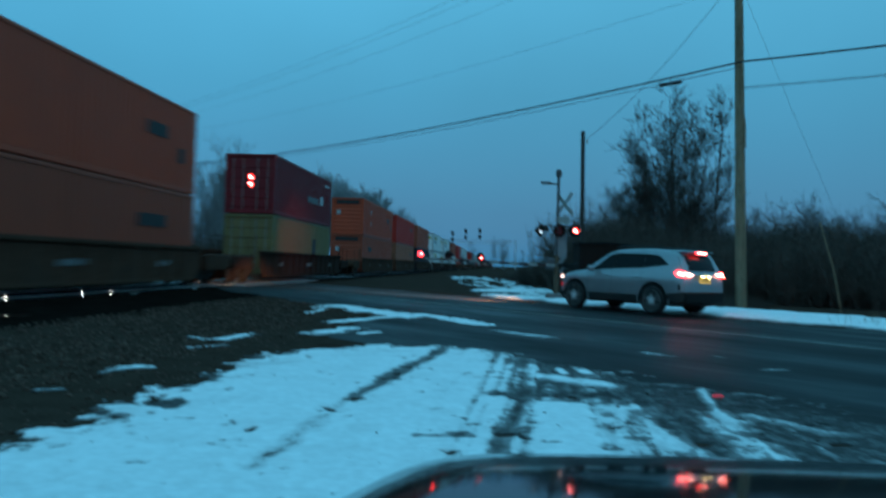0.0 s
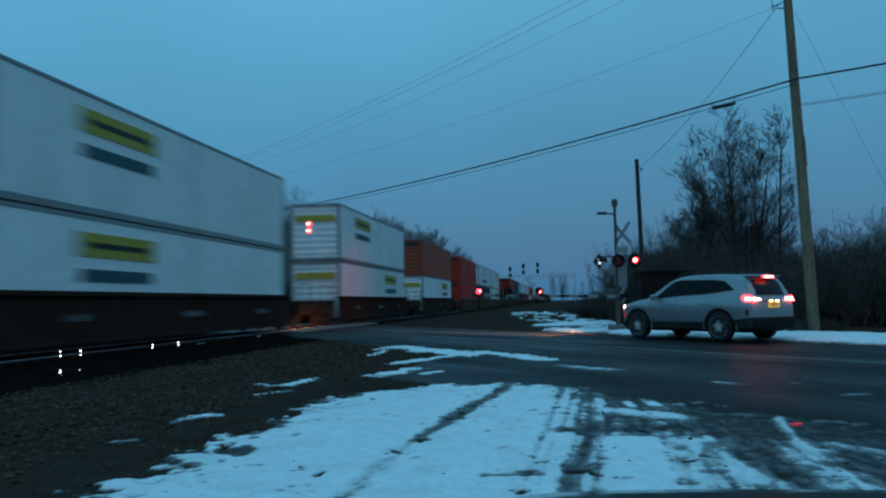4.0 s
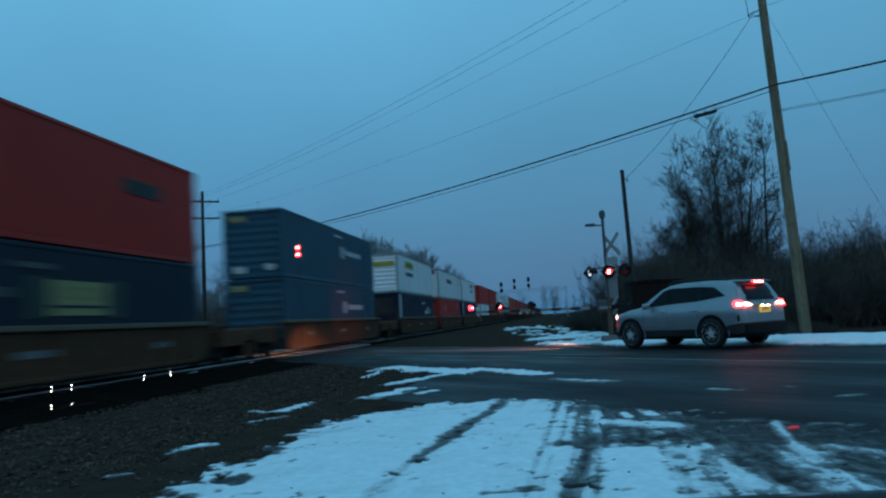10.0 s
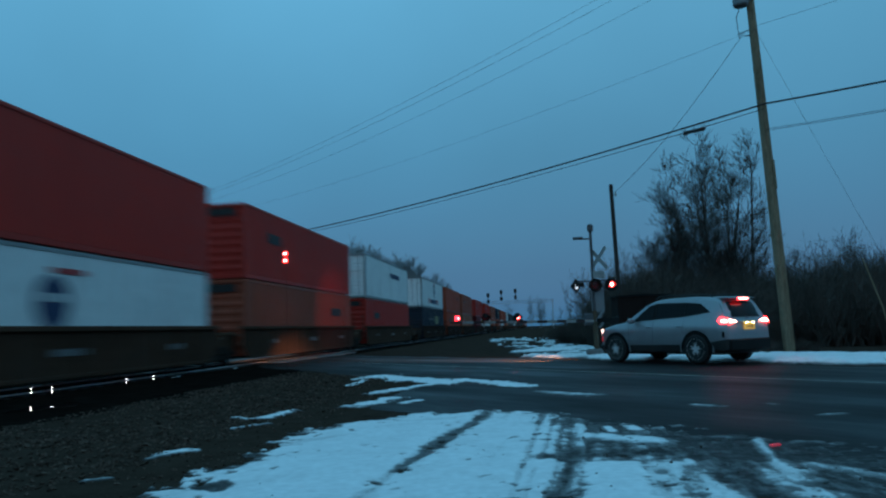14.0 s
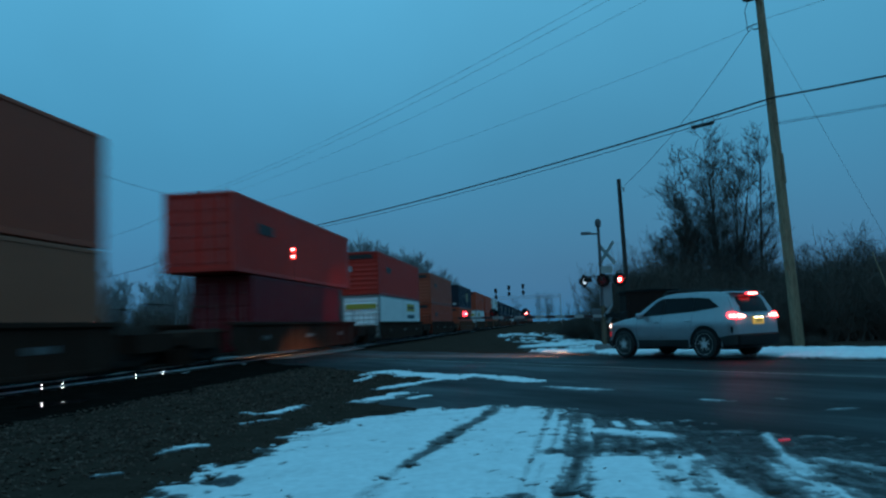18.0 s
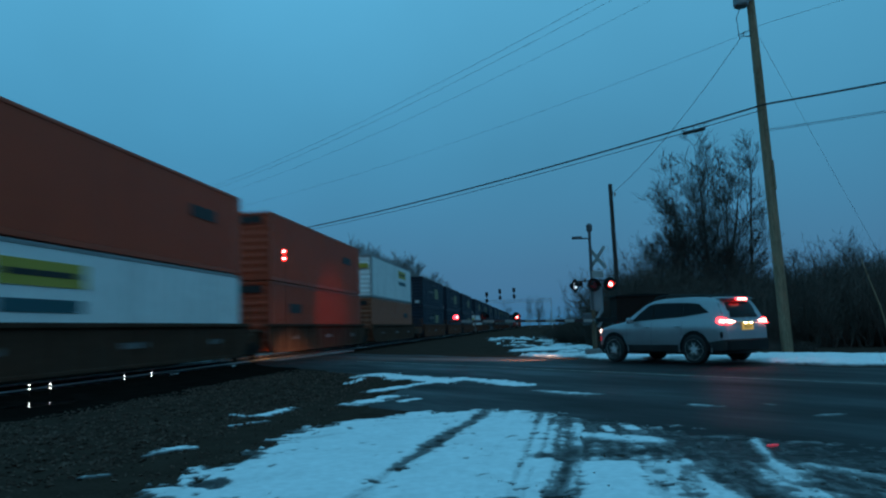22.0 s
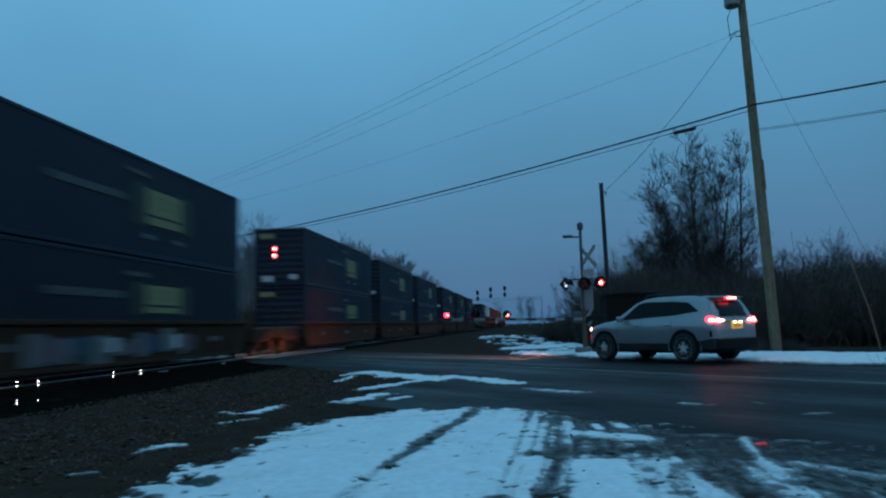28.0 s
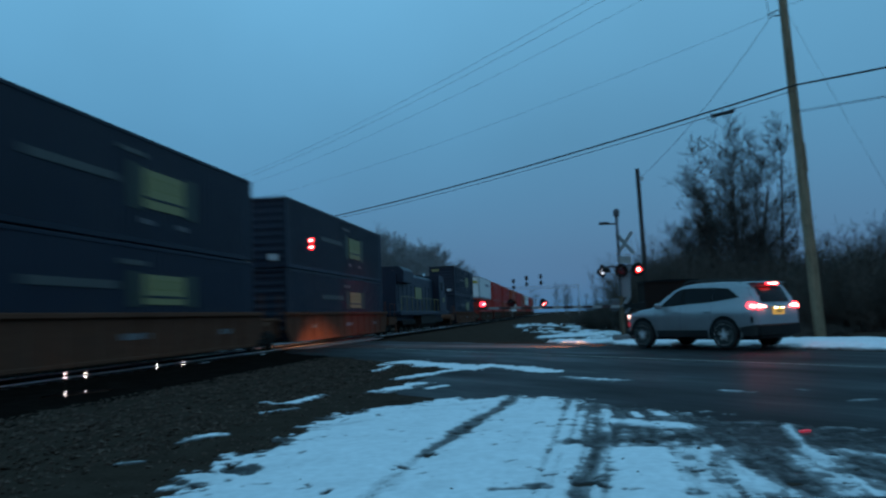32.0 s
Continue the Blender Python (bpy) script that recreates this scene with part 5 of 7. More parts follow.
def silver_suv():
    ob = thing("suv_car", "silver estate SUV waiting at the crossing with brake lights lit", "car", pose(3.72, 21.34, 0.055, rz=130.4))
    us_ = sorted({a for a, _ in TOPLINE} | {a for a, _ in PLAN} | {-2.15, -1.2, -0.5, 0.75, 1.1, 1.3, 2.05})
    body = Mesh()
    secs = []
    for u in us_:
        h = suv_section(u)
        secs.append([(u, v, z) for v, z in h] + [(u, -v, z) for v, z in h[-2::-1]])
    n = len(secs[0])
    body.grid(lambda i, j: secs[i][j], len(us_), n)
    body.add(secs[0], [tuple(range(n))])
    body.add(secs[-1], [tuple(range(n))[::-1]])
    b = part("body", body, CARPAINT, ob, smooth=True, at=Matrix.Diagonal((0.966, 0.965, 1, 1)))
    part("underbody", Mesh().box((0, 0, 0.32), (4.1, 1.5, 0.2), 0.05), TRIM, ob)

    def skin(u, z, off, sgn):
        return (u, sgn * (half_width(u, z) + off), z)

    def pane(name, lows, highs, sgn, material, off=0.006, rows=5, cols=12):
        """A piece on the body's side between two lines (u, z)."""
        m_ = Mesh()
        m_.grid(lambda i, j: skin(*[(lambda a, b_, f: a + (b_ - a) * f)(lerp_pt(lows, i / cols)[c], lerp_pt(highs, i / cols)[c], j / rows) for c in (0, 1)], off, sgn), cols + 1, rows + 1)
        return part(name, m_, material, b, smooth=True)

    def lerp_pt(line, f):
        x = f * (len(line) - 1)
        i = min(int(x), len(line) - 2)
        t = x - i
        return (line[i][0] + (line[i + 1][0] - line[i][0]) * t, line[i][1] + (line[i + 1][1] - line[i][1]) * t)

    for sgn in (1, -1):
        pane("front_side_window", [(0.06, 1.125), (0.82, 1.085)], [(0.06, 1.55), (0.26, 1.50)], sgn, GLASS)
        pane("rear_side_window", [(-0.98, 1.175), (-0.02, 1.135)], [(-0.98, 1.54), (-0.02, 1.555)], sgn, GLASS)
        pane("quarter_window", [(-1.80, 1.265), (-0.985, 1.175)], [(-1.45, 1.495), (-0.985, 1.54)], sgn, GLASS)
        pane("window_pillar", [(-0.02, 1.13), (0.06, 1.13)], [(-0.02, 1.555), (0.06, 1.55)], sgn, M["black"], 0.008, 5, 2)
        pane("sill_cladding", [(-1.0, 0.30), (1.0, 0.30)], [(-1.0, 0.47), (1.0, 0.47)], sgn, TRIM, 0.012, 3, 8)
        pane("bumper_corner", [(-2.335, 0.33), (-1.78, 0.33)], [(-2.335, 0.60), (-1.78, 0.52)], sgn, TRIM, 0.014, 3, 8)
        pane("bumper_corner", [(1.78, 0.33), (2.33, 0.33)], [(1.78, 0.48), (2.33, 0.46)], sgn, TRIM, 0.014, 3, 8)
        for c in (-1.395, 1.395):
            ar = Mesh()
            for k in range(14):
                a0, a1 = math.pi * (k / 14 * 1.1 - 0.05), math.pi * ((k + 1) / 14 * 1.1 - 0.05)
                q = []
                for a in (a0, a1):
                    for rr in (0.468, 0.53):
                        uu, zz = c + rr * math.cos(a), 0.36 + rr * math.sin(a)
                        q.append((uu, sgn * (half_width(uu, max(zz, 0.34)) + 0.014), zz))
                ar.add(q, [(0, 1, 3, 2)])
            part("wheel_arch_trim", ar, CARPAINT, b, "flared wheel arch")
            # the body has no arch opening: its shade is built as a black block
            arch = [(c + 0.475 * math.cos(math.pi * k / 20), 0.36 + 0.475 * math.sin(math.pi * k / 20)) for k in range(21)]
            well_ = Mesh().prism([(c + 0.475, 0.335)] + arch + [(c - 0.475, 0.335)], sgn * 0.70, sgn * (half_width(c, 0.6) + 0.006), "y")
            part("wheel_housing", well_, M["black"], b)
        for uu in (0.03, 0.92, -0.99):
            dl = Mesh()
            dl.grid(lambda i, j: skin(uu + 0.006 * j, 0.5 + 0.58 * i / 8, 0.003, sgn), 9, 2)
            part("door_gap", dl, M["black"], b)
        for uu in (0.18, -0.86):
            part("door_handle", Mesh().box((uu, sgn * (half_width(uu, 0.95) + 0.02), 0.94), (0.2, 0.035, 0.035), 0.012), CARPAINT, b)
        mr = Mesh().box((0.70, sgn * 1.02, 1.12), (0.15, 0.22, 0.15), 0.04)
        part("door_mirror", mr, CARPAINT, b)
        part("roof_rail", Mesh().tube([(-1.75, sgn * 0.60, 1.645), (-1.6, sgn * 0.60, 1.70), (-0.3, sgn * 0.61, 1.75), (0.0, sgn * 0.60, 1.73), (0.12, sgn * 0.60, 1.66)], 0.022, 6), TRIM, b)
        # light clusters
        tl_ = Mesh()
        tl_.grid(lambda i, j: (-2.30 + 0.26 * i / 6 * (0.4 + 0.6 * (1 - abs(j - 2) / 4)), sgn * (half_width(-2.30 + 0.26 * i / 6, 1.0) + 0.012), 0.955 + 0.04 * j + 0.02 * i / 6), 7, 5)
        tl_.grid(lambda i, j: (-2.352 + 0.08 * j / 4 + 0.03 * (i / 5), sgn * (0.86 - 0.30 * i / 5), 0.955 + (0.042 - 0.004 * i) * j + 0.008 * i), 6, 5)
        lamp_ = part("tail_light", tl_, TAILRED, b, "lit red tail light")
        core = Mesh()
        core.grid(lambda i, j: (-2.368 + 0.05 * j / 3 + 0.012 * (i / 5), sgn * (0.80 - 0.30 * i / 5), 0.995 + 0.012 * i / 5 + (0.030 - 0.003 * i) * j), 6, 4)
        core.grid(lambda i, j: (-2.29 + 0.14 * i / 4, sgn * (half_width(-2.29 + 0.14 * i / 4, 1.0) + 0.02), 1.0 + 0.022 * j + 0.01 * i / 4), 5, 4)
        part("bulb_reflector", core, TAILCORE, lamp_, "bright lit core")
        hl = Mesh()
        hl.grid(lambda i, j: (2.20 - 0.24 * i / 6, sgn * (half_width(2.20 - 0.24 * i / 6, 0.8) + 0.012), 0.77 + 0.022 * j + 0.014 * i), 7, 5)
        part("headlight", hl, HEAD, b, "lit headlight")
        mk = Mesh()
        mk.grid(lambda i, j: (2.2 - 0.1 * i, sgn * (half_width(2.2 - 0.1 * i, 0.62) + 0.012), 0.58 + 0.04 * j), 3, 4)
        part("side_marker", mk, MARKER, b, "red side marker")
        part("bumper_reflector", Mesh().box((-2.20, sgn * 0.893, 0.71), (0.06, 0.05, 0.15), 0.015), M["black"], b)
    # rear: glass, spoiler, brake light, plate, bumper
    rg = Mesh()
    rg.grid(lambda i, j: (-2.262 + 0.19 * i / 5 - 0.012 + 0.07 * abs(j / 4 - 1) ** 5, (-0.80 + 1.60 * j / 8) * (1 - 0.105 * i / 5), lerp_list(TOPLINE, -2.262 + 0.19 * i / 5) + 0.004 - 0.02 * (abs(-1 + 2 * j / 8)) ** 2), 6, 9)
    part("rear_window", rg, GLASS, b, smooth=True)
    part("roof_spoiler", Mesh().grid(lambda i, j: (-2.19 + 0.35 * i / 3, -0.62 + 1.24 * j / 6, 1.588 + 0.05 * i / 3 + 0.012), 4, 7), CARPAINT, b, smooth=True)
    bl_ = part("brake_light", Mesh().box((-2.205, 0, 1.578), (0.05, 0.46, 0.065), 0.02), TAIL, b, "lit high brake light")
    part("bulb_strip", Mesh().box((-2.233, 0, 1.578), (0.012, 0.38, 0.034), 0.005), TAILCORE, bl_)
    part("tailgate_trim", Mesh().box((-2.335, 0, 1.02), (0.03, 0.9, 0.05), 0.012), M["chrome"], b)
    np_ = part("number_plate", Mesh().box((-2.345, 0, 0.91), (0.02, 0.46, 0.19), 0.008), PLATE, b, "yellow number plate, its lamp light put in as glow")
    for k in range(5):
        part("plate_bar", Mesh().box((-2.357, -0.12 + 0.06 * k, 0.9), (0.005, 0.03, 0.08), 0.002), M["ldark"], np_)
    for yy in (-0.12, 0.12):
        part("plate_lamp", Mesh().box((-2.37, yy, 0.985), (0.03, 0.09, 0.025), 0.008), PLAMP, b)
    part("rear_bumper", Mesh().box((-2.25, 0, 0.45), (0.25, 1.66, 0.30), 0.04), M["black"], b, "black lower bumper")
    part("front_bumper", Mesh().box((2.14, 0, 0.42), (0.34, 1.5, 0.22), 0.09), TRIM, b, "black lower bumper")
    part("grille", Mesh().box((2.32, 0, 0.72), (0.05, 0.9, 0.16), 0.03), M["black"], b)
    part("rear_emblem", Mesh().box((-2.325, 0, 1.10), (0.015, 0.12, 0.05), 0.01), M["chrome"], b)
    part("rear_wiper", Mesh().tube([(-2.285, 0.0, 1.14), (-2.25, -0.35, 1.19)], 0.012, 5), M["black"], b)
    ws = Mesh()
    ws.grid(lambda i, j: (0.38 + 0.70 * i / 5, (-0.60 + 1.2 * j / 8) * (1 + 0.10 * i / 5), lerp_list(TOPLINE, 0.38 + 0.70 * i / 5) + 0.006 - 0.02 * (abs(-1 + 2 * j / 8)) ** 2), 6, 9)
    part("windscreen", ws, GLASS, b, smooth=True)
    part("antenna", Mesh().tube([(-1.75, 0, 1.63), (-1.85, 0, 1.72)], [0.02, 0.006], 5), M["black"], b)
    # wheels
    for c in (-1.35, 1.35):
        for sgn in (1, -1):
            w = part("wheel", Mesh().lathe([(-0.11, 0.25), (-0.115, 0.33), (-0.08, 0.36), (0.08, 0.36), (0.112, 0.335), (0.105, 0.262)], (0, 0, 0), "y", 32), TYRE, ob, "black tyre on alloy rim", at=pose(c, sgn * 0.84, 0.36, rz=0 if sgn > 0 else 180), smooth=True)
            rim = Mesh().lathe([(0.03, 0.262), (0.108, 0.262), (0.104, 0.254), (0.03, 0.248)], (0, 0, 0), "y", 32)
            for k in range(5):
                for d in (-0.23, 0.23):
                    a = 2 * math.pi * k / 5 + 0.3
                    rim.tube([(0.05 * math.cos(a + d), 0.095, 0.05 * math.sin(a + d)), (0.24 * math.cos(a + d), 0.085, 0.24 * math.sin(a + d))], [0.022, 0.017], 6)
            rim.lathe([(0.07, 0.07), (0.11, 0.06)], (0, 0, 0), "y", 12)
            part("rim", rim, ALLOY, w, "five-spoke alloy rim")
            part("brake_disc", Mesh().lathe([(0.0, 0.22), (0.02, 0.22)], (0, 0, 0), "y", 16), M["steel"], w)
    return ob


silver_suv()
FWD = Vector((-0.648, 0.761, 0))
LEFT = Vector((-0.761, -0.648, 0))
for sgn in (-1, 1):
    p = Vector((3.72, 21.34, 0.83)) + FWD * 2.42 + LEFT * (0.62 * sgn)
    beam = new("headlight_beam", bpy.data.lights.new("headlight_beam", "SPOT"))
    beam.data.energy, beam.data.color, beam.data.spot_size, beam.data.spot_blend, beam.data.shadow_soft_size = 23000 if sgn > 0 else 3500, (1.0, 0.46, 0.2), radians(29.2 if sgn > 0 else 27), 1.0, 0.06
    beam.matrix_world = look(p, p + (Vector((-7.9, 6.1, -2.1)) if sgn > 0 else Vector((-7.0, 7.1, -1.9))))

# ---- crossing signal with gate ----
MAST = Vector((2.0, 27.0, 0.0))
BULBS = []


def lamp_head(parent, x, y, z, rz, bulb, size=1.0):
    """A flasher: black backing disc, hood, red lens."""
    h = part("lamp_backing", Mesh().lathe([(0.0, 0.235), (0.018, 0.235)], (0, 0, 0), "y", 24).lathe([(0.018, 0.13), (0.14, 0.11), (0.2, 0.05)], (0, 0, 0), "y", 16), M["black"], parent, at=pose(x, y, z, rz=rz) @ Matrix.Scale(size, 4))
    hood = Mesh()
    hood.grid(lambda i, j: (0.125 * math.cos(math.pi * (1.15 * i / 12 - 0.075)), -0.02 - 0.22 * j, 0.125 * math.sin(math.pi * (1.15 * i / 12 - 0.075))), 13, 2)
    part("hood", hood, M["black"], h)
    if bulb == "turning":
        d = Mesh().lathe([(-0.012, 0.06), (-0.012, 0.105), (0.012, 0.105)], (0, 0, 0), "y", 20)
        me = d.data("lens", M["redglow"])
        me.materials.append(M["reddark"])
        me.materials.append(M["redcore"])
        for f in me.polygons:
            f.material_index = 1 if f.center.y > -0.006 else (2 if math.hypot(f.center.x, f.center.z) < 0.02 else 0)
        ln_ = part("lens", me, None, h, "red flashing lens", at=pose(0, -0.03, 0))
        return ln_
    part("lens", Mesh().lathe([(-0.03, 0.03), (-0.02, 0.10), (0.0, 0.11)], (0, 0, 0), "y", 20), M[bulb], h)
    return h


def crossing_signal():
    ob = thing("crossing_signal", "railway crossing signal mast with crossbuck, red flashers and lowered gate", "crossing signal", pose(*MAST))
    part("foundation", Mesh().box((0, 0, 0.12), (0.7, 0.7, 0.3), 0.04), M["concrete"], ob)
    part("mast", Mesh().tube([(0, 0, 0.1), (0, 0, 4.35)], 0.05, 12), M["mastgrey"], ob)
    part("bell", Mesh().lathe([(4.35, 0.06), (4.40, 0.10), (4.56, 0.11), (4.63, 0.07), (4.66, 0.0)], (0, 0, 0), "z", 16), M["mastgrey"], ob, "grey warning bell")
    part("bracket_arm", Mesh().tube([(0, 0, 4.12), (-0.62, -0.1, 4.12)], 0.03, 6).box((-0.45, -0.08, 4.16), (0.34, 0.14, 0.06), 0.01), M["mastgrey"], ob)
    face = -38.0   # the signs and lamps face the waiting traffic
    cb = part("crossbuck", Mesh().box((0, 0, 0), (0.02, 0.02, 0.02)), M["signwhite"], ob, at=pose(0.24, -0.14, 3.40, rz=-48))
    for k, ry in enumerate((45, -45)):
        bl = part("crossbuck_blade", Mesh().box((0, -0.02 * k, 0), (1.05, 0.016, 0.14), 0.006), M["signwhite"], cb, "white blade", at=pose(0, -0.03, 0, 0, ry, 0))
    part("track_sign", Mesh().box((0.2, -0.12, 2.84), (0.44, 0.02, 0.24), 0.02, radians(20)), M["signwhite"], ob, "small white sign below the crossbuck")
    part("lamp_bar", Mesh().tube([(-0.55, -0.05, 2.62), (0.62, -0.16, 2.62)], 0.022, 6), M["black"], ob)
    lamp_head(ob, -0.58, -0.02, 2.47, 62, "whitelens")
    mid = lamp_head(ob, 0.06, -0.16, 2.47, 12, "turning")
    right = lamp_head(ob, 0.60, -0.26, 2.47, 12, "turning")
    BULBS.extend(((mid, 0), (right, 1)))
    part("junction_box", Mesh().box((0.14, 0.12, 1.95), (0.42, 0.26, 0.86), 0.03), M["galv"], ob)
    part("gate_motor", Mesh().box((-0.16, 0.15, 1.30), (0.44, 0.4, 0.42), 0.05), M["mastgrey"], ob, "grey gate drive box")
    part("mast_lower", Mesh().tube([(0, 0, 0.2), (0, 0, 1.6)], 0.085, 12), M["brownpost"], ob)
    part("hinge_casting", Mesh().tube([(0.05, -0.1, 1.2), (0.3, -0.05, 1.62)], [0.07, 0.05], 8).tube([(0.3, -0.05, 1.25), (0.12, -0.08, 1.0)], 0.05, 8), M["galv"], ob)
    return ob


crossing_signal()
# the flashers that face the railway: one of the pair is always lit
flash = new("flasher_beam", bpy.data.lights.new("flasher_beam", "SPOT"))
flash.data.energy, flash.data.color, flash.data.spot_size, flash.data.spot_blend, flash.data.shadow_soft_size = 1500, (1.0, 0.06, 0.05), radians(22), 1.0, 0.3
flash.matrix_world = look((0.9, 27.9, 2.5), (-10.85, 39.8, 1.95))


def gate_arm():
    # the arm reaches over the lane, towards the camera
    ang = math.degrees(math.atan2(-0.643, -0.766))
    ob = thing("gate_arm", "lowered red and white striped crossing gate arm with red lights", "gate arm", pose(MAST.x, MAST.y, 1.235, 0, -0.85, ang))
    n, L0, L1 = 15, -0.35, 6.05
    for k in range(n):
        a, b = L0 + (L1 - L0) * k / n, L0 + (L1 - L0) * (k + 1) / n
        h0 = 0.10 - 0.03 * k / n
        part("arm_stripe", Mesh().box(((a + b) / 2, 0, 0), (b - a, 0.05, h0), 0.004), M["armwhite"] if k % 2 else M["armred"], ob)
    for sg in (-0.32, 0.32):
        part("counterweight", Mesh().prism([(-0.8, -0.16), (-0.5, -0.12), (-0.2, -0.06), (0.2, -0.06), (0.2, 0.08), (-0.2, 0.08), (-0.5, 0.1), (-0.8, 0.16)], sg - 0.03, sg + 0.03, "y"), M["black"], ob)
    # the lamp at the tip stays lit, the other two flash in turn
    d = 5.80
    l = part("gate_lamp", Mesh().lathe([(-0.05, 0.05), (0.05, 0.05)], (d, 0, 0.05), "z", 12), M["black"], ob)
    part("lens", Mesh().lathe([(0.055, 0.04), (0.08, 0.07), (0.13, 0.078), (0.18, 0.07), (0.205, 0.03)], (d, 0, 0), "z", 16), M["redarm"], l, "lit red lens")
    part("bulb", Mesh().lathe([(-0.085, 0.01), (-0.06, 0.04), (0.06, 0.04), (0.085, 0.01)], (d, 0, 0.13), "y", 12), M["redcore"], l)
    for d, k in ((4.72, 0), (3.44, 1)):
        part("lamp_stem", Mesh().tube([(d, 0, 0.02), (d, 0, 0.12)], 0.02, 6), M["black"], ob)
        BULBS.append((lamp_head(ob, d, 0, 0.14, 180, "turning", 0.66), k))
    return ob


gate_arm()


def far_signal():
    ob = thing("crossing_signal", "far crossing signal mast beyond the railway with red flashers", "crossing signal", pose(-19.3, 30.2, 0))
    part("mast", Mesh().tube([(0, 0, 0), (0, 0, 3.4)], 0.06, 10), M["galv"], ob)
    part("lamp_bar", Mesh().tube([(-0.42, 0, 2.0), (0.42, 0.0, 2.0)], 0.02, 6), M["black"], ob)
    BULBS.append((lamp_head(ob, -0.38, -0.08, 1.88, -30, "turning"), 0))
    BULBS.append((lamp_head(ob, 0.38, -0.08, 1.88, -30, "turning"), 1))
    part("gate_motor", Mesh().box((0.1, 0.1, 1.0), (0.45, 0.4, 0.6), 0.05), M["galv"], ob)
    return ob


far_signal()

# ---- signal cabinet behind the car ----
cab_ = thing("signal_cabinet", "dark steel signal equipment cabinet behind the waiting car", "cabinet", pose(4.0, 30.6, 0, rz=6))
part("body", Mesh().box((0, 0, 1.08), (1.95, 1.3, 2.1), 0.02), M["cabpaint"], cab_)
part("roof", Mesh().prism([(-1.05, 2.13), (1.05, 2.13), (1.05, 2.17), (0, 2.22), (-1.05, 2.17)], -0.72, 0.72, "y"), M["black"], cab_)
part("door", Mesh().box((-0.42, -0.665, 1.1), (0.8, 0.03, 1.8), 0.01), M["cabpaint"], cab_)
part("door", Mesh().box((0.45, -0.665, 1.1), (0.8, 0.03, 1.8), 0.01), M["cabpaint"], cab_)
part("base", Mesh().box((0, 0, 0.02), (2.1, 1.4, 0.1), 0.02), M["concrete"], cab_)


# ---- poles and wires ----
def utility_pole(x, y, h, lean, arms, label, mat_="wood", r0=0.168, transformer=True, rz=43.0):
    ob = thing("utility_pole", label, "utility pole", pose(x, y, 0))
    part("pole", Mesh().tube([(0, 0, -0.1), (lean[0] * 0.3, lean[1] * 0.3, h * 0.3), (lean[0] * 0.65, lean[1] * 0.65, h * 0.65), (*lean, h)], [r0, r0 * 0.9, r0 * 0.78, r0 * 0.62], 16), M[mat_], ob, smooth=True)
    for z, w in arms:
        f = z / h
        a = part("crossarm", Mesh().box((0, 0, 0), (w, 0.1, 0.12), 0.012), M["darkwood"], ob, at=pose(lean[0] * f, lean[1] * f - 0.0, z, rz=rz))
        for q in (-0.46, -0.2, 0.2, 0.46):
            part("insulator", Mesh().lathe([(0.06, 0.02), (0.1, 0.045), (0.16, 0.05), (0.2, 0.03), (0.22, 0.0)], (q * w, 0, 0), "z", 8), M["ceramic"], a)
        for sg in (-1, 1):
            part("arm_brace", Mesh().tube([(sg * w * 0.3, 0.04, -0.04), (0, 0.08, -0.55)], 0.015, 5), M["galv"], a)
    if transformer:
        z = transformer
        f = z / h
        t_ = part("transformer", Mesh().lathe([(0.0, 0.0), (0.0, 0.20), (0.05, 0.23), (0.85, 0.23), (0.92, 0.18), (0.94, 0.0)], (0, 0, 0), "z", 18), M["galv"], ob, "grey pole transformer", at=pose(lean[0] * f - 0.36, lean[1] * f - 0.22, z))
        for q in (-0.08, 0.08):
            part("bushing", Mesh().lathe([(0.9, 0.05), (1.15, 0.03), (1.2, 0.0)], (q, 0, 0), "z", 8), M["ceramic"], t_)
        part("hanger", Mesh().box((0.25, 0.12, 0.45), (0.25, 0.1, 0.5), 0.02), M["galv"], t_)
    return ob


P1, P1LEAN, P1H = Vector((7.42, 23.9, 0)), (-0.42, -0.1), 13.4
p1 = utility_pole(P1.x, P1.y, P1H, P1LEAN, [(13.0, 2.3)], "tall weathered wooden utility pole on the snowy verge", transformer=10.75)
part("splint", Mesh().tube([(-0.06, -0.16, 5.0), (-0.09, -0.16, 5.9)], 0.05, 6), M["wood"], p1)
sec = part("secondary_rack", Mesh().tube([(-0.2, -0.1, 9.9), (-0.6, -0.12, 9.86)], 0.02, 5).tube([(-0.2, -0.1, 10.15), (-0.75, 0.1, 10.0)], 0.015, 5), M["black"], p1)
part("drip_loop", Mesh().tube([(-0.62, -0.22, 11.0), (-0.85, -0.25, 10.4), (-0.78, -0.2, 9.75), (-0.6, -0.12, 9.9)], 0.012, 5), M["cable"], p1)
PB = Vector((-26.1, 54.8, 0))
utility_pole(PB.x, PB.y, 12.1, (0.1, 0), [(11.3, 2.5), (10.0, 2.5)], "wooden utility pole with two crossarms beyond the railway", "darkwood", 0.17, False, rz=30)
PA = Vector((-27.5, 35.4, 0))
utility_pole(PA.x, PA.y, 12.2, (0.1, 0), [(11.7, 2.5), (10.9, 2.5)], "wooden utility pole with a transformer beyond the railway", "darkwood", 0.19, 8.0, rz=30)
PC = Vector((-50.9, 77.3, 0))
utility_pole(PC.x, PC.y, 12.0, (0, 0), [(11.6, 2.4)], "distant wooden utility pole beside the road", "darkwood", 0.17, False, rz=30)
PD = Vector((38.0, -12.0, 0))
P2 = thing("signal_pole", "slim dark pole beside the crossing signal", "pole", pose(3.45, 33.2, 0))
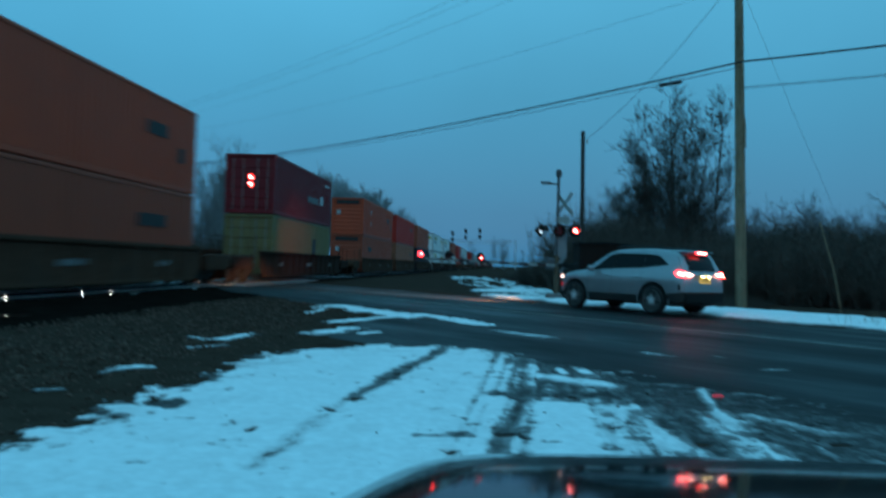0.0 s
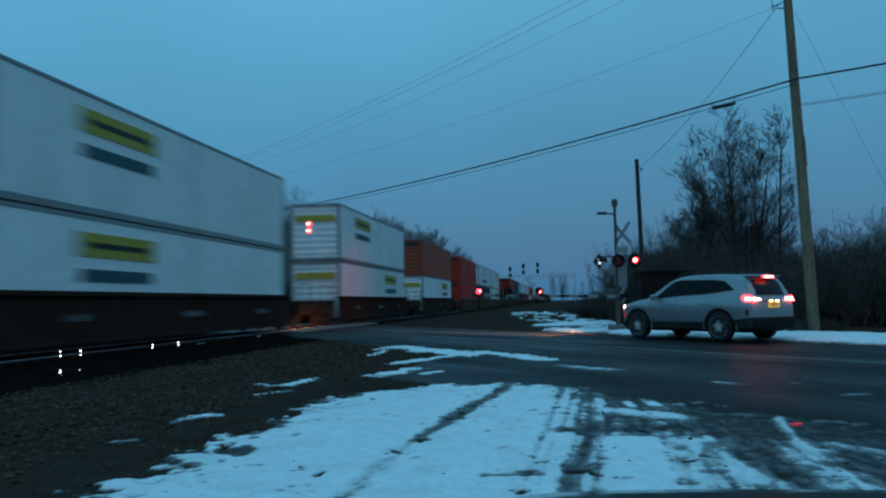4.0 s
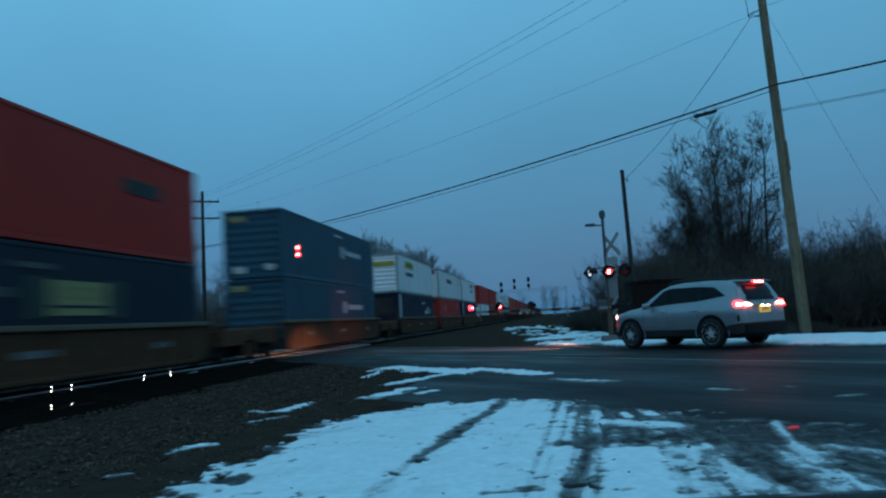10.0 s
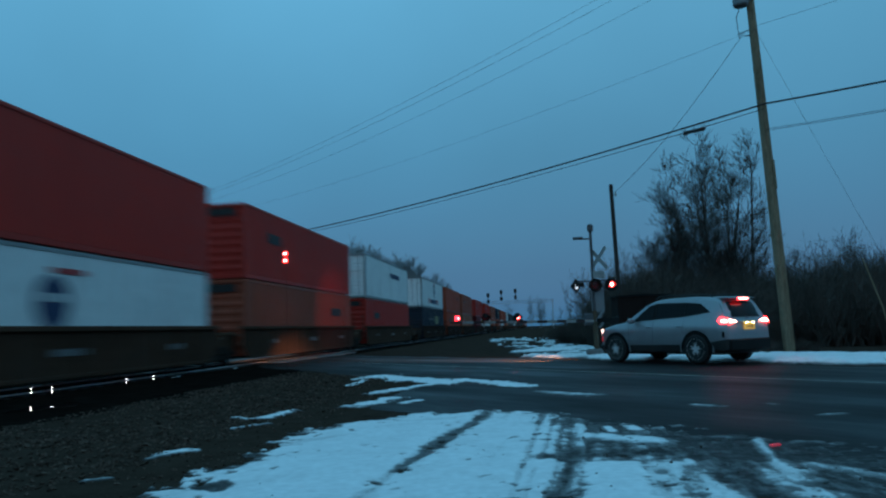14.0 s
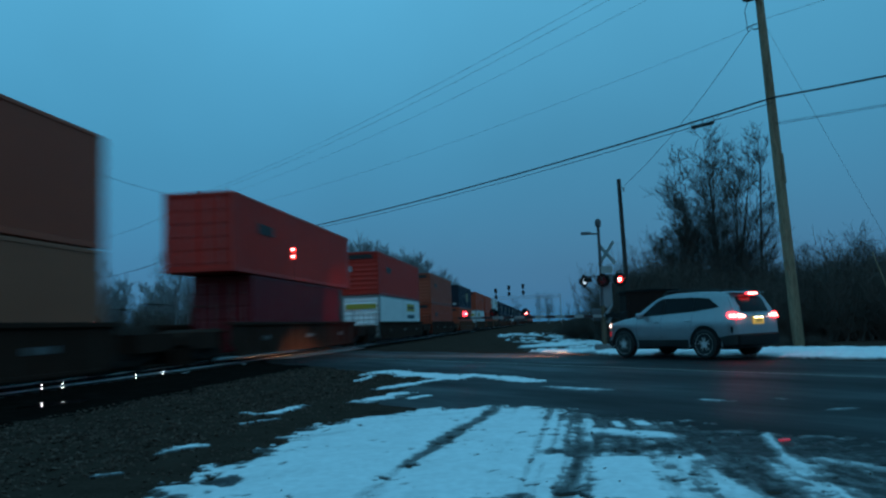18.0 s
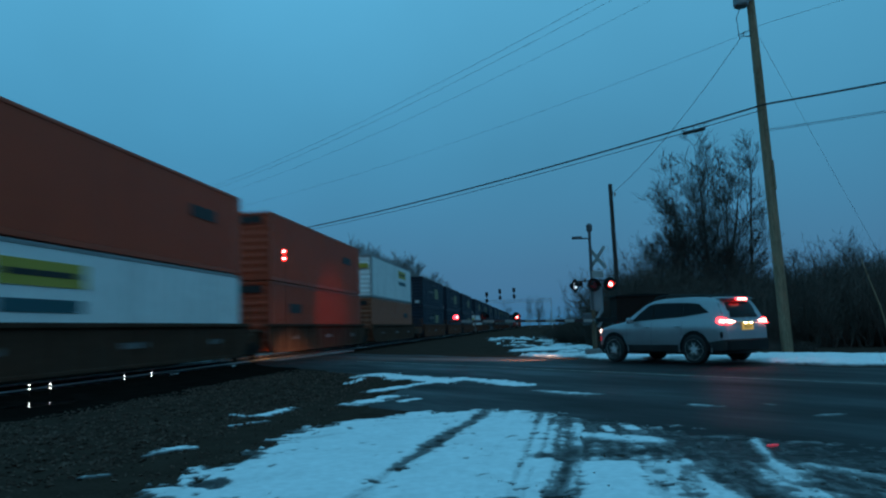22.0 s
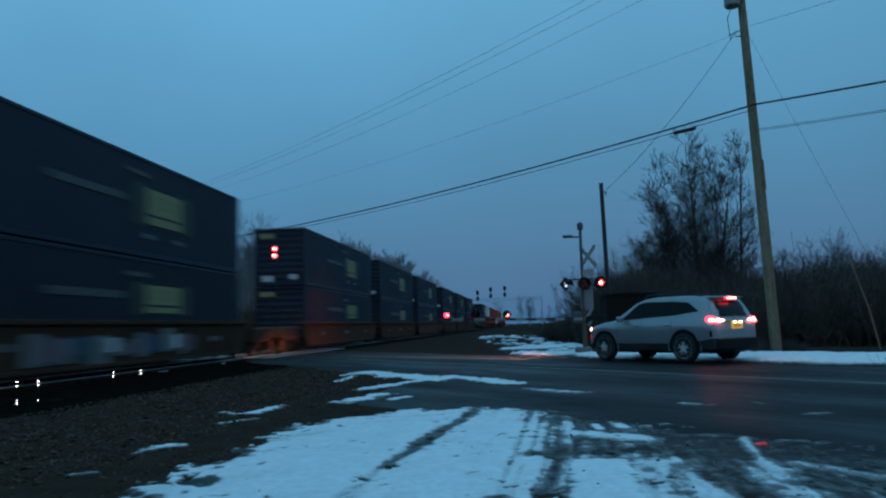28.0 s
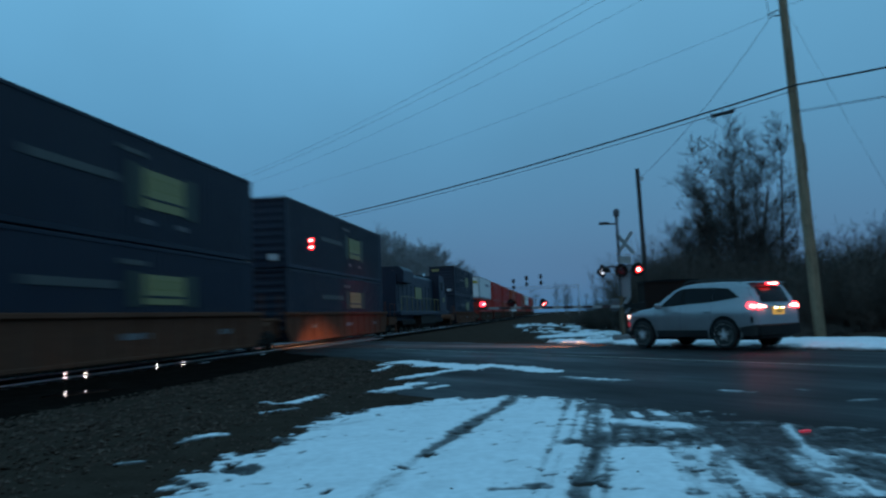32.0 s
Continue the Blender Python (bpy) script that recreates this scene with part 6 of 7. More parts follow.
part("pole", Mesh().tube([(0.12, 0, 0), (0, 0, 7.13)], [0.1, 0.085], 10), M["darkwood"], P2)
part("insulator", Mesh().lathe([(0, 0.03), (0.12, 0.05), (0.18, 0.0)], (0.18, 0, 6.6), "z", 8), M["ceramic"], P2)


def wire(a, b, sag, r_, label, n=24, extra=None):
    m_ = Mesh()
    a, b = Vector(a), Vector(b)
    pts = []
    for i in range(n + 1):
        f = i / n
        p = a.lerp(b, f)
        p.z -= sag * 4 * f * (1 - f)
        pts.append(p)
    m_.tube(pts, r_, 5)
    return solid("overhead_wire", m_, M["cable"], label, "wire", group="overhead wires", smooth=True, fix=False)


ATT = lambda z: (P1.x + P1LEAN[0] * z / P1H, P1.y + P1LEAN[1] * z / P1H - 0.17, z)
wire(ATT(7.63), (PB.x, PB.y, 7.80), 0.57, 0.030, "thick black overhead cable over the crossing")
wire(ATT(7.48), (PB.x, PB.y, 7.70), 0.62, 0.012, "thin lashed wire below the thick cable")
wire(ATT(7.63), (PD.x, PD.y, 7.7), 1.25, 0.030, "thick black overhead cable along the road")
wire(ATT(6.85), (PD.x, PD.y, 7.0), 1.2, 0.008, "thin overhead wire along the road")
wire(ATT(6.80), (PD.x, PD.y, 6.7), 1.1, 0.007, "thin overhead wire along the road")
for q, zb, rr in ((-0.9, 11.5, 0.006), (-0.35, 11.5, 0.006), (0.95, 11.5, 0.005)):
    o_ = Vector((0.73, 0.68, 0)) * q
    wire((P1.x - 0.27 + o_.x, P1.y - 0.1 + o_.y, 13.25), (PB.x + o_.x, PB.y + o_.y, zb), 0.75, rr, "thin power line between the crossarms")
    wire((P1.x - 0.27 + o_.x, P1.y - 0.1 + o_.y, 13.25), (PD.x + o_.x, PD.y + o_.y, 13.2), 0.9, rr, "thin power line along the road")
wire(ATT(10.0), (PB.x, PB.y, 10.2), 0.7, 0.004, "thin service wire over the crossing")
wire((P1.x - 0.6, P1.y - 0.2, 10.0), (3.5, 33.2, 6.7), 0.35, 0.008, "service wire to the slim dark pole")
wire(ATT(10.0), (12.5, 26.0, 0.0), 0.1, 0.004, "thin guy wire beside the utility pole")
wire(ATT(10.1), (PD.x, PD.y, 10.3), 0.9, 0.005, "thin service wire along the road")
wire((PB.x, PB.y, 7.9), (PC.x, PC.y, 7.7), 0.7, 0.028, "thick black overhead cable beyond the railway")
wire((PB.x, PB.y, 11.5), (PC.x, PC.y, 11.8), 0.7, 0.012, "thin power line beyond the railway")
wire((PB.x, PB.y, 11.4), (PA.x, PA.y, 11.8), 0.4, 0.010, "thin power line beyond the railway")
sp = thing("cable_splice", "black splice case hanging on the thick cable", "cable splice")
d_ = (Vector((PB.x, PB.y, 7.7)) - Vector(ATT(7.4))).normalized()
c_ = Vector(ATT(7.42)) + d_ * 2.4 + Vector((0, 0, -0.10))
part("case", Mesh().tube([c_ - d_ * 0.42, c_ - d_ * 0.36, c_ + d_ * 0.36, c_ + d_ * 0.42], [0.025, 0.06, 0.06, 0.025], 10), M["cable"], sp)
part("strap", Mesh().tube([c_, c_ + Vector((0, 0, 0.16))], 0.012, 5), M["cable"], sp)

# ---- far railway signals, the gantry's steel paled for haze ----
gantry = thing("signal_gantry", "distant railway signal gantry with three dark signal heads", "signal", pose(0, 170, 0))
for x in (-14.0, 3.5):
    part("leg", Mesh().box((x, 0, 3.4), (0.2, 0.2, 6.8), 0.03), M["hazesteel"], gantry)
for z in (6.3, 6.9):
    part("beam", Mesh().box((-5.2, 0, z), (17.8, 0.12, 0.08), 0.02), M["hazesteel"], gantry)
br = Mesh()
for k in range(14):
    br.tube([(-13.9 + k * 1.25, 0, 6.3), (-13.9 + (k + 1) * 1.25, 0, 6.9)], 0.04, 5)
part("lattice", br, M["hazesteel"], gantry)
for x, z in ((-10.7, 8.6), (-7.75, 9.2), (-4.6, 9.4)):
    s_ = part("signal_mast", Mesh().tube([(x, 0, 6.9), (x, 0, z)], 0.07, 6), M["black"], gantry)
    part("signal_head", Mesh().box((x, -0.15, z - 0.35), (0.62, 0.25, 0.95), 0.08), M["black"], s_)
    part("signal_head", Mesh().box((x, -0.15, z - 1.75), (0.62, 0.25, 0.8), 0.08), M["black"], s_)

# ---- reflections in front of the train, built as small lights ----
# red double reflection in the window glass; lamps and rod are added for it
rl_ = thing("marker_lamp", "double red reflection in window glass, built as lamps on a rod", "lamp", pose(-4.8, 14.2, 0))
part("rod", Mesh().tube([(0, 0.05, 0), (0, 0.05, 2.72)], 0.002, 5), M["black"], rl_)
for z in (2.575, 2.71):
    q = part("lamp_case", Mesh().lathe([(0, 0.04), (0.07, 0.035)], (0, 0, z), "y", 12), M["black"], rl_)
    part("lens", Mesh().lathe([(-0.03, 0.02), (-0.02, 0.044), (0.0, 0.048)], (0, 0, 0), "y", 14), M["redglow"], q, "lit red lens", at=pose(0, 0, z) @ Matrix.Diagonal((1.3, 1, 1.05, 1)))
    part("bulb", Mesh().lathe([(-0.036, 0.006), (-0.032, 0.024), (-0.02, 0.026)], (0, 0, 0), "y", 12), M["redcore"], q, at=pose(0, 0, z) @ Matrix.Diagonal((1.5, 1, 0.8, 1)))
# white reflected glints; the glowing lenses and stakes are added to show them
for x, y, z in ((-10.25, 14.45, 0.16), (-10.25, 15.12, 0.13), (-10.25, 18.05, 0.11), (-10.25, 19.4, 0.10)):
    s_ = thing("track_marker", "tiny bright white glint, a reflection built as a small light", "marker light", pose(x, y, 0), group="markers beside the track")
    part("stake", Mesh().tube([(0, 0, -0.02), (0, 0, z + 0.12)], 0.008, 5), M["steel"], s_)
    for dz in (0.0, 0.085):
        part("lens", Mesh().lathe([(-0.02, 0.004), (-0.01, 0.010), (0.01, 0.010)], (0, 0, z + dz), "y", 10), M["whiteglow"], s_)
# a red spot on the gravel, its gleam put in as weak emission
frag = thing("red_reflector", "small red spot on the wet gravel, its gleam built as glow", "reflector", pose(2.01, 7.08, 0.02, rz=30))
part("lens", Mesh().box((0, 0, 0.012), (0.11, 0.05, 0.02), 0.008), glow("red_reflector_lens", (1.0, 0.06, 0.12), 0.2, (0.5, 0.02, 0.03)), frag)


# ---- winter trees ----
def branch(m_, p, d, length, r_, depth, rnd, sides, up=0.08, tip=0.004, spread=0.55, kids=(3, 5)):
    """One limb and its side limbs."""
    n = 4 if depth > 1 else 3
    pts, rs_ = [p.copy()], [r_]
    q, v = p.copy(), d.copy()
    for i in range(n):
        v = (v + Vector((rnd.uniform(-1, 1), rnd.uniform(-1, 1), rnd.uniform(-0.5, 1))) * 0.16 + Vector((0, 0, up))).normalized()
        q = q + v * length / n
        pts.append(q.copy())
        rs_.append(max(tip, r_ * (1 - (i + 1) / n * (0.72 if depth else 0.9))))
    m_.tube(pts, rs_, sides if depth > 1 else 3, cap=False)
    if depth == 0:
        return
    for k in range(rnd.randint(*kids)):
        f = rnd.uniform(0.3, 1.0)
        i = min(int(f * n), n - 1)
        b = pts[i].lerp(pts[i + 1], f * n - i)
        a = rnd.uniform(0, 6.283)
        side = v.orthogonal().normalized()
        side.rotate(Matrix.Rotation(a, 3, v))
        nd = (v + side * rnd.uniform(spread * 0.6, spread * 1.5)).normalized()
        branch(m_, b, nd, length * rnd.uniform(0.45, 0.72), max(tip, rs_[i] * 0.55), depth - 1, rnd, sides, up, tip, spread, kids)


def tree_mesh(seed, h, stems, depth, r0, sides=6, spread=0.5, kids=(3, 5), tip=0.006, base=0.5, cone=0.0, low=2, stem=None):
    rnd = random.Random(seed)
    m_ = Mesh()
    for s in range(stems):
        a = 6.283 * s / stems + rnd.uniform(-0.5, 0.5)
        d = Vector((math.cos(a) * (0.06 if stems > 1 else 0), math.sin(a) * (0.06 if stems > 1 else 0), 1)).normalized()
        p = Vector((math.cos(a) * base, math.sin(a) * base, -0.1)) if stems > 1 else Vector((0, 0, -0.1))
        hh = h * (rnd.uniform(0.82, 1.0) if cone == 0 else (1.0 if s == 0 else rnd.uniform(0.55, 0.9))) * 0.75
        n = 7
        pts, rs_ = [p.copy()], [r0]
        v = d.copy()
        for i in range(n):
            v = (v + Vector((rnd.uniform(-1, 1), rnd.uniform(-1, 1), 1.2)) * 0.07).normalized()
            p = p + v * hh / n
            pts.append(p.copy())
            rs_.append(r0 * (1 - 0.8 * (i + 1) / n))
        (m_ if stem is None else stem).tube(pts, rs_, sides, cap=False)
        for i in range(low, n + 1):
            for k in range(2 if i < n else 3):
                a2 = rnd.uniform(0, 6.283)
                nd = (v + Vector((math.cos(a2), math.sin(a2), 0.15)) * rnd.uniform(spread * 0.7, spread * 1.6)).normalized()
                branch(m_, pts[i], nd, h * rnd.uniform(0.16, 0.30) * (1.0 if cone == 0 else 1.2 - cone * i / n), rs_[i] * 0.5, depth, rnd, 4, 0.05, tip, 0.7, kids)
    return m_


tr = thing("bare_tree", "tall leafless many-stemmed tree dark against the dusk sky", "tree", pose(9.9, 44.5, 0))
part("trunk", Mesh().tube([(0, 0, -0.2), (0, 0, 0.5), (0.03, 0, 1.1)], [0.62, 0.5, 0.35], 12), M["bark"], tr, smooth=True)


def upright_tree(seed, stems, h, r0, base, lean, reach):
    """Stems that rise side by side, each with steep limbs and fine twigs."""
    rnd = random.Random(seed)
    wood, fine = [], Mesh()
    for k in range(stems):
        a = 6.283 * k / stems + rnd.uniform(-0.4, 0.4)
        f0 = 0.0 if k == 0 else 1.0
        p = Vector((math.cos(a) * base * f0, math.sin(a) * base * f0, -0.1))
        v = Vector((math.cos(a) * lean * f0, math.sin(a) * lean * f0, 1)).normalized()
        hh = h * (1.0 if k == 0 else rnd.uniform(0.62, 0.95))
        r_ = r0 * (1.0 if k == 0 else rnd.uniform(0.55, 0.85))
        n = 16
        pts, rs_ = [p.copy()], [r_]
        for i in range(n):
            v = (v + Vector((rnd.uniform(-1, 1), rnd.uniform(-1, 1), 0.9)) * 0.055).normalized()
            p = p + v * hh / n
            pts.append(p.copy())
            rs_.append(max(0.012, r_ * (1 - 0.95 * (i + 1) / n)))
        wood.append(Mesh().tube(pts, rs_, 7, cap=False))
        for i in range(3, n + 1):
            f = i / n
            for q in range(2):
                a2 = rnd.uniform(0, 6.283)
                out = Vector((math.cos(a2), math.sin(a2), 0)) * rnd.uniform(0.6, 1.5) + Vector((math.cos(a), math.sin(a), 0)) * 0.3 * f0
                branch(fine, pts[i], (v + out).normalized(), reach * rnd.uniform(0.55, 1.1) * (1.0 - 0.58 * f), max(0.014, rs_[i] * 0.42), 2, rnd, 4, 0.07, 0.0068, 0.8, (5, 7))
    return wood, fine


for ob_, spec_ in ((tr, (3, 8, 11.4, 0.17, 0.9, 0.22, 2.7)),
                   (thing("bare_tree", "low leafless tree with spreading stems beside the tall one", "tree", pose(8.2, 45.8, 0)), (27, 4, 7.6, 0.09, 0.5, 0.2, 2.2)),
                   (thing("bare_tree", "slender leafless tree beside the tall one", "tree", pose(12.5, 46.5, 0)), (14, 2, 11.2, 0.13, 0.4, 0.06, 2.6))):
    stems_, fine_ = upright_tree(*spec_)
    for st_ in stems_:
        part("stem", st_, M["bark"], ob_, fix=False)
    part("crown", fine_, M["bark"], ob_, fix=False)


def thicket_mesh(seed, h, w, stems=270):
    rnd = random.Random(seed)
    m_, twigs = Mesh(), Mesh()
    for k in range(stems):
        p = Vector((rnd.uniform(-w, w), rnd.uniform(-w * 0.7, w * 0.7), -0.05))
        d = Vector((rnd.uniform(-0.55, 0.55), rnd.uniform(-0.55, 0.55), 1)).normalized()
        hh = h * (0.45 + 0.6 * rnd.random() ** 1.6) * (1 - 0.25 * abs(p.x) / w)
        mid = p + d * hh * 0.5
        top = mid + (d + Vector((rnd.uniform(-0.2, 0.2), rnd.uniform(-0.2, 0.2), 0))).normalized() * hh * 0.5
        m_.tube([p, mid, top], [0.015, 0.010, 0.004], 3, cap=False)
        for q in range(9):
            f = rnd.uniform(0.15, 0.95)
            b = p.lerp(mid, f * 2) if f < 0.5 else mid.lerp(top, f * 2 - 1)
            e = b + Vector((rnd.uniform(-1, 1), rnd.uniform(-1, 1), rnd.uniform(0.2, 1.3))).normalized() * rnd.uniform(0.3, 0.9)
            twigs.tube([b, e], [0.007, 0.003], 3, cap=False)
            for z in range(2):
                e2 = b.lerp(e, rnd.uniform(0.3, 0.9))
                twigs.tube([e2, e2 + Vector((rnd.uniform(-1, 1), rnd.uniform(-1, 1), rnd.uniform(0, 1))).normalized() * rnd.uniform(0.15, 0.45)], [0.004, 0.002], 3, cap=False)
    return m_.data("stem_clump", M["twig"], fix=False), twigs.data("twig_crown", M["twig"], fix=False)


THICKETS = [thicket_mesh(40 + k, 3.6, 1.9) for k in range(3)]


def plant(name, meshes, label, category, group, m):
    """A thing of two shared meshes: what stands and what branches from it."""
    ob = thing(name, label, category, m, group)
    for me in meshes:
        part(me.name.split(".")[0], me, None, ob)
    return ob


def grown(seed, *a, material):
    """The trunk and the crown of a tree that is used several times."""
    st_ = Mesh()
    cr_ = tree_mesh(seed, *a, stem=st_)
    return st_.data("trunk", material, fix=False), cr_.data("crown", material, fix=False)


rb = random.Random(9)


def brush(x, y, s, h=1.0):
    plant("brush_clump", rb.choice(THICKETS), "dense leafless brown brush along the verge", "brush", "brush along the verge", pose(x, y, 0, rz=rb.choice((0, 90, 180, 270)) + rb.uniform(-20, 20)) @ Matrix.Diagonal((s, s, s * h, 1)))


# the hedge of brush beyond the verge, in three rows
for row, (dy, hh) in enumerate(((0, 0.85), (3.0, 1.05), (6.5, 1.2), (10.5, 1.3))):
    x = 5.4 - row * 0.4 + (2.4 if row == 0 else 0)
    while x < 34:
        yb = 32.5 - 0.42 * (x - 6) + dy + rb.uniform(-0.6, 0.6)
        brush(x, yb, rb.uniform(0.85, 1.15), hh * rb.uniform(0.85, 1.15) * (0.95 if x < 10 else 1.0 + 0.18 * min(1, (x - 10) / 6)))
        x += rb.uniform(1.9, 2.7)
for x, y, s, h in ((3.8, 44, 1.0, 0.62), (5.6, 46, 1.1, 1.0), (2.6, 50, 0.8, 0.5), (3.9, 53, 1.0, 0.6), (1.8, 56, 0.7, 0.45), (6.3, 41, 1.1, 1.0), (7.6, 42, 1.2, 1.15), (4.3, 60, 1.0, 0.7), (2.2, 64, 0.8, 0.5),
                   (2.1, 46.6, 0.42, 0.95), (2.5, 46.3, 0.45, 1.0), (2.95, 46.5, 0.45, 1.05), (2.7, 47.1, 0.5, 1.1), (2.3, 47.0, 0.45, 1.0), (7.05, 24.2, 0.2, 0.8), (7.9, 24.3, 0.22, 0.7)):
    brush(x, y, s, h)
for k in range(22):
    x = 4.6 + 1.15 * k
    brush(x + rb.uniform(-0.4, 0.4), 41.5 - 0.4 * (x - 6) + rb.uniform(-2, 3), rb.uniform(1.0, 1.25), rb.uniform(0.95, 1.2))
# young trees standing in the brush
YOUNG = [grown(90 + k, 6.0, 2, 2, 0.045, 5, 0.5, (4, 6), 0.0045, 0.25, 0.5, 1, material=M["bark"]) for k in range(3)]
for k in range(26):
    x = 5.2 + 1.0 * k + rb.uniform(-0.5, 0.5)
    y = 44.5 - 0.36 * (x - 6) + rb.uniform(-2.5, 4)
    sc = rb.uniform(0.75, 1.05) * (0.8 if x < 6 or 16 < x < 19 else 1.0)
    plant("young_tree", rb.choice(YOUNG), "thin leafless young tree standing in the brush", "tree", "young trees in the brush", pose(x, y, 0, rz=rb.uniform(0, 360)) @ Matrix.Diagonal((sc * 1.3, sc * 1.3, sc, 1)))
# leaning dead stick and dry grass at the pole
stick = thing("dead_stick", "pale dead stick leaning out of the brush", "stick", pose(10.7, 25.2, 0))
part("stem", Mesh().tube([(0.25, 0, 0), (0.0, 0, 1.3), (-0.45, 0.05, 2.9)], [0.032, 0.028, 0.018], 6), M["wood"], stick)
gr = Mesh()
rgx = random.Random(77)
for k in range(5200):
    s = 17.4 + 7.0 * rgx.random() ** 1.3
    u = rgx.uniform(-16, 9)
    p = on_road(s, u)
    if rgx.random() < 0.55 and s < 19.5:
        continue
    hh = rgx.uniform(0.12, 0.5)
    a = rgx.uniform(0, 6.283)
    b = (p[0] + math.cos(a) * hh * 0.4, p[1] + math.sin(a) * hh * 0.4, hh)
    gr.add([(p[0] - 0.006, p[1], 0.0), (p[0] + 0.006, p[1], 0.0), b], [(0, 1, 2)])
solid("dry_grass", gr, M["grass"], "dry brown grass poking out of the verge snow", "grass", kind="stuff", fix=False)

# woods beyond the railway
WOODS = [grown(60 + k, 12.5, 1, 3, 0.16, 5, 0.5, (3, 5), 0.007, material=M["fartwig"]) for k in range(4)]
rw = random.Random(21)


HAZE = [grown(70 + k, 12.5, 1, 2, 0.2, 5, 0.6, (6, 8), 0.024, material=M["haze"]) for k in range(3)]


def wood_tree(x, y, s, label="leafless tree in the woods beyond the railway", kinds=WOODS):
    return plant("bare_tree", rw.choice(kinds), label, "tree", "trees beyond the railway", pose(x, y, 0, rz=rw.uniform(0, 360)) @ Matrix.Diagonal((s * 0.9, s * 0.9, s, 1)))


for k in range(60):
    # thicker towards the distance
    y = 58 + 170 * (k / 60) + rw.uniform(-4, 4)
    x = -29 - 0.06 * (y - 58) + rw.uniform(-9, 5)
    wood_tree(x, y, rw.uniform(0.55, 0.8) * (1.3 if y > 85 else 1.0))
for k in range(26):
    y = rw.uniform(75, 120)
    wood_tree(-y * math.tan(radians(rw.uniform(22, 42))) , y, rw.uniform(0.4, 0.6))
for x, y, s in ((-27.0, 78, 1.0), (-30.5, 82, 1.1), (-28.5, 70, 0.8)):
    wood_tree(x, y, s, "tall leafless tree in the woods beyond the railway")
for k in range(34):
    y = rw.uniform(60, 115)
    a = radians(rw.uniform(16, 43))
    plant("brush_clump", rw.choice(THICKETS), "dense leafless brown brush beyond the railway", "brush", "brush beyond the railway", pose(-y * math.tan(a), y, 0, rz=rw.uniform(0, 360)) @ Matrix.Diagonal((1.9, 1.9, 1.0 + 0.3 * rw.random(), 1)))
# the wood edge behind the line, with the haze put into its twig colour
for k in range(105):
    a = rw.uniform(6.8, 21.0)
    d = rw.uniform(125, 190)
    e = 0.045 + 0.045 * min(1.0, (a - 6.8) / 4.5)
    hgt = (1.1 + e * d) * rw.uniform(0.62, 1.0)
    wood_tree(-d * math.sin(radians(a)), d * math.cos(radians(a)), hgt / 9.3, "leafless tree at the far wood's edge, haze put into its colour", HAZE)
# the low wood behind the crossing road, in the same haze-paled twigs
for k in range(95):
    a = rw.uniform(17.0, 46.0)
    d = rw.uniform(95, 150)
    wood_tree(-d * math.sin(radians(a)), d * math.cos(radians(a)), (0.055 * d + 0.6) * rw.uniform(0.6, 1.05) / 9.3, "leafless low-wood tree beyond the railway, haze put into its colour", HAZE)
# the far end of the line
for k in range(30):
    y = rw.uniform(240, 420)
    wood_tree(rw.uniform(-0.09, 0.14) * y, y, rw.uniform(0.55, 0.9), "distant leafless tree at the end of the line")

# ---- the camera's own car: its dark bonnet ----
own = thing("parked_car", "black car whose glossy bonnet mirrors the lights", "car")
GLOSS = plain("black_car_paint", (0.010, 0.011, 0.013), 0.08, 0.0, 0.0)


def bonnet_edge(x):
    """How far ahead the bonnet reaches."""
    if x < -0.12:
        return 1.16 - 2.6 * (-0.12 - x)
    return 1.16 + 0.20 * (1 - math.exp(-(x + 0.12) / 0.22)) + 0.02 * (x + 0.12)


def bonnet_point(i, j):
    x = -0.34 + 1.70 * (i / 40) ** 1.4
    e = bonnet_edge(x)
    y0 = min(0.30, e - 0.05)
    f = j / 16
    if j <= 12:
        y = y0 + (e - 0.05 - y0) * j / 12
        d = e - 0.05 - y
        z = 0.843 - (e - 0.05 - 1.25) * 0.1245 + 0.19 * d - 0.10 * d * d
    else:
        k = (j - 12) / 4
        y = e - 0.05 + 0.05 * math.sin(k * math.pi / 2)
        z = 0.843 - (e - 0.05 - 1.25) * 0.1245 - 0.07 * (1 - math.cos(k * math.pi / 2)) - 0.012 * k
    z -= 1.14 * max(0.0, -0.02 - x) ** 2
    return (x, y, z)


bon = Mesh()
bon.grid(bonnet_point, 41, 17)
part("bonnet", bon, GLOSS, own, "glossy black bonnet", smooth=True)
skirt = Mesh()
skirt.grid(lambda i, j: (bonnet_point(i, 16)[0] + (-0.02 if i == 0 else 0), bonnet_point(i, 16)[1] + 0.01 * j, bonnet_point(i, 16)[2] - 0.10 * j), 41, 6)
part("front_fascia", skirt, GLOSS, own, smooth=True)
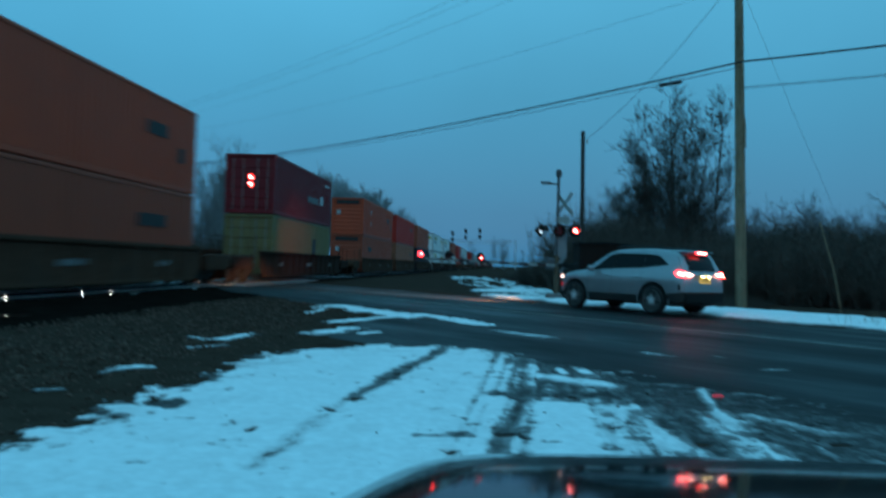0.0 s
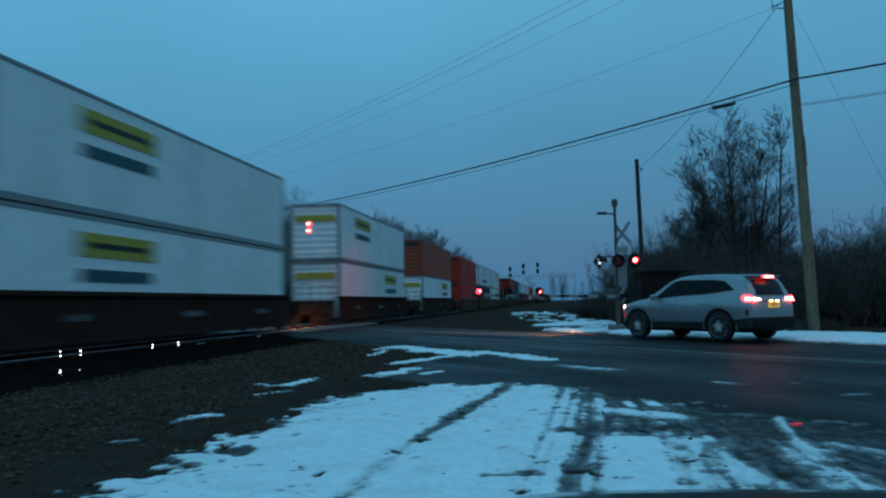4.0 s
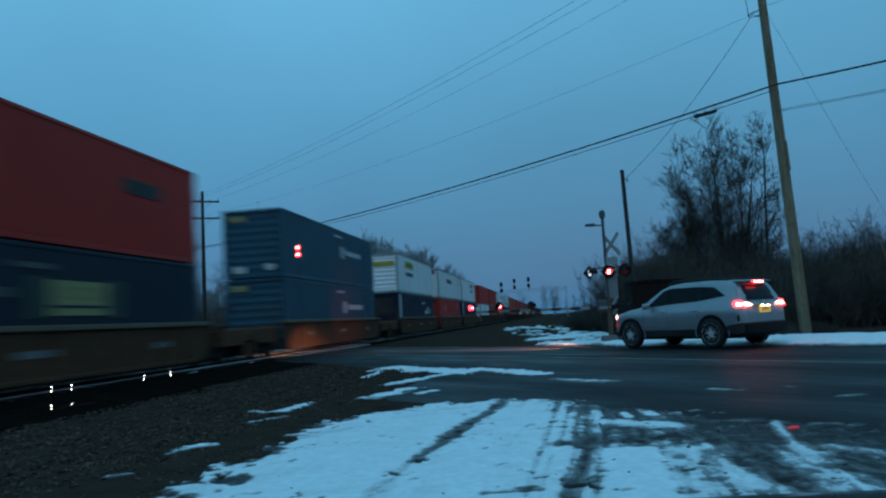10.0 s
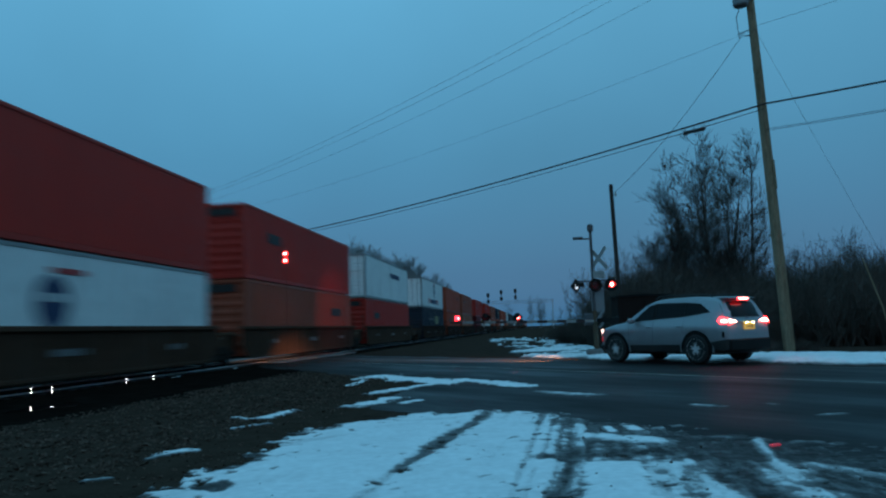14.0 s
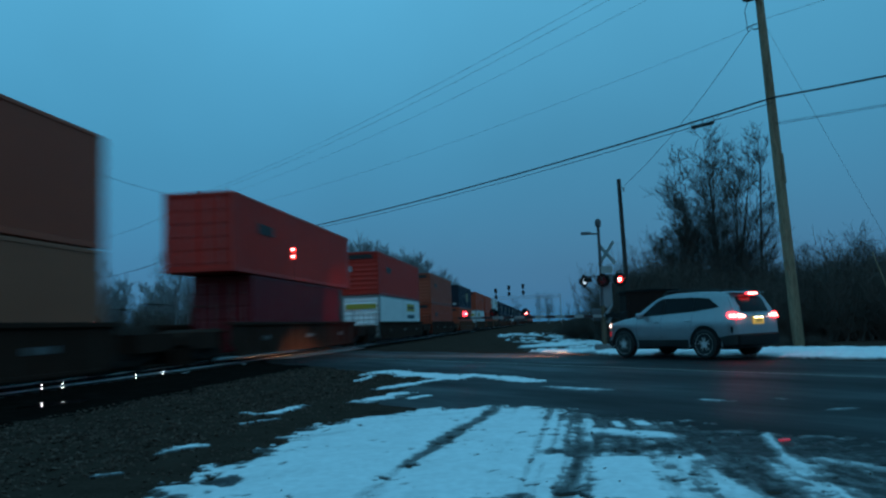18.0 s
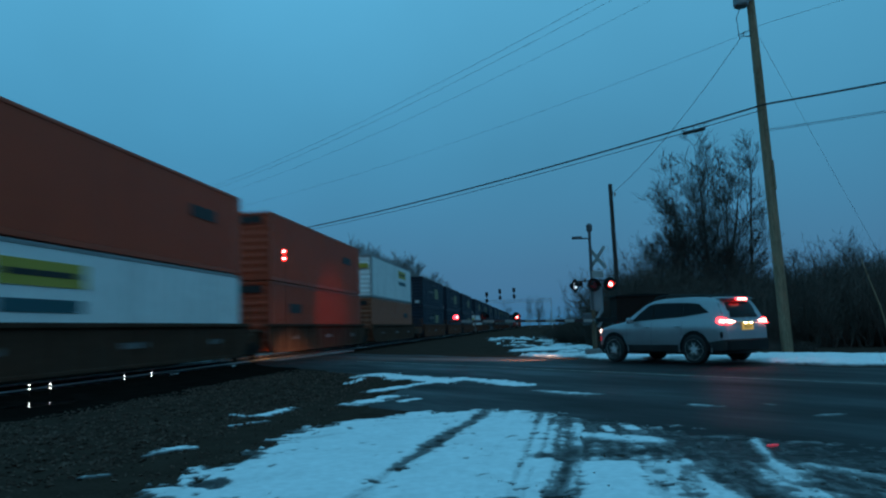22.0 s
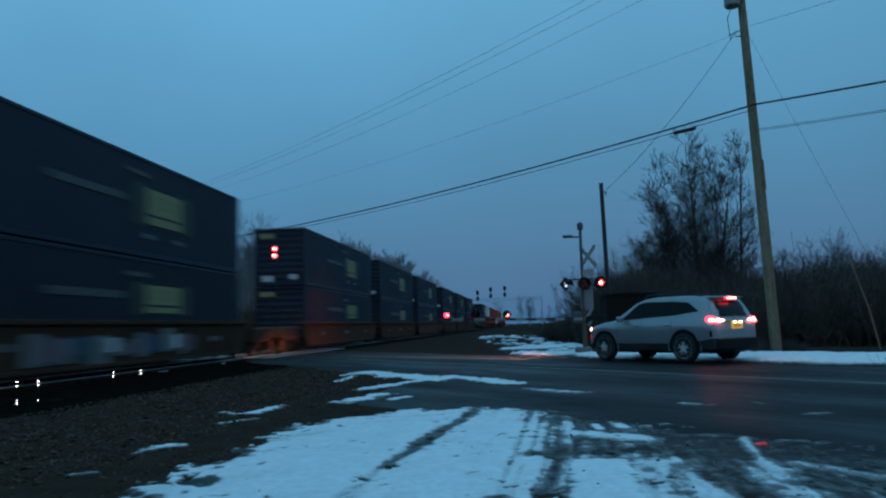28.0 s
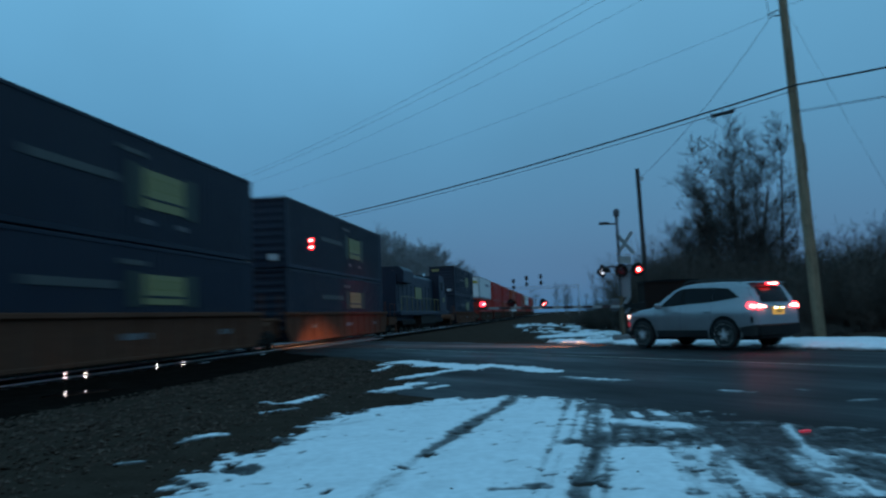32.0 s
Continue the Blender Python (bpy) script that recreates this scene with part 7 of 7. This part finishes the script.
# sides of the front, doors, pillars, roof and tail, all round the camera's seat
for sx, x in ((-1, -0.42), (1, 1.34)):
    part("fender", Mesh().prism([(0.32, 0.40), (0.85, 0.40), (0.98, 0.46), (1.02, 0.62), (0.98, 0.70), (0.32, 0.80)] if sx > 0 else [(0.30, 0.40), (0.62, 0.40), (0.70, 0.62), (0.60, 0.76), (0.30, 0.80)], x - 0.03, x + 0.03, "x"), GLOSS, own)
    part("door", Mesh().prism([(0.28, 0.32), (0.28, 0.80), (-0.70, 0.84), (-0.70, 0.32)], x - 0.04, x + 0.04, "x"), GLOSS, own)
    part("door", Mesh().prism([(-0.72, 0.32), (-0.72, 0.84), (-1.55, 0.86), (-1.55, 0.60), (-1.35, 0.32)], x - 0.04, x + 0.04, "x"), GLOSS, own)
    part("rear_quarter", Mesh().prism([(-1.57, 0.62), (-1.57, 0.86), (-2.7, 0.90), (-2.8, 0.62), (-2.75, 0.34), (-2.3, 0.34), (-2.2, 0.6), (-1.9, 0.72), (-1.65, 0.6)], x - 0.04, x + 0.04, "x"), GLOSS, own)
    part("centre_pillar", Mesh().tube([(x, -0.71, 0.82), (x - sx * 0.14, -0.75, 1.46)], 0.035, 6), GLOSS, own)
    part("rear_pillar", Mesh().tube([(x, -2.4, 0.86), (x - sx * 0.16, -1.75, 1.44)], 0.05, 6), GLOSS, own)
    for y in (0.52, -1.95):
        w_ = part("tyre", Mesh().lathe([(-0.1, 0.2), (-0.11, 0.29), (-0.07, 0.32), (0.07, 0.32), (0.11, 0.29), (0.1, 0.2)], (0, 0, 0), "x", 24), TYRE, own, at=pose(x - sx * 0.09, y, 0.33))
        part("rim", Mesh().lathe([(-0.102, 0.19), (0.102, 0.19)], (0, 0, 0), "x", 20), ALLOY, w_)
part("roof", Mesh().grid(lambda i, j: (-0.28 + 1.48 * i / 8, -0.35 - 1.55 * j / 6, 1.50 - 0.05 * (2 * i / 8 - 1) ** 2 - 0.03 * (2 * j / 6 - 1) ** 2), 9, 7), GLOSS, own, smooth=True)
part("boot_lid", Mesh().grid(lambda i, j: (-0.40 + 1.72 * i / 8, -2.30 - 0.48 * j / 4, 0.90 - 0.02 * j / 4 - 0.03 * (2 * i / 8 - 1) ** 2), 9, 5), GLOSS, own, smooth=True)
part("tail_panel", Mesh().box((0.46, -2.79, 0.66), (1.72, 0.06, 0.46), 0.02), GLOSS, own)
part("rear_bumper", Mesh().box((0.46, -2.82, 0.42), (1.76, 0.2, 0.24), 0.06), TRIM, own)
part("bumper", Mesh().box((0.65, 1.10, 0.42), (1.5, 0.3, 0.3), 0.08), TRIM, own)
part("floor_pan", Mesh().box((0.46, -1.0, 0.30), (1.66, 3.4, 0.06), 0.02), TRIM, own)
part("dashboard", Mesh().box((0.46, 0.22, 0.74), (1.66, 0.22, 0.16), 0.05), TRIM, own)
for x in (0.0, 0.86):
    part("seat", Mesh().box((x, -0.45, 0.46), (0.5, 0.5, 0.16), 0.05).box((x, -0.78, 0.80), (0.48, 0.14, 0.66), 0.05), TRIM, own, "dark fabric seat")


# ---- what moves ----
def motions():
    # the train runs at an even speed towards and past the camera
    for ob, y0, z in TRAIN:
        walk(ob, [(0.0, pose(TRACK_X, y0, z)), (32.0, pose(TRACK_X, y0 - SPEED * 32.0, z))])
    # the flashers turn about between their lit and unlit faces in turn
    rate, phase = 0.792, 0.48
    for lens, k in BULBS:
        rows, half = [(0.0, 0.0 if (phase + 0.5 * k) % 1.0 < 0.5 else 180.0)], 0.5 / rate
        n0 = math.ceil((0 * rate + phase) * 2)
        a = rows[0][1]
        for n in range(n0, n0 + 60):
            t = (n / 2 - phase) / rate
            if t > 31.8:
                break
            if t < 0.15:
                a = 180.0 - a if a in (0.0, 180.0) else a
                rows[0] = (0.0, a)
                continue
            b = a + 180.0
            rows += [(t - 0.05, a), (t, a + 60.0), (t + 1 / 30, a + 120.0), (t + 2 / 30, b)]
            a = b
        rows.append((32.0, a))
        walk(lens, [(t, pose(0, -0.03, 0, rz=q)) for t, q in rows])


motions()
